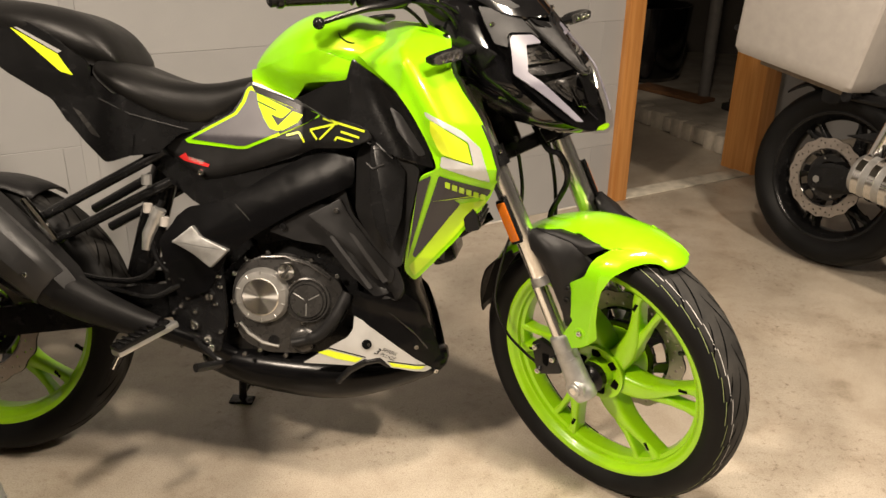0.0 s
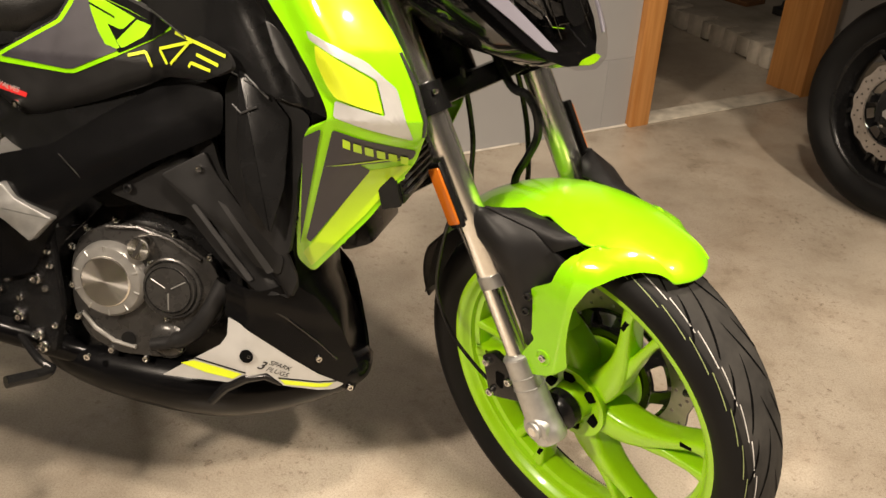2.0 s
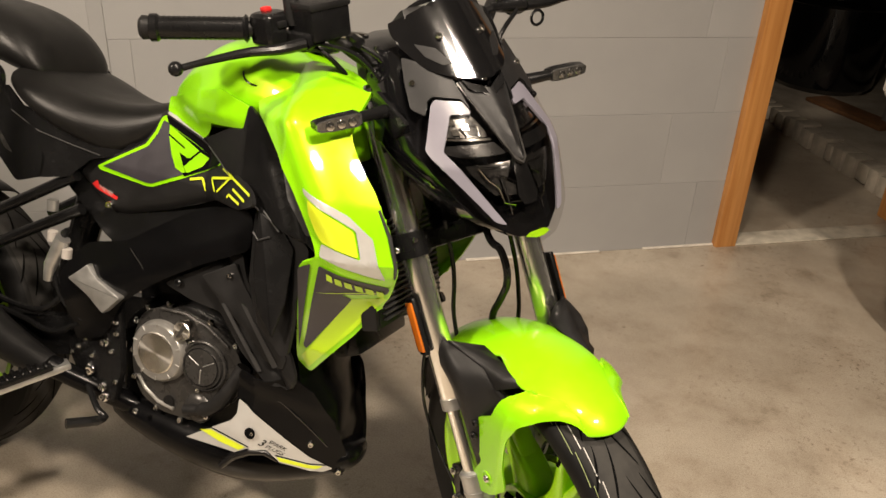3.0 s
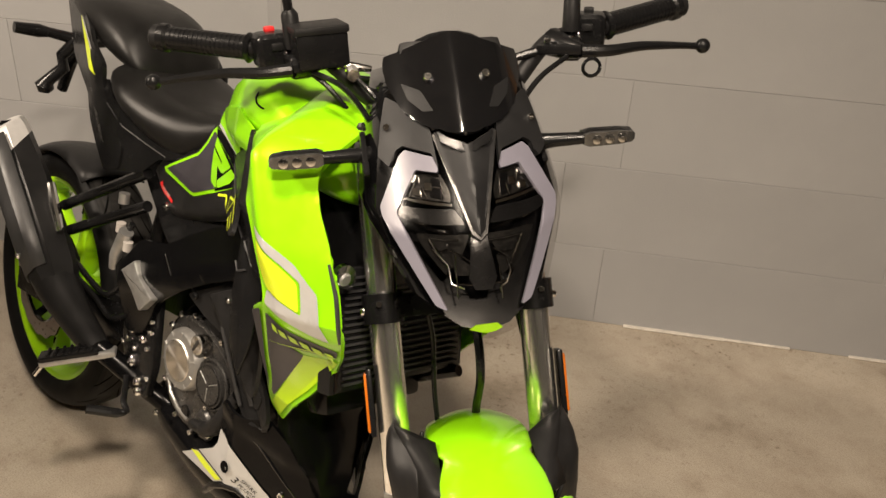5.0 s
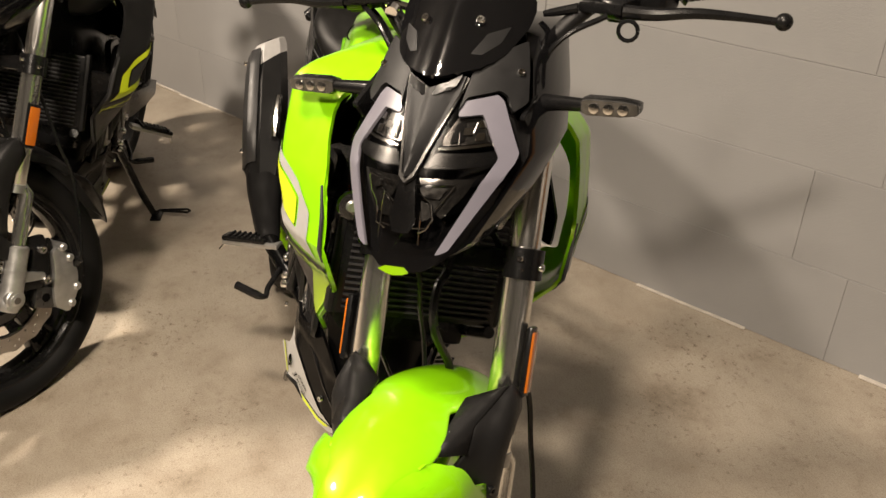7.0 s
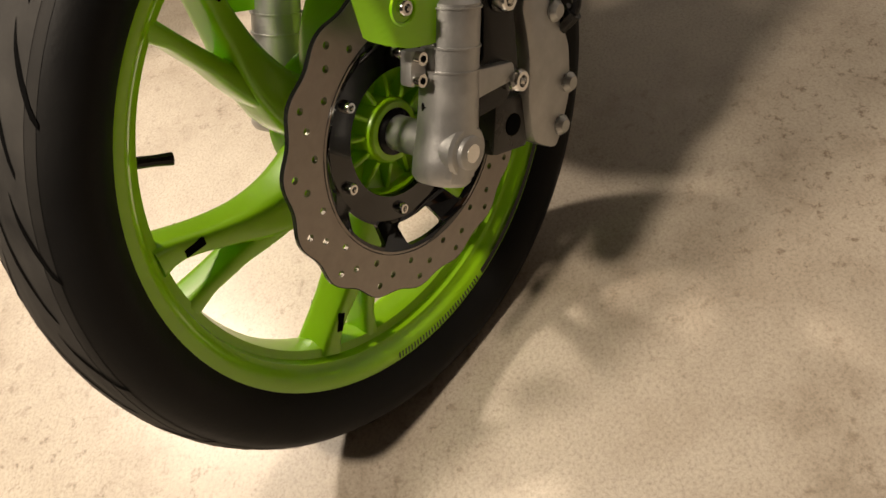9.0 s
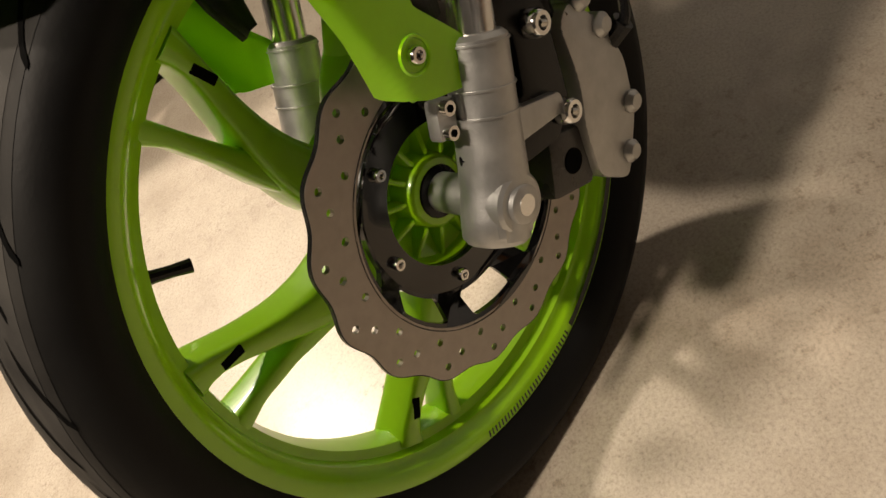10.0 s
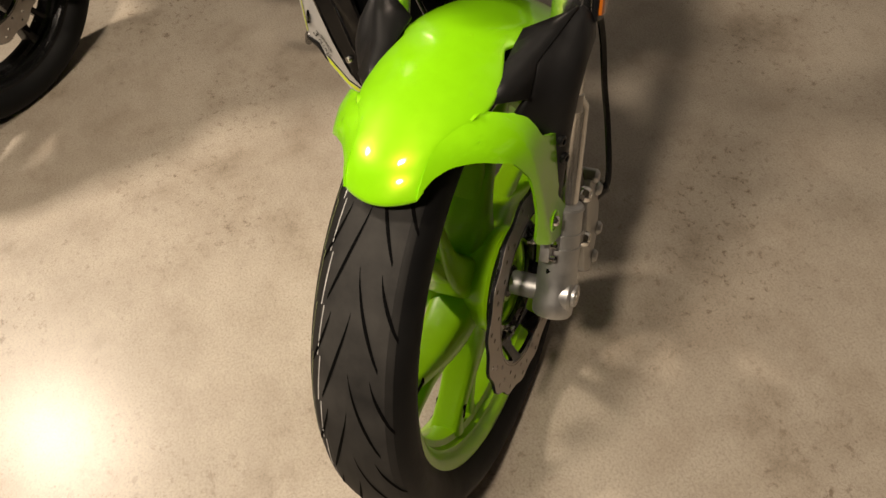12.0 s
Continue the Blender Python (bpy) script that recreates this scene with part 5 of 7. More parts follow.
        # grey trim along the front edge
        bp("wing_trim", tube([Vector(wy(u, v, 0.004)) for u, v in ((1.046, 0.780), (1.066, 0.742), (1.080, 0.700), (1.077, 0.680))], [0.002, 0.003, 0.003, 0.002], 8), DARKGREY, wg)
        em = Matrix.Translation((0.790, sg * 0.134, 0.938)) @ Vector((0.25, sg * 0.62, 0.74)).to_track_quat("Z", "Y").to_matrix().to_4x4()
        bp("round_emblem", tube([em @ Vector((0.026 * math.cos(q), 0.026 * math.sin(q), 0)) for q in np.linspace(0, 2 * math.pi, 33)], 0.0014, 6), INK, tank, "round dark emblem")
        for q in (-0.007, 0.007):
            bp("emblem_bar", block((0.005, 0.030, 0.002), em @ Matrix.Translation((q, 0, 0)) @ Matrix.Rotation(q * 60, 4, "Z"), 0.0006, segs=1), INK, tank)
        # black vent panel between tank and wing
        vent = [(0.797, 0.891), (0.787, 0.853), (0.750, 0.847), (0.674, 0.815), (0.735, 0.785), (0.800, 0.745), (0.885, 0.717), (0.965, 0.698), (0.952, 0.745), (0.897, 0.818), (0.850, 0.858)]

        def vy(u, v, off=0.0):
            w = 0.104 + 0.53 * clamp((u - 0.682), 0, 0.115) + 0.050 * clamp((u - 0.80) / 0.16) - 0.016 * math.exp(-((u - 0.895 + 0.55 * (v - 0.775)) / 0.022) ** 2) * clamp((0.85 - v) / 0.04)
            return (u, sg * (w + off), v)

        vp = bp("vent_panel", sheet(round_outline(vent, 0.004), vy, 0.006, 0.012, 7), BLACK, None, "black plastic vent panel", sharp=40)
        bp("vent_mouth", sheet(round_outline([(0.872, 0.806), (0.896, 0.792), (0.948, 0.722), (0.932, 0.718), (0.890, 0.762)], 0.006), lambda u, v: vy(u, v, 0.0045), 0.002, 0.012), DARKGREY, vp)
        bp("vent_seam", tube([Vector(vy(u, v, 0.004)) for u, v in ((0.690, 0.806), (0.76, 0.772), (0.80, 0.751), (0.86, 0.727))], 0.0012, 6), DARKGREY, vp)
        # grey intake panel
        inner = [(0.806, 0.718), (0.843, 0.757), (0.880, 0.735), (0.935, 0.692), (0.930, 0.672), (0.903, 0.505), (0.888, 0.500), (0.806, 0.602)]
        ip = bp("intake_panel", sheet(round_outline(inner, 0.012), lambda u, v: (u, sg * (0.128 + 0.052 * clamp((u - 0.80) / 0.05) - 0.020 * clamp((0.60 - v) / 0.1) - 0.028 * math.exp(-((u - 0.888) / 0.022) ** 2 - ((v - 0.60) / 0.07) ** 2)), v), 0.006, 0.016), MATTE, None, "matte black intake panel", sharp=50)
        bp("panel_ridge", tube([(0.832, sg * 0.182, 0.700), (0.845, sg * 0.186, 0.690), (0.866, sg * 0.188, 0.700)], 0.0015, 6), DARKGREY, ip)
        bp("panel_ridge", tube([(0.850, sg * 0.186, 0.738), (0.882, sg * 0.190, 0.712)], 0.0015, 6), DARKGREY, ip)
        plate_o = [(0.840, 0.744), (0.876, 0.726), (0.908, 0.688), (0.902, 0.600), (0.884, 0.536), (0.852, 0.580), (0.838, 0.650)]
        bp("intake_plate", prism(round_outline(plate_o, 0.005), sg * 0.180, sg * 0.185, 0.0025), BLACK, ip)
        # side cover under the seat
        cover = [(0.388, 0.697), (0.473, 0.646), (0.508, 0.650), (0.605, 0.679), (0.668, 0.700), (0.717, 0.722), (0.800, 0.728), (0.846, 0.746), (0.832, 0.764), (0.738, 0.792), (0.668, 0.824), (0.590, 0.849), (0.563, 0.842), (0.556, 0.815), (0.536, 0.782), (0.480, 0.752), (0.430, 0.740)]

        def cw(u, v, off=0.0):
            w = max(0.052, 0.082 + 0.12 * (u - 0.45) - 0.25 * max(0, v - 0.735)) + 0.50 * max(0, u - 0.69)
            # a rounded step down towards the lower edge
            low = np.interp(u, (0.388, 0.473, 0.508, 0.605, 0.717, 0.80), (0.697, 0.646, 0.650, 0.679, 0.722, 0.72))
            return (u, sg * (w - 0.012 * clamp(1 - (v - low) / 0.020) ** 2 + off), v)

        sc = bp("side_cover", sheet(round_outline(cover, 0.010), lambda u, v: cw(u, v), 0.006, 0.010, 7), MATTE, None, "matte black side cover with green edged decal", sharp=50)
        C_OUT = P["cover_out"]
        dec("decal_edge", [(0.437, 0.724), (0.445, 0.718), (0.556, 0.711), (0.572, 0.712), (0.640, 0.741), (0.726, 0.782), (0.728, 0.787), (0.640, 0.811), (0.574, 0.838), (0.564, 0.832), (0.556, 0.806), (0.541, 0.782)], P["body"] if P["bright"] else P["accent"], C_OUT, 0.004, "", sc, cw)
        dec("graphite_decal", [(0.452, 0.726), (0.557, 0.717), (0.570, 0.718), (0.640, 0.748), (0.612, 0.780), (0.584, 0.825), (0.571, 0.829), (0.564, 0.804), (0.548, 0.779)], GRAPHITE, C_OUT + 0.0014, 0.004, "", sc, cw)
        dec("decal_stripe", [(0.576, 0.845), (0.624, 0.833), (0.666, 0.819), (0.665, 0.813), (0.576, 0.840)], SILVER if P["bright"] else DARKGREY, C_OUT + 0.0006, 0.001, "", sc, cw)
        dec("decal_bar", [(0.574, 0.838), (0.660, 0.811), (0.724, 0.786), (0.713, 0.778), (0.650, 0.803), (0.584, 0.824)], INK, C_OUT + 0.0016, 0.001, "", sc, cw)
        dec("decal_field", [(0.586, 0.822), (0.652, 0.801), (0.716, 0.778), (0.642, 0.745), (0.612, 0.778)], INK, C_OUT + 0.0016, 0.001, "", sc, cw)
        for o in ([(0.587, 0.823), (0.663, 0.792), (0.647, 0.777), (0.640, 0.776), (0.621, 0.782), (0.643, 0.752), (0.638, 0.750), (0.620, 0.755), (0.606, 0.774), (0.596, 0.793), (0.590, 0.807)],
                  [(0.666, 0.790), (0.688, 0.784), (0.678, 0.769), (0.650, 0.753), (0.645, 0.752), (0.637, 0.761)]):
            dec("decal_shape", o, P["body"] if P["bright"] else P["accent"], C_OUT + 0.0022, 0.0012, "", sc, cw)
        dec("decal_slit", [(0.590, 0.8085), (0.631, 0.792), (0.632, 0.789), (0.591, 0.8052)], INK, C_OUT + 0.0026, 0.0005, "", sc, cw)

        def bar_line(a, b, wide=0.0042):
            d = Vector((b[0] - a[0], b[1] - a[1])).normalized() * wide * 0.5
            n = Vector((-d.y, d.x))
            dec("decal_bar", [(a[0] + n.x, a[1] + n.y), (b[0] + n.x, b[1] + n.y), (b[0] - n.x, b[1] - n.y), (a[0] - n.x, a[1] - n.y)], YELLOW if P["bright"] else P["accent"], C_OUT + 0.0014, 0.0004, "", sc, cw)

        for a, b in (((0.656, 0.743), (0.682, 0.750)), ((0.682, 0.750), (0.695, 0.731)), ((0.707, 0.756), (0.770, 0.771)), ((0.708, 0.755), (0.725, 0.738)), ((0.731, 0.739), (0.763, 0.769)), ((0.735, 0.779), (0.830, 0.759)), ((0.778, 0.756), (0.819, 0.747)), ((0.766, 0.739), (0.770, 0.745)), ((0.770, 0.745), (0.806, 0.739))):
            bar_line(a, b)
        dec("red_decal", [(0.424, 0.689), (0.439, 0.698), (0.444, 0.690), (0.492, 0.677), (0.489, 0.671), (0.434, 0.682)], RED, C_OUT, 0.001, "", sc, cw)
        if P["bright"]:
            lettering(sc, "VALVES", 0.0105, lambda u, v: cw(u, v, C_OUT + 0.0012), (0.444, 0.685), -14, sg, OFFWHITE)
        bolt(sc, (0.474, sg * 0.088, 0.660), (0, sg, 0), BIGBOLT, 0.8)
        # the tank's lower cheek runs down to the cover's striped edge
        def cheek(u, v):
            low = np.interp(u, (0.573, 0.664, 0.800), (0.842, 0.812, 0.815))
            k = clamp((v - low) / 0.055)
            k = k * k * (3 - 2 * k)
            wide = np.interp(u, (0.568, 0.586, 0.630, 0.675, 0.730, 0.800), (0.056, 0.074, 0.1025, 0.1262, 0.148, 0.160))
            return (u, sg * ((1 - k) * (abs(cw(u, v)[1]) + 0.003) + k * wide), v)

        bp("tank_cheek", sheet(round_outline([(0.571, 0.868), (0.575, 0.845), (0.666, 0.813), (0.697, 0.847), (0.790, 0.852), (0.800, 0.885), (0.730, 0.906), (0.675, 0.896), (0.630, 0.882)], 0.004), cheek, 0.004, 0.010, 7), P["body"], tank, sharp=50)
        # beam
        beam = [(0.40, 0.520), (0.455, 0.590), (0.545, 0.612), (0.640, 0.672), (0.70, 0.705), (0.780, 0.716), (0.800, 0.700), (0.800, 0.655), (0.700, 0.606), (0.610, 0.552), (0.540, 0.500), (0.500, 0.420), (0.440, 0.400)]
        bb = bp("frame_beam", sheet(round_outline(beam, 0.012), lambda u, v: (u, sg * (0.112 + 0.014 * math.exp(-((v - (0.30 + 0.46 * u)) / 0.05) ** 2)), v), 0.016, 0.03), P["beam"], None, "black frame beam", sharp=50)
        bp("beam_seam", tube([(0.560, sg * 0.133, 0.604), (0.585, sg * 0.134, 0.580), (0.602, sg * 0.130, 0.556)], 0.0006, 6), DARKCAST, bb)
        bp("heel_bracket", prism(round_outline([(0.431, 0.522), (0.474, 0.557), (0.492, 0.536), (0.549, 0.511), (0.512, 0.473), (0.476, 0.500)], 0.004), sg * 0.120, sg * (0.141 if sg < 0 else 0.124)), CAST if sg < 0 else BLACK, bb, "bare alloy bracket")
        # engine shield
        sh_o = [(0.622, 0.552), (0.690, 0.592), (0.780, 0.645), (0.795, 0.600), (0.845, 0.540), (0.890, 0.492), (0.905, 0.455), (0.893, 0.425), (0.850, 0.430), (0.800, 0.470), (0.742, 0.528), (0.680, 0.535)]
        es = bp("engine_shield", sheet(round_outline(sh_o, 0.010), lambda u, v: (u, sg * (0.112 + 0.012 * clamp((u - 0.74) / 0.06) - 0.012 * math.exp(-((u - 0.83 + 0.75 * (v - 0.50)) / 0.012) ** 2)), v), 0.008, 0.02), MATTE, None, "matte black engine side shield", sharp=50)
        bp("shield_plate", prism(round_outline([(0.706, 0.588), (0.772, 0.626), (0.790, 0.594), (0.842, 0.532), (0.886, 0.486), (0.880, 0.462), (0.846, 0.470), (0.800, 0.516), (0.752, 0.548)], 0.006), sg * 0.122, sg * 0.131, 0.003), MATTE, es)
        for q in (((0.765, 0.602), BOLT), ((0.655, 0.562), DARKBOLT)):
            bolt(es, (q[0][0], sg * (0.131 if q[0][0] > 0.7 else 0.120), q[0][1]), (0, sg, 0), q[1])
        for o in ([(0.790, 0.560), (0.802, 0.555), (0.872, 0.468), (0.862, 0.462)], [(0.752, 0.550), (0.758, 0.552), (0.842, 0.452), (0.834, 0.448)]):
            bp("shield_slot", sheet(round_outline(o, 0.003), lambda u, v: (u, sg * 0.1312, v), 0.002, 0.03), DARKGREY, es)

    # ---------------- seat and tail
    def seat_sec(x, w, zb, zt, dish=0.0):
        half = [(0.0, zb), (0.75 * w, zb), (w, zb + 0.35 * (zt - zb)), (0.93 * w, zb + 0.72 * (zt - zb)), (0.62 * w, zt - 0.05 * (zt - zb)), (0.30 * w, zt - dish), (0.0, zt - dish)]
        return [(x, y, z) for y, z in half] + [(x, -y, z) for y, z in half[::-1][1:-1]]

    bp("rider_seat", loft([seat_sec(0.246, 0.112, 0.846, 0.880), seat_sec(0.270, 0.130, 0.820, 0.886), seat_sec(0.315, 0.144, 0.790, 0.876, 0.006), seat_sec(0.370, 0.138, 0.768, 0.856, 0.010), seat_sec(0.430, 0.116, 0.742, 0.846, 0.010), seat_sec(0.482, 0.096, 0.740, 0.844, 0.006), seat_sec(0.525, 0.078, 0.768, 0.850), seat_sec(0.560, 0.064, 0.798, 0.860), seat_sec(0.580, 0.058, 0.815, 0.858)]), SEAT, None, "black grained vinyl rider seat", subsurf=2)
    bp("pillion_seat", loft([seat_sec(-0.060, 0.050, 0.955, 0.985), seat_sec(-0.030, 0.085, 0.940, 1.000), seat_sec(0.060, 0.115, 0.915, 0.998, 0.004), seat_sec(0.160, 0.125, 0.886, 0.990, 0.006), seat_sec(0.225, 0.120, 0.864, 0.970, 0.004), seat_sec(0.268, 0.110, 0.858, 0.942), seat_sec(0.292, 0.098, 0.856, 0.910), seat_sec(0.306, 0.080, 0.856, 0.876)]), SEAT, None, "black grained vinyl pillion seat", subsurf=2)
    for sg in (-1, 1):
        tail_o = [(0.350, 0.735), (0.300, 0.770), (0.262, 0.830), (0.262, 0.868), (0.170, 0.925), (0.060, 0.972), (-0.060, 0.985), (-0.085, 0.965), (0.060, 0.850), (0.175, 0.795), (0.245, 0.715), (0.290, 0.672), (0.345, 0.690)]
        ty = lambda u, v, off=0.0: (u, sg * (0.050 + 0.072 * clamp((u + 0.09) / 0.30) + 0.010 * clamp((v - 0.80) / 0.05) + off), v)
        tp = bp("tail_panel", sheet(round_outline(tail_o, 0.010), lambda u, v: ty(u, v), 0.008, 0.03), BLACK, None, "black tail panel with yellow flash", sharp=50)
        dec("tail_flash", [(0.075, 0.938), (0.200, 0.882), (0.232, 0.842), (0.205, 0.848)], YELLOW, P["cover_out"], 0.002, "", tp, ty)
        dec("tail_flash", [(0.085, 0.941), (0.210, 0.888), (0.200, 0.884), (0.080, 0.939)], SILVER, P["cover_out"] + 0.0006, 0.001, "", tp, ty)
        dec("tail_hole", [(0.222, 0.781), (0.240, 0.772), (0.281, 0.722), (0.262, 0.728)], DARKCAST, P["cover_out"], 0.004, "", tp, ty)
        sy = lambda u: 0.124 - 0.30 * max(0, u - 0.33)
        bp("seat_skirt", sheet(round_outline([(0.250, 0.790), (0.262, 0.845), (0.300, 0.812), (0.357, 0.802), (0.447, 0.760), (0.485, 0.760), (0.525, 0.790), (0.556, 0.820), (0.542, 0.780), (0.480, 0.748), (0.432, 0.736), (0.392, 0.697), (0.340, 0.688), (0.300, 0.735)], 0.006), lambda u, v: (u, sg * sy(u), v), 0.006, 0.02), BLACK, tp)
        bp("skirt_line", tube([(u, sg * (sy(u) + 0.004), v) for u, v in ((0.278, 0.800), (0.34, 0.772), (0.40, 0.756), (0.448, 0.745))], 0.0012, 6), DARKGREY, tp)
        # subframe struts
        bp("subframe_strut", tube([(0.400, sg * 0.095, 0.700), (0.130, sg * 0.120, 0.545)], 0.011, 12), BLACK, None, "black tubular subframe strut")
        bp("subframe_strut", tube([(0.415, sg * 0.095, 0.640), (0.170, sg * 0.120, 0.505)], 0.011, 12), BLACK, None, "black tubular subframe strut")
    bp("tail_light", block((0.05, 0.09, 0.03), Matrix.Translation((-0.085, 0, 0.965)), 0.008), RED, None, "red tail light")
    plate_h = bp("plate_hanger", tube([(-0.02, 0.0, 0.925), (-0.10, 0.0, 0.86), (-0.175, 0.0, 0.80), (-0.21, 0, 0.72)], [0.022, 0.018, 0.015, 0.012], 10), BLACK, None, "black number plate hanger")
    for sg in (-1, 1):
        bp("rear_indicator_stalk", tube([(-0.10, sg * 0.01, 0.855), (-0.12, sg * 0.080, 0.862), (-0.125, sg * 0.100, 0.862), (-0.130, sg * 0.150, 0.862)], [0.014, 0.011, 0.015, 0.012], 12), BLACK, plate_h)
    bp("hanger_arm", tube([(-0.09, -0.02, 0.870), (-0.115, -0.050, 0.815), (-0.110, -0.045, 0.790), (-0.125, -0.070, 0.755), (-0.130, -0.075, 0.740), (-0.130, -0.075, 0.726)], [0.014, 0.013, 0.014, 0.014, 0.021, 0.012], 14), BLACK, plate_h)

    # ---------------- engine, pan and lower parts
    eng = bp("engine", prism(round_outline([(0.50, 0.30), (0.56, 0.262), (0.72, 0.262), (0.80, 0.34), (0.80, 0.45), (0.74, 0.53), (0.60, 0.54), (0.50, 0.44)], 0.02), -0.062, 0.080, 0.010), BLACK, None, "black engine with grey cast covers")
    bp("cylinder", block((0.13, 0.13, 0.16), Matrix.Translation((0.79, 0, 0.545)) @ Matrix.Rotation(radians(20), 4, "Y"), 0.012), BLACK, eng)
    for sg in (-1, 1):
        case = bp("engine_case", prism(round_outline([(0.536, 0.420), (0.552, 0.472), (0.600, 0.497), (0.655, 0.500), (0.715, 0.484), (0.765, 0.450), (0.782, 0.405), (0.768, 0.360), (0.725, 0.318), (0.690, 0.292), (0.610, 0.290), (0.560, 0.312), (0.538, 0.360)], 0.018), sg * 0.060, sg * 0.086, 0.006), DARKCAST, eng, "grey cast clutch cover with bolts")
        cc = Vector((0.604, 0, 0.412))
        s = sg
        bp("clutch_cover", lathe([(0.0001, s * 0.104), (0.040, s * 0.104), (0.052, s * 0.102), (0.057, s * 0.096), (0.059, s * 0.084)], cc, 56, closed=False), MIDCAST, eng)
        bp("cover_disc", lathe([(0.0001, s * 0.1065), (0.037, s * 0.1065), (0.039, s * 0.105), (0.039, s * 0.102)], cc, 56, closed=False), TURNED, eng, "turned bright alloy disc")
        c2 = Vector((0.699, 0, 0.408))
        bp("oil_filter_cover", lathe([(0.0001, s * 0.0995), (0.034, s * 0.0995), (0.036, s * 0.0975), (0.040, s * 0.0975), (0.041, s * 0.084)], c2, 48, closed=False), DARKCAST, eng)
        bp("cover_groove", lathe([(0.0345, s * 0.0985), (0.0345, s * 0.1000), (0.0360, s * 0.1000), (0.0360, s * 0.0985)], c2, 48), BLACK, eng)
        for k in range(3):
            m = Matrix.Translation(c2 + Vector((0, s * 0.0998, 0))) @ Matrix.Rotation(radians(90 + 120 * k), 4, "Y") @ Matrix.Translation((0.018, 0, 0))
            bp("cover_rib", block((0.026, 0.0016, 0.002), m, 0.0004, segs=1), CAST, eng)
        for k in range(10):
            q = radians(20 + 36 * k)
            bp("cover_fin", block((0.010, 0.003, 0.0035), Matrix.Translation(cc + Vector((0.049 * math.cos(q), s * 0.1025, 0.049 * math.sin(q)))) @ Matrix.Rotation(-q, 4, "Y"), 0.001, segs=1), MIDCAST, eng)
        rim_o = ring_pts(0.0445, 40, c2.x, c2.z)
        bp("cover_flange", tube([(x, s * 0.090, z) for x, z in rim_o + rim_o[:1]], 0.0035, 8), DARKCAST, eng)
        bp("case_rib", tube([(0.556, s * 0.087, 0.352), (0.575, s * 0.089, 0.330), (0.605, s * 0.089, 0.312), (0.640, s * 0.089, 0.306)], 0.0035, 8), MIDCAST, eng)
        bp("case_rib", tube([(0.600, s * 0.087, 0.492), (0.650, s * 0.089, 0.496), (0.700, s * 0.088, 0.482), (0.745, s * 0.087, 0.455)], 0.0035, 8), DARKCAST, eng)
        c3 = Vector((0.658, 0, 0.468))
        bp("oil_filler", lathe([(0.0001, s * 0.108), (0.016, s * 0.108), (0.0175, s * 0.106), (0.0175, s * 0.088)], c3, 28, closed=False), TURNED, eng)
        bp("filler_slot", block((0.028, 0.006, 0.006), Matrix.Translation(c3 + Vector((0, s * 0.107, 0))) @ Matrix.Rotation(radians(-60), 4, "Y"), 0.002), DARKCAST, eng)
        for x, z in ((0.545, 0.455), (0.570, 0.486), (0.615, 0.503), (0.705, 0.492), (0.760, 0.462), (0.541, 0.395), (0.548, 0.345), (0.600, 0.296), (0.655, 0.288), (0.712, 0.312), (0.755, 0.352), (0.690, 0.358), (0.668, 0.443), (0.734, 0.425)):
            bolt(eng, (x, s * 0.086, z), (0, s, 0), BOLT, 1.0)
        bp("drain_ring", tube([(0.628, s * 0.084, 0.318), (0.628, s * 0.090, 0.318)], 0.011, 20), BLACK, eng)
        bp("water_pipe", tube(curve_pts([(0.672, s * 0.098, 0.318), (0.705, s * 0.100, 0.328), (0.735, s * 0.102, 0.345), (0.765, s * 0.104, 0.385), (0.785, s * 0.095, 0.43)], 5), [0.010] * 6 + [0.0135] * 15, 14), MATTE, eng, "black coolant hose")
        bp("pipe_flange", lathe([(0.0001, s * 0.094), (0.018, s * 0.094), (0.026, s * 0.090), (0.030, s * 0.084)], Vector((0.690, 0, 0.322)), 28, closed=False), DARKCAST, eng)
        for x, z, big in ((0.500, 0.408, 1), (0.520, 0.452, 0), (0.522, 0.430, 0), (0.470, 0.345, 1), (0.498, 0.318, 1), (0.505, 0.300, 1), (0.575, 0.292, 0), (0.440, 0.385, 0), (0.425, 0.37, 0)):
            bolt(eng, (x, s * 0.112, z), (0, s, 0), BIGBOLT if big else BOLT, 1.0)
        for x, z in ((0.505, 0.475), (0.512, 0.392), (0.452, 0.402), (0.470, 0.374), (0.463, 0.352), (0.432, 0.332), (0.524, 0.335), (0.408, 0.505), (0.388, 0.470), (0.416, 0.440), (0.486, 0.520), (0.440, 0.300)):
            bolt(eng, (x, s * 0.1105, z), (0, s, 0), BOLT, 0.9)
        bp("pivot_plate", prism(round_outline([(0.430, 0.580), (0.52, 0.50), (0.535, 0.36), (0.520, 0.285), (0.455, 0.300), (0.415, 0.36), (0.400, 0.46)], 0.015), sg * 0.092, sg * 0.110, 0.004), BLACK, eng, "black frame pivot plate")
        # belly pan
        pw = lambda u, v, off=0.0: (u, sg * (0.131 - 0.50 * max(0, u - 0.835) - 0.45 * max(0, u - 0.926) - 0.12 * max(0, 0.33 - v) + off), v)
        up = [(0.806, 0.448), (0.850, 0.434), (0.890, 0.447), (0.925, 0.420), (0.950, 0.370), (0.970, 0.310), (0.975, 0.284), (0.968, 0.254), (0.945, 0.272), (0.930, 0.296), (0.826, 0.382), (0.800, 0.395)]
        pan = bp("belly_pan", sheet(round_outline(up, 0.006), lambda u, v: pw(u, v, 0.006 * clamp((v - 0.40 + 0.35 * (u - 0.85)) / 0.02)), 0.006, 0.010, 7), INK, None, "black and silver belly pan with lime stripe", sharp=30)
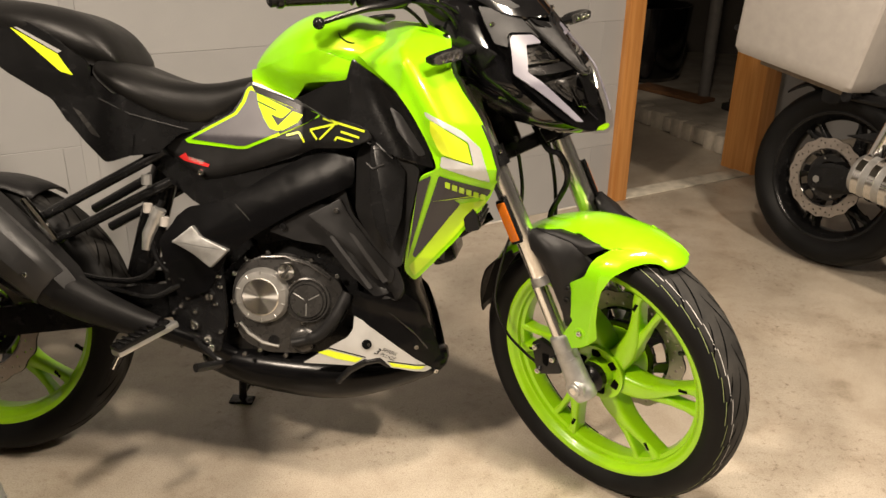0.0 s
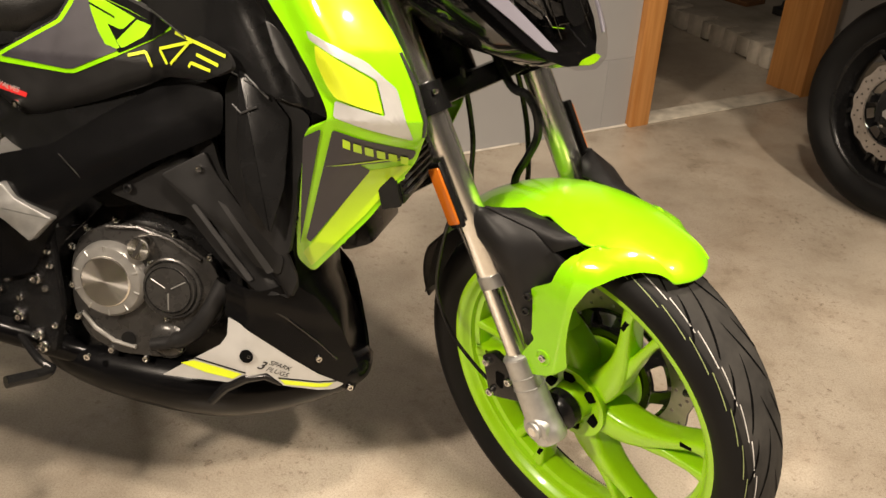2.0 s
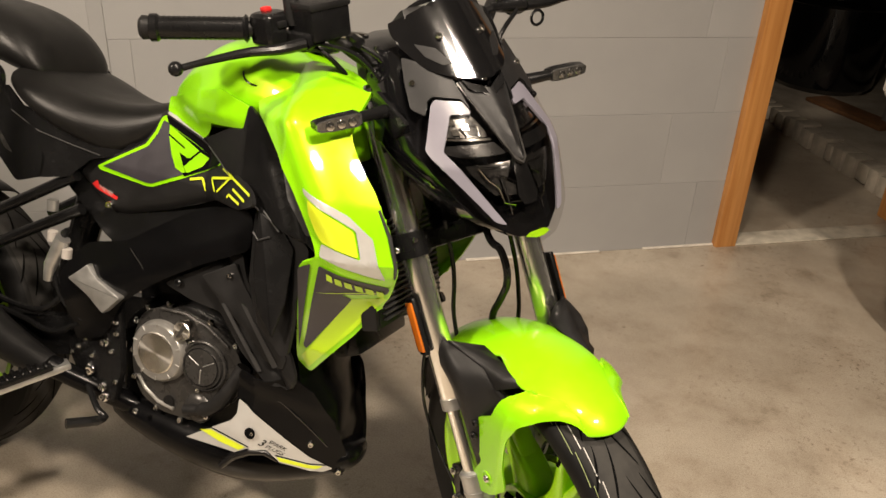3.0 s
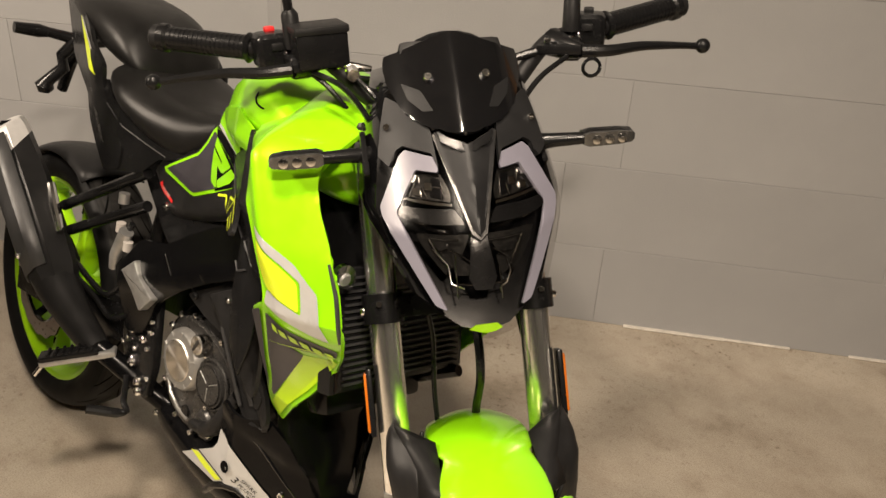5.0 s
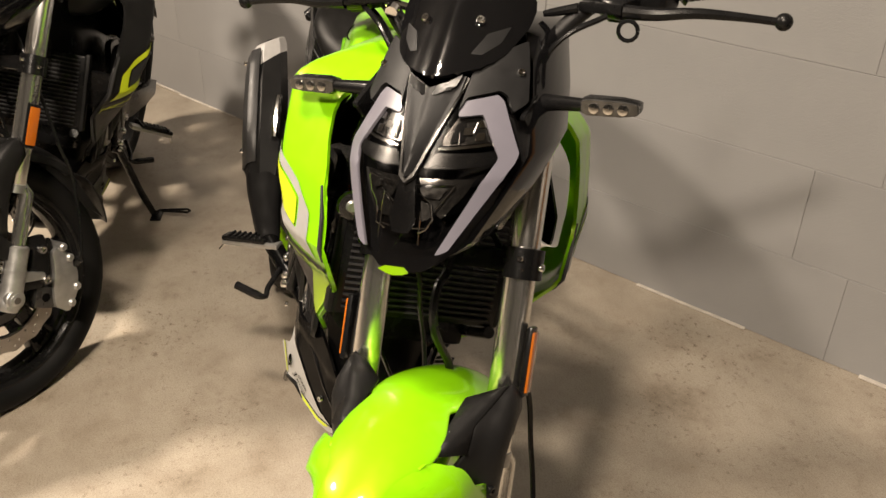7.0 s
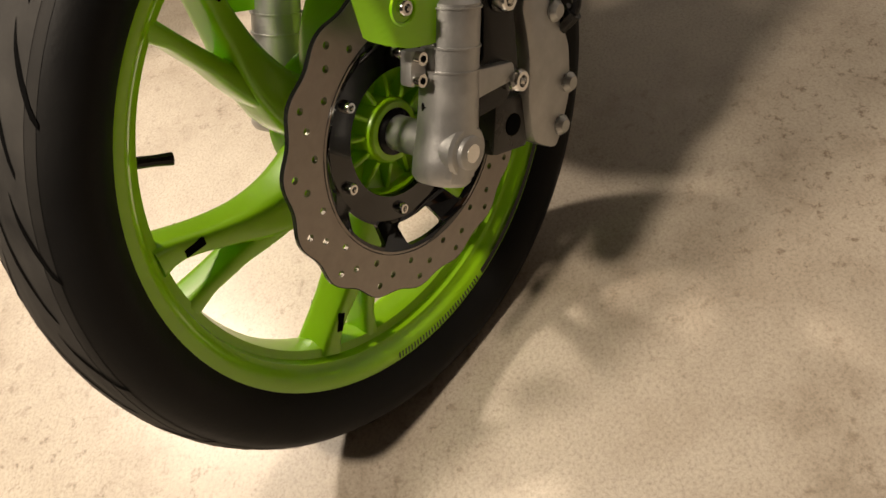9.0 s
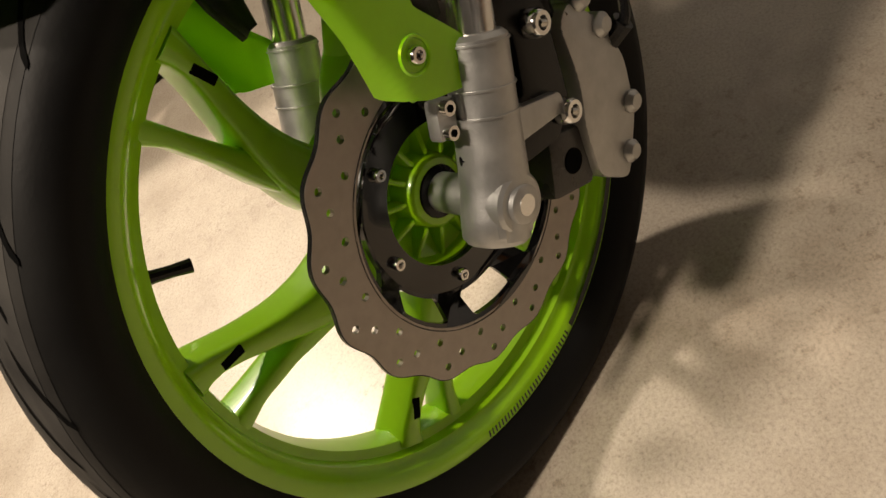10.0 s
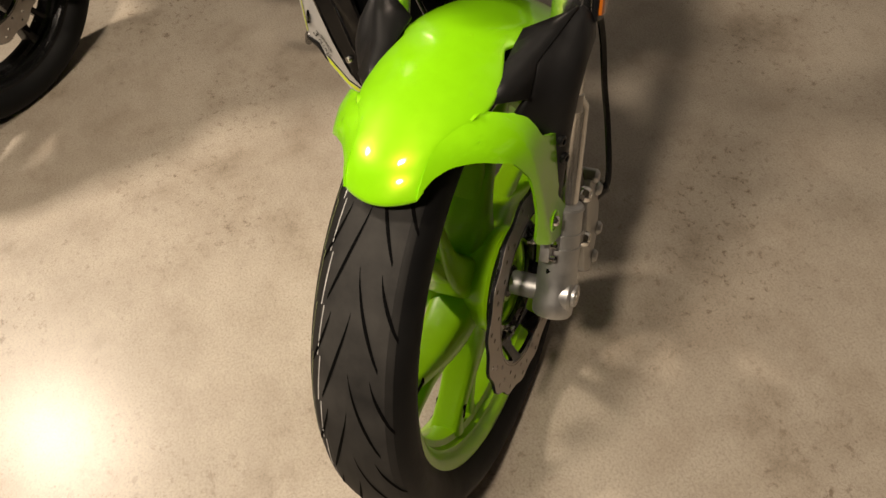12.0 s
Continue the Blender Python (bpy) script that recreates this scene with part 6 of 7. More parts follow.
        dec("silver_decal", [(0.807, 0.394), (0.824, 0.386), (0.935, 0.292), (0.958, 0.272), (0.945, 0.267), (0.880, 0.284), (0.862, 0.300), (0.832, 0.300), (0.812, 0.290), (0.703, 0.288), (0.752, 0.322), (0.795, 0.350), (0.805, 0.366)], SILVER if P["bright"] else DARKGREY, 0.006, 0.003, "silver panel", pan, pw)
        dec("lime_decal", [(0.733, 0.313), (0.755, 0.320), (0.826, 0.307), (0.812, 0.297), (0.772, 0.302)], YELLOW, 0.0068, 0.001, "", pan, pw)
        dec("lime_decal", [(0.876, 0.295), (0.945, 0.279), (0.938, 0.274), (0.882, 0.286)], YELLOW, 0.0068, 0.001, "", pan, pw)
        dec("dark_line", [(0.739, 0.3185), (0.756, 0.3255), (0.832, 0.3105), (0.832, 0.3080), (0.756, 0.3225), (0.740, 0.3160)], INK, 0.0066, 0.0005, "", pan, pw)
        dec("dark_line", [(0.874, 0.2990), (0.950, 0.2815), (0.949, 0.2795), (0.874, 0.2965)], INK, 0.0066, 0.0005, "", pan, pw)
        bp("pan_arch", tube([Vector(pw(u, v, 0.002)) for u, v in ((0.774, 0.250), (0.800, 0.280), (0.832, 0.300), (0.856, 0.302), (0.876, 0.286))], [0.006, 0.008, 0.008, 0.007, 0.004], 10), BLACK, pan)
        bp("pan_edge", tube([Vector(pw(u, v, 0.004)) for u, v in ((0.812, 0.444), (0.830, 0.425), (0.880, 0.395), (0.925, 0.352), (0.948, 0.318))], 0.0022, 8), GLOSS, pan)
        bp("pan_hole", tube([Vector(pw(0.834, 0.337, 0.0060)), Vector(pw(0.834, 0.337, 0.0078))], 0.010, 24), GROOVE, pan)
        bolt(pan, Vector(pw(0.838, 0.337, 0.006)), (0, sg, 0), BOLT, 0.6)
        bolt(pan, Vector(pw(0.926, 0.325, 0.003)), (0.5, sg, 0), BOLT, 1.0)
        bolt(pan, Vector(pw(0.964, 0.264, 0.003)), (0.6, sg, 0), BOLT, 1.0)
        if P["bright"]:
            lettering(pan, "3", 0.0200, lambda u, v: pw(u, v, 0.0078), (0.846, 0.3180), -27, sg)
            lettering(pan, "SPARK", 0.0105, lambda u, v: pw(u, v, 0.0078), (0.862, 0.3225), -27, sg)
            lettering(pan, "PLUGS", 0.0105, lambda u, v: pw(u, v, 0.0078), (0.858, 0.3125), -27, sg)
        # pegs
        pa, pb = Vector((0.432, sg * 0.128, 0.352)), Vector((0.360, sg * 0.240, 0.312))
        pm = Matrix.Translation((pa + pb) / 2) @ (pb - pa).to_track_quat("Y", "Z").to_matrix().to_4x4()
        half_l = (pb - pa).length / 2
        peg = bp("foot_peg", block((0.030, half_l * 2, 0.014), pm, 0.005), CAST, None, "alloy foot peg with black rubber")
        bp("peg_rubber", block((0.034, half_l * 1.55, 0.012), pm @ Matrix.Translation((0, half_l * 0.20, 0.010)), 0.004), BLACK, peg)
        for k in range(7):
            bp("rubber_rib", block((0.034, 0.006, 0.005), pm @ Matrix.Translation((0, half_l * (-0.42 + 0.19 * k), 0.0175)), 0.0015, segs=1), BLACK, peg)
        bp("peg_hanger", prism(round_outline([(0.305, 0.304), (0.318, 0.326), (0.352, 0.334), (0.384, 0.358), (0.398, 0.345), (0.372, 0.318), (0.345, 0.294)], 0.005), sg * 0.132, sg * 0.146, 0.003), SATIN if sg < 0 else BLACK, peg, "bare alloy hanger")
        bp("peg_feeler", tube([(0.364, sg * 0.236, 0.308), (0.356, sg * 0.246, 0.284)], 0.004, 8), CHROME, peg)
        bp("foot_lever", tube(curve_pts([(0.475, sg * 0.125, 0.318), (0.520, sg * 0.150, 0.295), (0.545, sg * 0.160, 0.285), (0.512, sg * 0.216, 0.288)], 4), [0.006] * 9 + [0.009] * 4, 10), BLACK, None, "black foot lever")
    bp("belly", loft([[(x, w * y, zb + (zt - zb) * z) for y, z in ((0, 0), (0.7, 0.05), (1, 0.5), (0.9, 1), (-0.9, 1), (-1, 0.5), (-0.7, 0.05))] for x, w, zb, zt in ((0.44, 0.06, 0.235, 0.30), (0.52, 0.088, 0.205, 0.30), (0.62, 0.100, 0.184, 0.30), (0.74, 0.108, 0.176, 0.30), (0.80, 0.104, 0.186, 0.30), (0.87, 0.096, 0.208, 0.30), (0.96, 0.060, 0.245, 0.31), (0.990, 0.035, 0.268, 0.31))]), INK, None, "black belly shell under the engine", subsurf=1)
    # exhaust header and radiator
    for y in (-0.035, 0.035):
        bp("exhaust_header", tube(curve_pts([(0.84, y, 0.56), (0.880, y, 0.53), (0.895, y, 0.45), (0.905, y, 0.36), (0.87, y, 0.30), (0.80, y, 0.27)], 6), 0.018, 16), BLACK, None, "black exhaust header pipe")
    rad = bp("radiator", block((0.026, 0.262, 0.175), Matrix.Translation((1.018, -0.012, 0.665)) @ Matrix.Rotation(radians(-14), 4, "Y"), 0.006), BLACK, None, "black finned radiator")
    for k in range(17):
        bp("fin", block((0.006, 0.236, 0.0028), Matrix.Translation((1.018, -0.012, 0.665)) @ Matrix.Rotation(radians(-14), 4, "Y") @ Matrix.Translation((0.015, 0, -0.075 + 0.0094 * k)), 0), DARKGREY, rad)
    for sg in (-1, 1):
        bp("radiator_tank", block((0.028, 0.012, 0.180), Matrix.Translation((1.014, -0.012 + sg * 0.132, 0.665)) @ Matrix.Rotation(radians(-14), 4, "Y"), 0.005), MATTE, rad)
    horn = bp("horn", tube([(1.000, -0.142, 0.742), (1.018, -0.142, 0.744), (1.024, -0.142, 0.745)], [0.012, 0.022, 0.020], 24), CHROME, None, "round chrome horn")
    bp("horn_core", tube([(1.0245, -0.142, 0.745), (1.027, -0.142, 0.745)], [0.010, 0.007], 18), CAST, horn)
    bp("lower_shroud", block((0.05, 0.20, 0.09), Matrix.Translation((0.965, 0, 0.545)) @ Matrix.Rotation(radians(-20), 4, "Y"), 0.012), BLACK, None, "black lower radiator shroud")
    bp("front_fairing", loft([[(x, y * w, z) for x, y in ((xf - 0.10, -1), (xf - 0.02, -1), (xf, -0.55), (xf, 0.55), (xf - 0.02, 1), (xf - 0.10, 1))] for z, w, xf in ((0.275, 0.035, 0.962), (0.33, 0.058, 0.955), (0.38, 0.080, 0.940), (0.43, 0.095, 0.918), (0.50, 0.110, 0.910), (0.60, 0.115, 0.925))]), INK, None, "deep black fairing below the radiator", sharp=30)
    bp("radiator_shroud", sheet(round_outline([(-0.150, 0.715), (0.165, 0.715), (0.172, 0.665), (0.030, 0.515), (-0.100, 0.505), (-0.150, 0.570)], 0.01), lambda u, v: (0.982 + 0.10 * (v - 0.6), u, v), 0.012, 0.05), BLACK, rad, "black radiator shroud")
    bp("side_stay", tube([(1.06, 0.11, 0.58), (0.98, 0.10, 0.53)], 0.010, 8), BLACK, rad)
    # spine and fillers behind the panels
    bp("frame_spine", loft([[(x, y * w, z0 + (z1 - z0) * z) for y, z in ((-1, 0), (1, 0), (1, 1), (-1, 1))] for x, w, z0, z1 in ((0.30, 0.070, 0.72, 0.80), (0.45, 0.075, 0.60, 0.76), (0.60, 0.085, 0.52, 0.80), (0.80, 0.090, 0.56, 0.84), (0.95, 0.070, 0.62, 0.86), (1.02, 0.045, 0.70, 0.86))]), BLACK, None, "black frame and airbox mass")
    # swingarm and rear
    for sg in (-1, 1):
        bp("swingarm", loft([[(x, sg * (y0 + dy), z + dz) for dy, dz in ((-0.014, -h), (0.014, -h), (0.014, h), (-0.014, h))] for x, y0, z, h in ((0.46, 0.085, 0.400, 0.035), (0.30, 0.100, 0.375, 0.040), (0.10, 0.108, 0.335, 0.032), (-0.06, 0.108, 0.307, 0.026))]), BLACK, None, "black swingarm", sharp=30)
    bp("rear_hugger", loft([[REAR + Vector(((0.322 - 0.02 * abs(u) ** 3) * math.cos(ph), 0.072 * u, (0.322 - 0.02 * abs(u) ** 3) * math.sin(ph))) for u in np.linspace(-1, 1, 9)] for ph in np.linspace(radians(66), radians(140), 14)], closed=False), MATTE, None, "black rear mudguard over the tyre", thick=0.004)
    bp("rear_shock", tube([(0.30, 0, 0.42), (0.36, 0, 0.66)], 0.03, 16), BLACK, None, "black rear shock")
    rc = bp("rear_caliper", block((0.075, 0.045, 0.05), Matrix.Translation((0.075, -0.085, 0.410)) @ Matrix.Rotation(radians(30), 4, "Y"), 0.010), BLACK, None, "black rear brake caliper")
    bp("chrome_lug", tube([(0.128, -0.152, 0.592), (0.160, -0.154, 0.556), (0.194, -0.152, 0.512)], [0.009, 0.011, 0.008], 10), CHROME, rc)
    # muffler
    p0, p1 = Vector((0.215, -0.160, 0.412)), Vector((-0.085, -0.174, 0.668))
    d = (p1 - p0).normalized()
    sd = d.cross(Vector((0, 1, 0))).normalized()
    FACETS = [(1.0, 0.15), (0.75, 0.62), (0.30, 0.95), (-0.30, 0.95), (-0.75, 0.62), (-1.0, 0.15), (-0.92, -0.50), (-0.45, -0.95), (0.45, -0.95), (0.92, -0.50)]

    def ring(t, a, b, lean=0.0, cant=0.0):
        q = p0.lerp(p1, t)
        return [q + Vector((0, 1, 0)) * (a * u) + sd * (b * v) + d * (lean * v + cant * u) for u, v in FACETS]

    mf = bp("muffler", loft([ring(-0.02, 0.041, 0.046), ring(0.04, 0.046, 0.053), ring(0.20, 0.049, 0.058), ring(0.58, 0.050, 0.060), ring(0.73, 0.047, 0.055, 0.006, 0.015), ring(0.81, 0.045, 0.051, 0.012, 0.042)]), MATTE, None, "matte black faceted muffler with bright slanted end cap", sharp=25)
    bp("muffler_cap", loft([ring(0.81, 0.0455, 0.0515, 0.012, 0.042), ring(0.90, 0.043, 0.049, 0.016, 0.034), ring(0.965, 0.037, 0.042, 0.018, 0.026), ring(0.98, 0.029, 0.034, 0.018, 0.020), ring(0.972, 0.024, 0.029, 0.018, 0.016)]), SATIN, mf, "bright slanted end cap", sharp=25)
    bp("cap_mouth", loft([ring(0.970, 0.025, 0.030, 0.018, 0.016), ring(0.966, 0.010, 0.012, 0.018, 0.008)]), GROOVE, mf)
    bp("muffler_neck", tube(curve_pts([(0.405, -0.148, 0.346), (0.360, -0.152, 0.356), (0.300, -0.156, 0.376), (0.250, -0.159, 0.396), (0.210, -0.160, 0.416)], 3), [0.022, 0.024, 0.027, 0.029, 0.031, 0.033, 0.035, 0.037, 0.039, 0.041, 0.042, 0.043, 0.043], 18), MATTE, mf)
    SHIELD = [(-0.30, 0.98), (-0.78, 0.66), (-1.04, 0.15), (-0.96, -0.50), (-0.60, -0.86)]
    rows = []
    for t, a, b in ((0.05, 0.048, 0.054), (0.26, 0.0515, 0.061), (0.50, 0.052, 0.064), (0.72, 0.050, 0.062), (0.84, 0.046, 0.052)):
        q = p0.lerp(p1, t)
        rows.append([q + Vector((0, 1, 0)) * (a * u) + sd * (b * v) for u, v in SHIELD])
    bp("heat_shield", loft(rows, closed=False), DARKGREY, mf, "dark grey heat shield", thick=0.004, sharp=25)
    for t in (0.16, 0.78):
        bolt(mf, p0.lerp(p1, t) + Vector((0, -0.054, 0)), (0, -1, 0), BIGBOLT, 0.7)
    bp("exhaust_pipe", tube(curve_pts([(0.80, -0.02, 0.262), (0.62, -0.03, 0.252), (0.53, -0.06, 0.272), (0.47, -0.105, 0.310), (0.400, -0.148, 0.348)], 6), 0.020, 16), INK, mf)
    # side stand on the left
    st = bp("side_stand", tube([(0.500, 0.110, 0.300), (0.470, 0.180, 0.150), (0.452, 0.228, P["stand_z"] + 0.012)], [0.012, 0.011, 0.010], 10), BLACK, None, "black side stand holding the leaning machine")
    bp("stand_foot", block((0.060, 0.034, 0.008), Matrix.Translation((0.448, 0.235, P["stand_z"] + 0.003)) @ Matrix.Rotation(radians(P["lean"]), 4, "X"), 0.003), BLACK, st)
    bp("stand_tang", tube([(0.452, 0.225, P["stand_z"] + 0.014), (0.46, 0.245, P["stand_z"] + 0.035), (0.47, 0.33, P["stand_z"] + 0.060), (0.48, 0.34, P["stand_z"] + 0.062), (0.49, 0.335, P["stand_z"] + 0.060), (0.47, 0.25, P["stand_z"] + 0.038)], 0.004, 8), BLACK, st)
    # rear brake hoses and wiring near the pivot
    for c in ([(0.42, -0.115, 0.50), (0.36, -0.12, 0.44), (0.28, -0.115, 0.43), (0.18, -0.11, 0.44), (0.09, -0.10, 0.42)], [(0.44, -0.118, 0.43), (0.38, -0.122, 0.40), (0.30, -0.118, 0.41), (0.20, -0.12, 0.42)], [(0.40, -0.112, 0.60), (0.375, -0.118, 0.54), (0.40, -0.118, 0.47), (0.45, -0.118, 0.44)]):
        bp("rear_hose", tube(curve_pts(c, 5), 0.006, 8), BLACK, None, "black rear brake hose")
    cyl = bp("master_cylinder", tube([(0.40, -0.122, 0.585), (0.375, -0.124, 0.53), (0.37, -0.124, 0.50)], [0.014, 0.012, 0.008], 12), CAST, None, "rear master cylinder with pale cup")
    bp("fluid_cup", tube([(0.372, -0.120, 0.632), (0.372, -0.120, 0.652)], 0.010, 16), CAST, cyl)
    for x, z in ((0.373, 0.586), (0.408, 0.560)):
        bp("fluid_cup", tube([(x, -0.120, z - 0.010), (x + 0.002, -0.121, z + 0.008)], 0.009, 14), OFFWHITE, cyl)
    return root


GREEN_SET = dict(body=GREEN, body2=RIMGREEN, rim=RIMGREEN, body_word="bright green pearl", bright=True, accent=LIME, beam=INK, wing_out=0.0058, cover_out=0.0046, stand_z=0.060, lean=14.5)
DARK_SET = dict(body=MATTE, body2=BLACK, rim=BLACK, body_word="matte black", bright=False, accent=YELLOW, beam=INK, wing_out=0.0058, cover_out=0.0046, stand_z=0.053, lean=13.0)


def parked(x, y, heading, lean):
    return Matrix.Translation((x, y, 0)) @ pose(0, 0, 0, 0, 0, heading) @ pose(0, 0, 0, -lean, 0, 0)


motorcycle("motorcycle", "bright green and black naked motorcycle leaning on its stand, bars turned", parked(-0.82, 1.9657, -2.5, 14.5), -41.5, GREEN_SET, "parked motorcycles")
motorcycle("motorcycle", "matte black naked motorcycle with yellow accents parked alongside", parked(-1.825, 1.433, -9.8, 13.0), -41, DARK_SET, "parked motorcycles")


# ---------------------------------------------------------------- third machine by the doorway, seen from behind
def roadster(M):
    root = empty("motorcycle", M, "dark motorcycle with a pale top case seen from behind", "motorcycle", "parked motorcycles")
    I = Matrix.Identity(4)
    wheel(root, "rear_tyre", (0, 0, 0.31), 0.31, 0.075, 0.222, 0.055, BLACK, I, 20, disc_side=-1)
    for sg in (-1, 1):
        part("swingarm", loft([[(x, sg * (0.11 + dy), z + dz) for dy, dz in ((-0.016, -h), (0.016, -h), (0.016, h), (-0.016, h))] for x, z, h in ((0.52, 0.40, 0.04), (0.25, 0.36, 0.04), (-0.03, 0.31, 0.032))]), BLACK, root, "black swingarm", sharp=30)
    part("hub_plate", prism(round_outline([(-0.05, 0.34), (0.02, 0.37), (0.16, 0.36), (0.16, 0.30), (0.02, 0.26), (-0.05, 0.28)], 0.02), -0.105, -0.095), BLACK, root, "black brake bracket")
    ax = part("axle_nut", tube([(0, -0.125, 0.31), (0, -0.135, 0.31)], 0.013, 6), CHROME, root)
    mf = part("muffler", tube([(0.175, -0.205, 0.385), (0.185, -0.205, 0.384), (0.50, -0.19, 0.350), (0.60, -0.18, 0.335)], [0.058, 0.066, 0.066, 0.04], 28), CAST, root, "bare metal muffler with bright bands")
    for t in (0.19, 0.235, 0.28, 0.40):
        part("muffler_band", tube([(t, -0.2050 + 0.048 * (t - 0.18), 0.384 - 0.108 * (t - 0.18)), (t + 0.022, -0.204 + 0.048 * (t - 0.18), 0.382 - 0.108 * (t - 0.18))], 0.0685, 28), CHROME, mf)
    part("muffler_mouth", tube([(0.1745, -0.205, 0.385), (0.1735, -0.205, 0.385)], 0.030, 20), GROOVE, mf)
    part("chain_guard", prism(round_outline([(0.05, 0.47), (0.20, 0.52), (0.45, 0.52), (0.45, 0.47), (0.20, 0.46)], 0.015), -0.12, -0.105), BLACK, root)
    part("shock_spring", tube([(0.16, -0.145, 0.36), (0.24, -0.150, 0.66)], 0.026, 16), CHROME, root, "chrome shock spring")
    part("rear_mudguard", loft([[Vector((0.345 * math.cos(ph), 0.085 * u, 0.31 + (0.345 - 0.03 * abs(u) ** 3) * math.sin(ph))) for u in np.linspace(-1, 1, 9)] for ph in np.linspace(radians(35), radians(128), 14)], closed=False), MATTE, root, "black rear mudguard", thick=0.005)
    part("tail", loft([[(x, w * y, z0 + (z1 - z0) * z) for y, z in ((-0.7, 0), (0.7, 0), (1, 0.5), (0.7, 1), (-0.7, 1), (-1, 0.5))] for x, w, z0, z1 in ((-0.16, 0.06, 0.575, 0.61), (0.0, 0.10, 0.56, 0.60), (0.3, 0.13, 0.55, 0.66), (0.55, 0.13, 0.53, 0.72))]), BLACK, root, "black tail section", subsurf=1)
    part("seat", loft([[(x, w * y, z0 + (z1 - z0) * z) for y, z in ((-0.8, 0), (0.8, 0), (1, 0.5), (0.7, 1), (-0.7, 1), (-1, 0.5))] for x, w, z0, z1 in ((0.16, 0.11, 0.68, 0.74), (0.4, 0.14, 0.69, 0.76), (0.7, 0.11, 0.70, 0.78))]), SEAT, root, "black seat", subsurf=1)
    part("fuel_tank", loft([[(x, w * y, z0 + (z1 - z0) * z) for y, z in ((-0.8, 0), (0.8, 0), (1, 0.5), (0.6, 1), (-0.6, 1), (-1, 0.5))] for x, w, z0, z1 in ((0.68, 0.10, 0.70, 0.80), (0.80, 0.15, 0.68, 0.92), (1.0, 0.15, 0.70, 0.94), (1.15, 0.07, 0.74, 0.86))]), BLACK, root, "black fuel tank", subsurf=2)
    part("engine", block((0.42, 0.26, 0.34), Matrix.Translation((0.72, 0, 0.42)), 0.03), DARKCAST, root, "dark cast engine")
    wheel(root, "front_tyre", (1.40, 0, 0.30), 0.30, 0.06, 0.222, 0.045, BLACK, I, 10, disc_side=-1)
    for sg in (-1, 1):
        part("fork_tube", tube([(1.40, sg * 0.10, 0.30), (1.13, sg * 0.10, 0.92)], 0.02, 14), CAST, root)
    part("handlebar", tube(curve_pts([(1.02, -0.36, 1.03), (1.08, -0.2, 1.03), (1.12, 0, 0.96), (1.08, 0.2, 1.03), (1.02, 0.36, 1.03)], 5), 0.012, 10), BLACK, root)
    ph = part("rear_bracket", prism(round_outline([(-0.075, 0.635), (0.010, 0.630), (0.020, 0.575), (-0.030, 0.552), (-0.068, 0.560)], 0.008), -0.112, -0.088), BLACK, root, "black bracket under the case")
    bolt(ph, (-0.055, -0.112, 0.620), (0, -1, 0), BOLT, 1.2)
    part("indicator_stalk", tube([(0.05, -0.10, 0.60), (0.06, -0.16, 0.60), (0.06, -0.19, 0.60)], [0.010, 0.009, 0.018], 12), BLACK, ph)
    part("side_stand", tube([(0.55, 0.11, 0.30), (0.50, 0.24, 0.05)], 0.011, 10), BLACK, root)
    return root


B_AT = Matrix.Translation((1.412, 3.240, 0)) @ pose(0, 0, 0, 0, 0, -53) @ pose(0, 0, 0, -5.7, 0, 0)
roadster(B_AT)


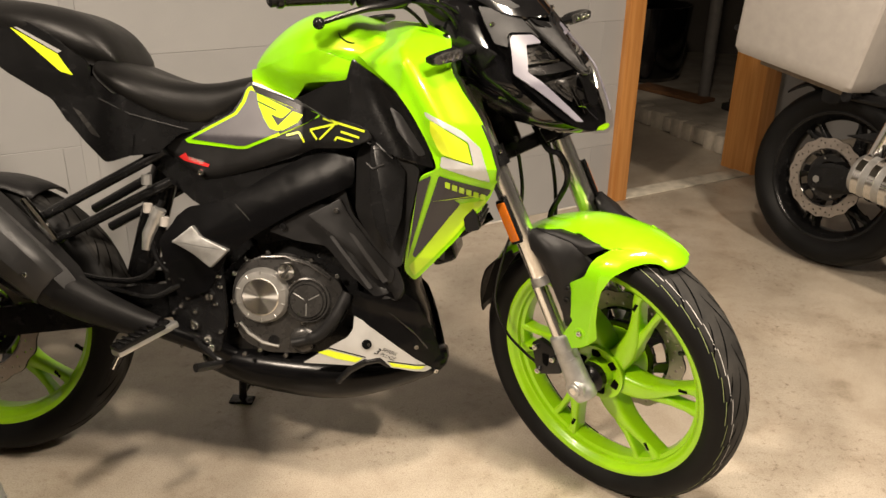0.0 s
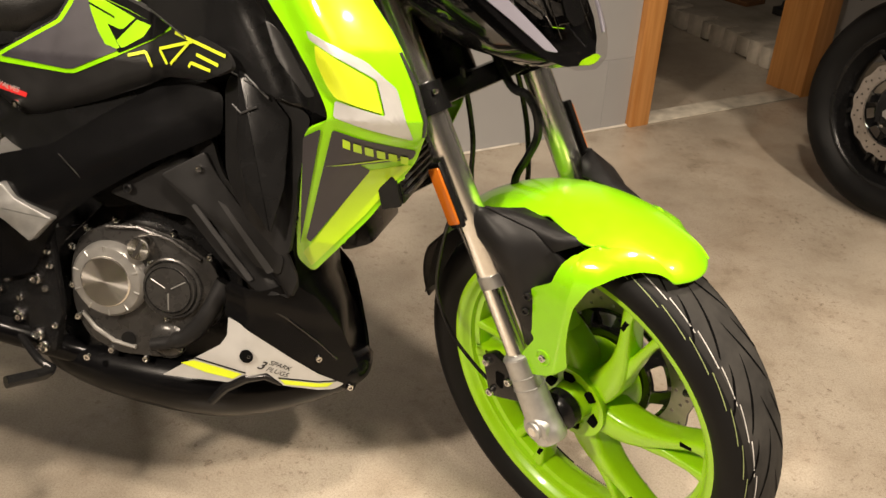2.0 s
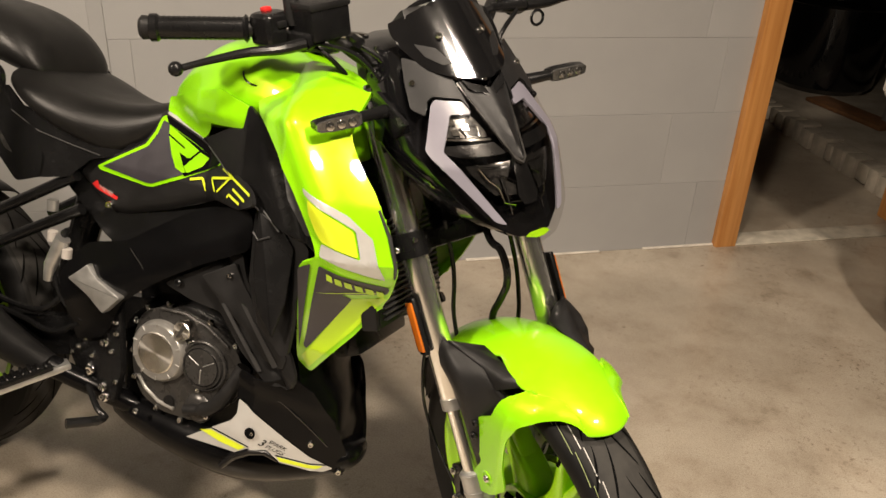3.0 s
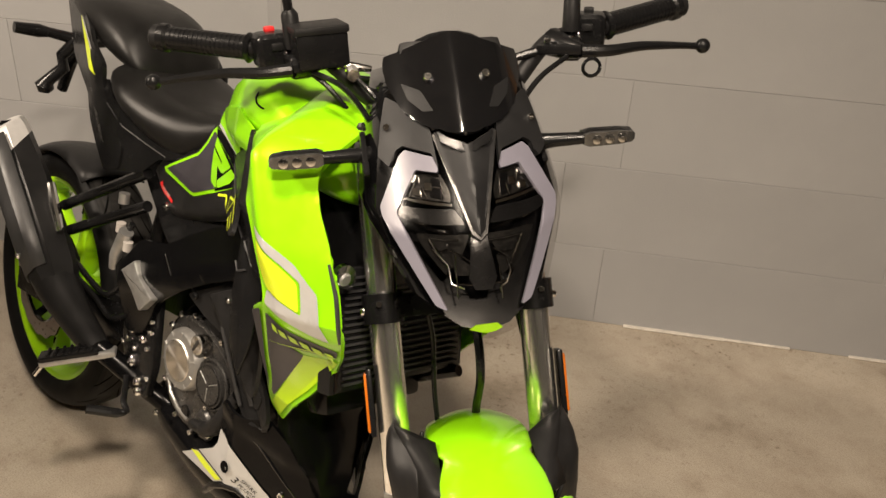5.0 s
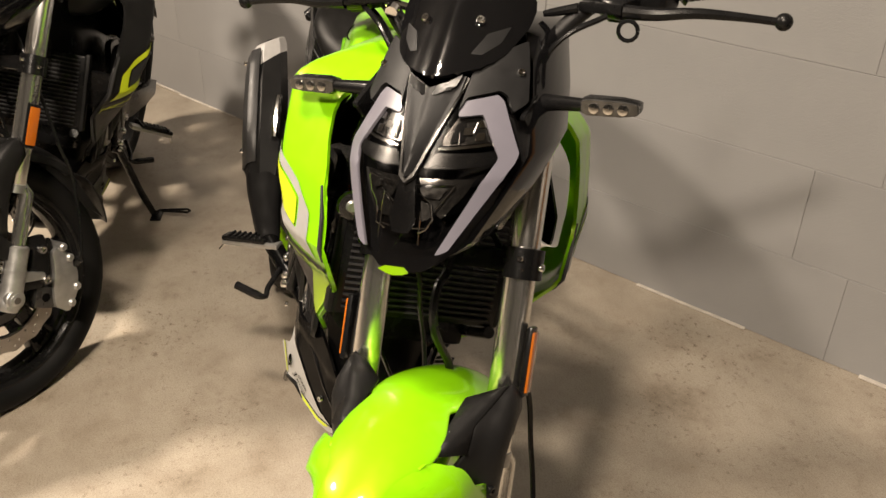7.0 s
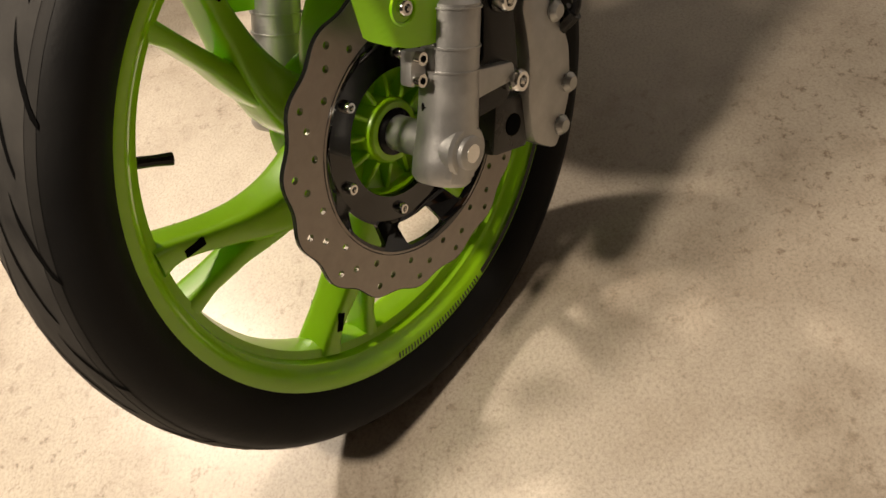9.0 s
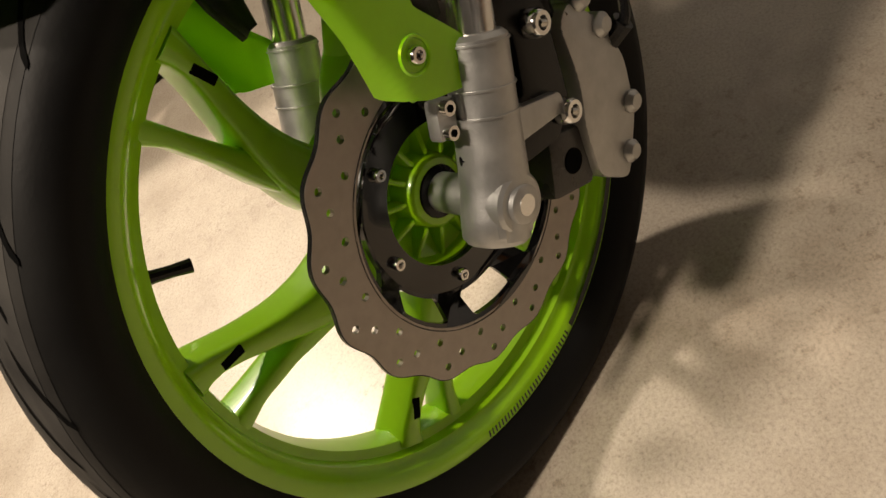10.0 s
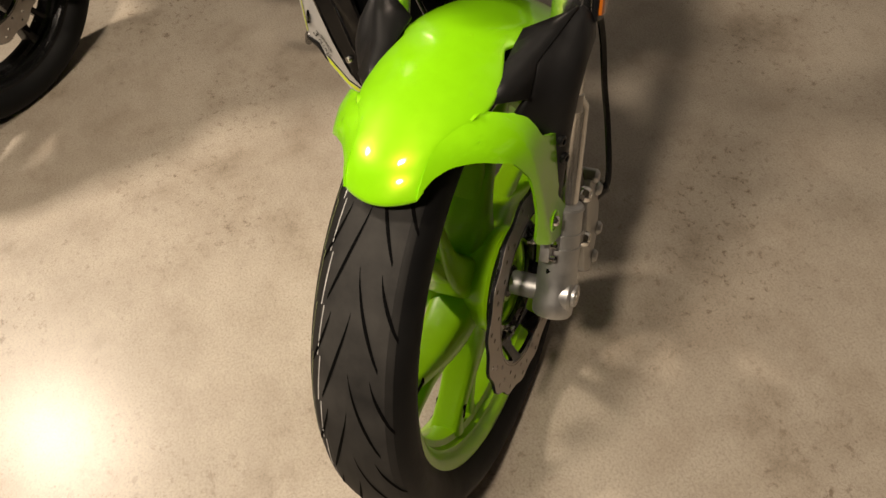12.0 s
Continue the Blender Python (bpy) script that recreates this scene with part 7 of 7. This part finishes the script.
def top_case(M):
    root = empty("top_case", M, "pale grey plastic top case on the tail of the dark machine", "top case")
    rows = []
    for z, wx0, wx1, wy in ((0.0, -0.225, 0.222, 0.205), (0.016, -0.235, 0.232, 0.216), (0.045, -0.238, 0.236, 0.220), (0.36, -0.262, 0.252, 0.245), (0.40, -0.25, 0.24, 0.232)):
        rows.append([(x, y, z) for x, y in round_outline([(wx0, -wy), (wx1, -wy), (wx1, wy), (wx0, wy)], 0.022)])
    part("shell", loft(rows), OFFWHITE, root, sharp=28)
    part("seam", loft([[(x, y, z) for x, y in round_outline([(-0.262, -0.246), (0.252, -0.246), (0.252, 0.246), (-0.262, 0.246)], 0.022)] for z in (0.31, 0.318)]), DARKGREY, root)
    part("base_plate", block((0.34, 0.26, 0.03), Matrix.Translation((0.0, 0, -0.015)), 0.008), simple("brown_base", (0.20, 0.16, 0.12), 0.6), root)
    part("hinge", tube([(-0.250, -0.19, 0.075), (-0.250, -0.21, 0.075)], 0.010, 8), BLACK, root)
    return root


top_case(B_AT @ Matrix.Translation((-0.149, 0.0, 0.643)) @ pose(0, 0, 0, 0, 7.9, 0))

# ---------------------------------------------------------------- blocks of the grey wall
def wall_blocks():
    shapes = {}

    def shape(w, h):
        key = (round(w, 3), round(h, 3))
        if key not in shapes:
            bm = block((w - 0.001, 0.012, h - 0.001), None, 0.0009, segs=1)
            for f_ in bm.faces:
                f_.smooth = False
            me = bpy.data.meshes.new("block")
            bm.to_mesh(me)
            bm.free()
            me.materials.append(WALL)
            shapes[key] = me
        return shapes[key]

    for wall, x0, x1 in ((wall_north, -4.0, DOOR_A - 0.08), (wall_far, DOOR_B + 0.10, 7.6)):
        for row in range(10):
            start = (2.277, 2.137, 2.286, 1.31, 1.95, 2.2, 1.6, 2.05, 1.5, 1.9)[row] - 0.897 * 8
            cuts = [x0] + [start + 0.897 * k for k in range(24) if x0 + 0.03 < start + 0.897 * k < x1 - 0.03] + [x1]
            for a, b in zip(cuts, cuts[1:]):
                ob = new("block", shape(b - a, COURSE))
                ob.parent = wall
                ob.location = ((a + b) / 2, 0.006 - 0.0005 * ((row * 7 + int(a * 10)) % 3), COURSE * (row + 0.5))


wall_blocks()
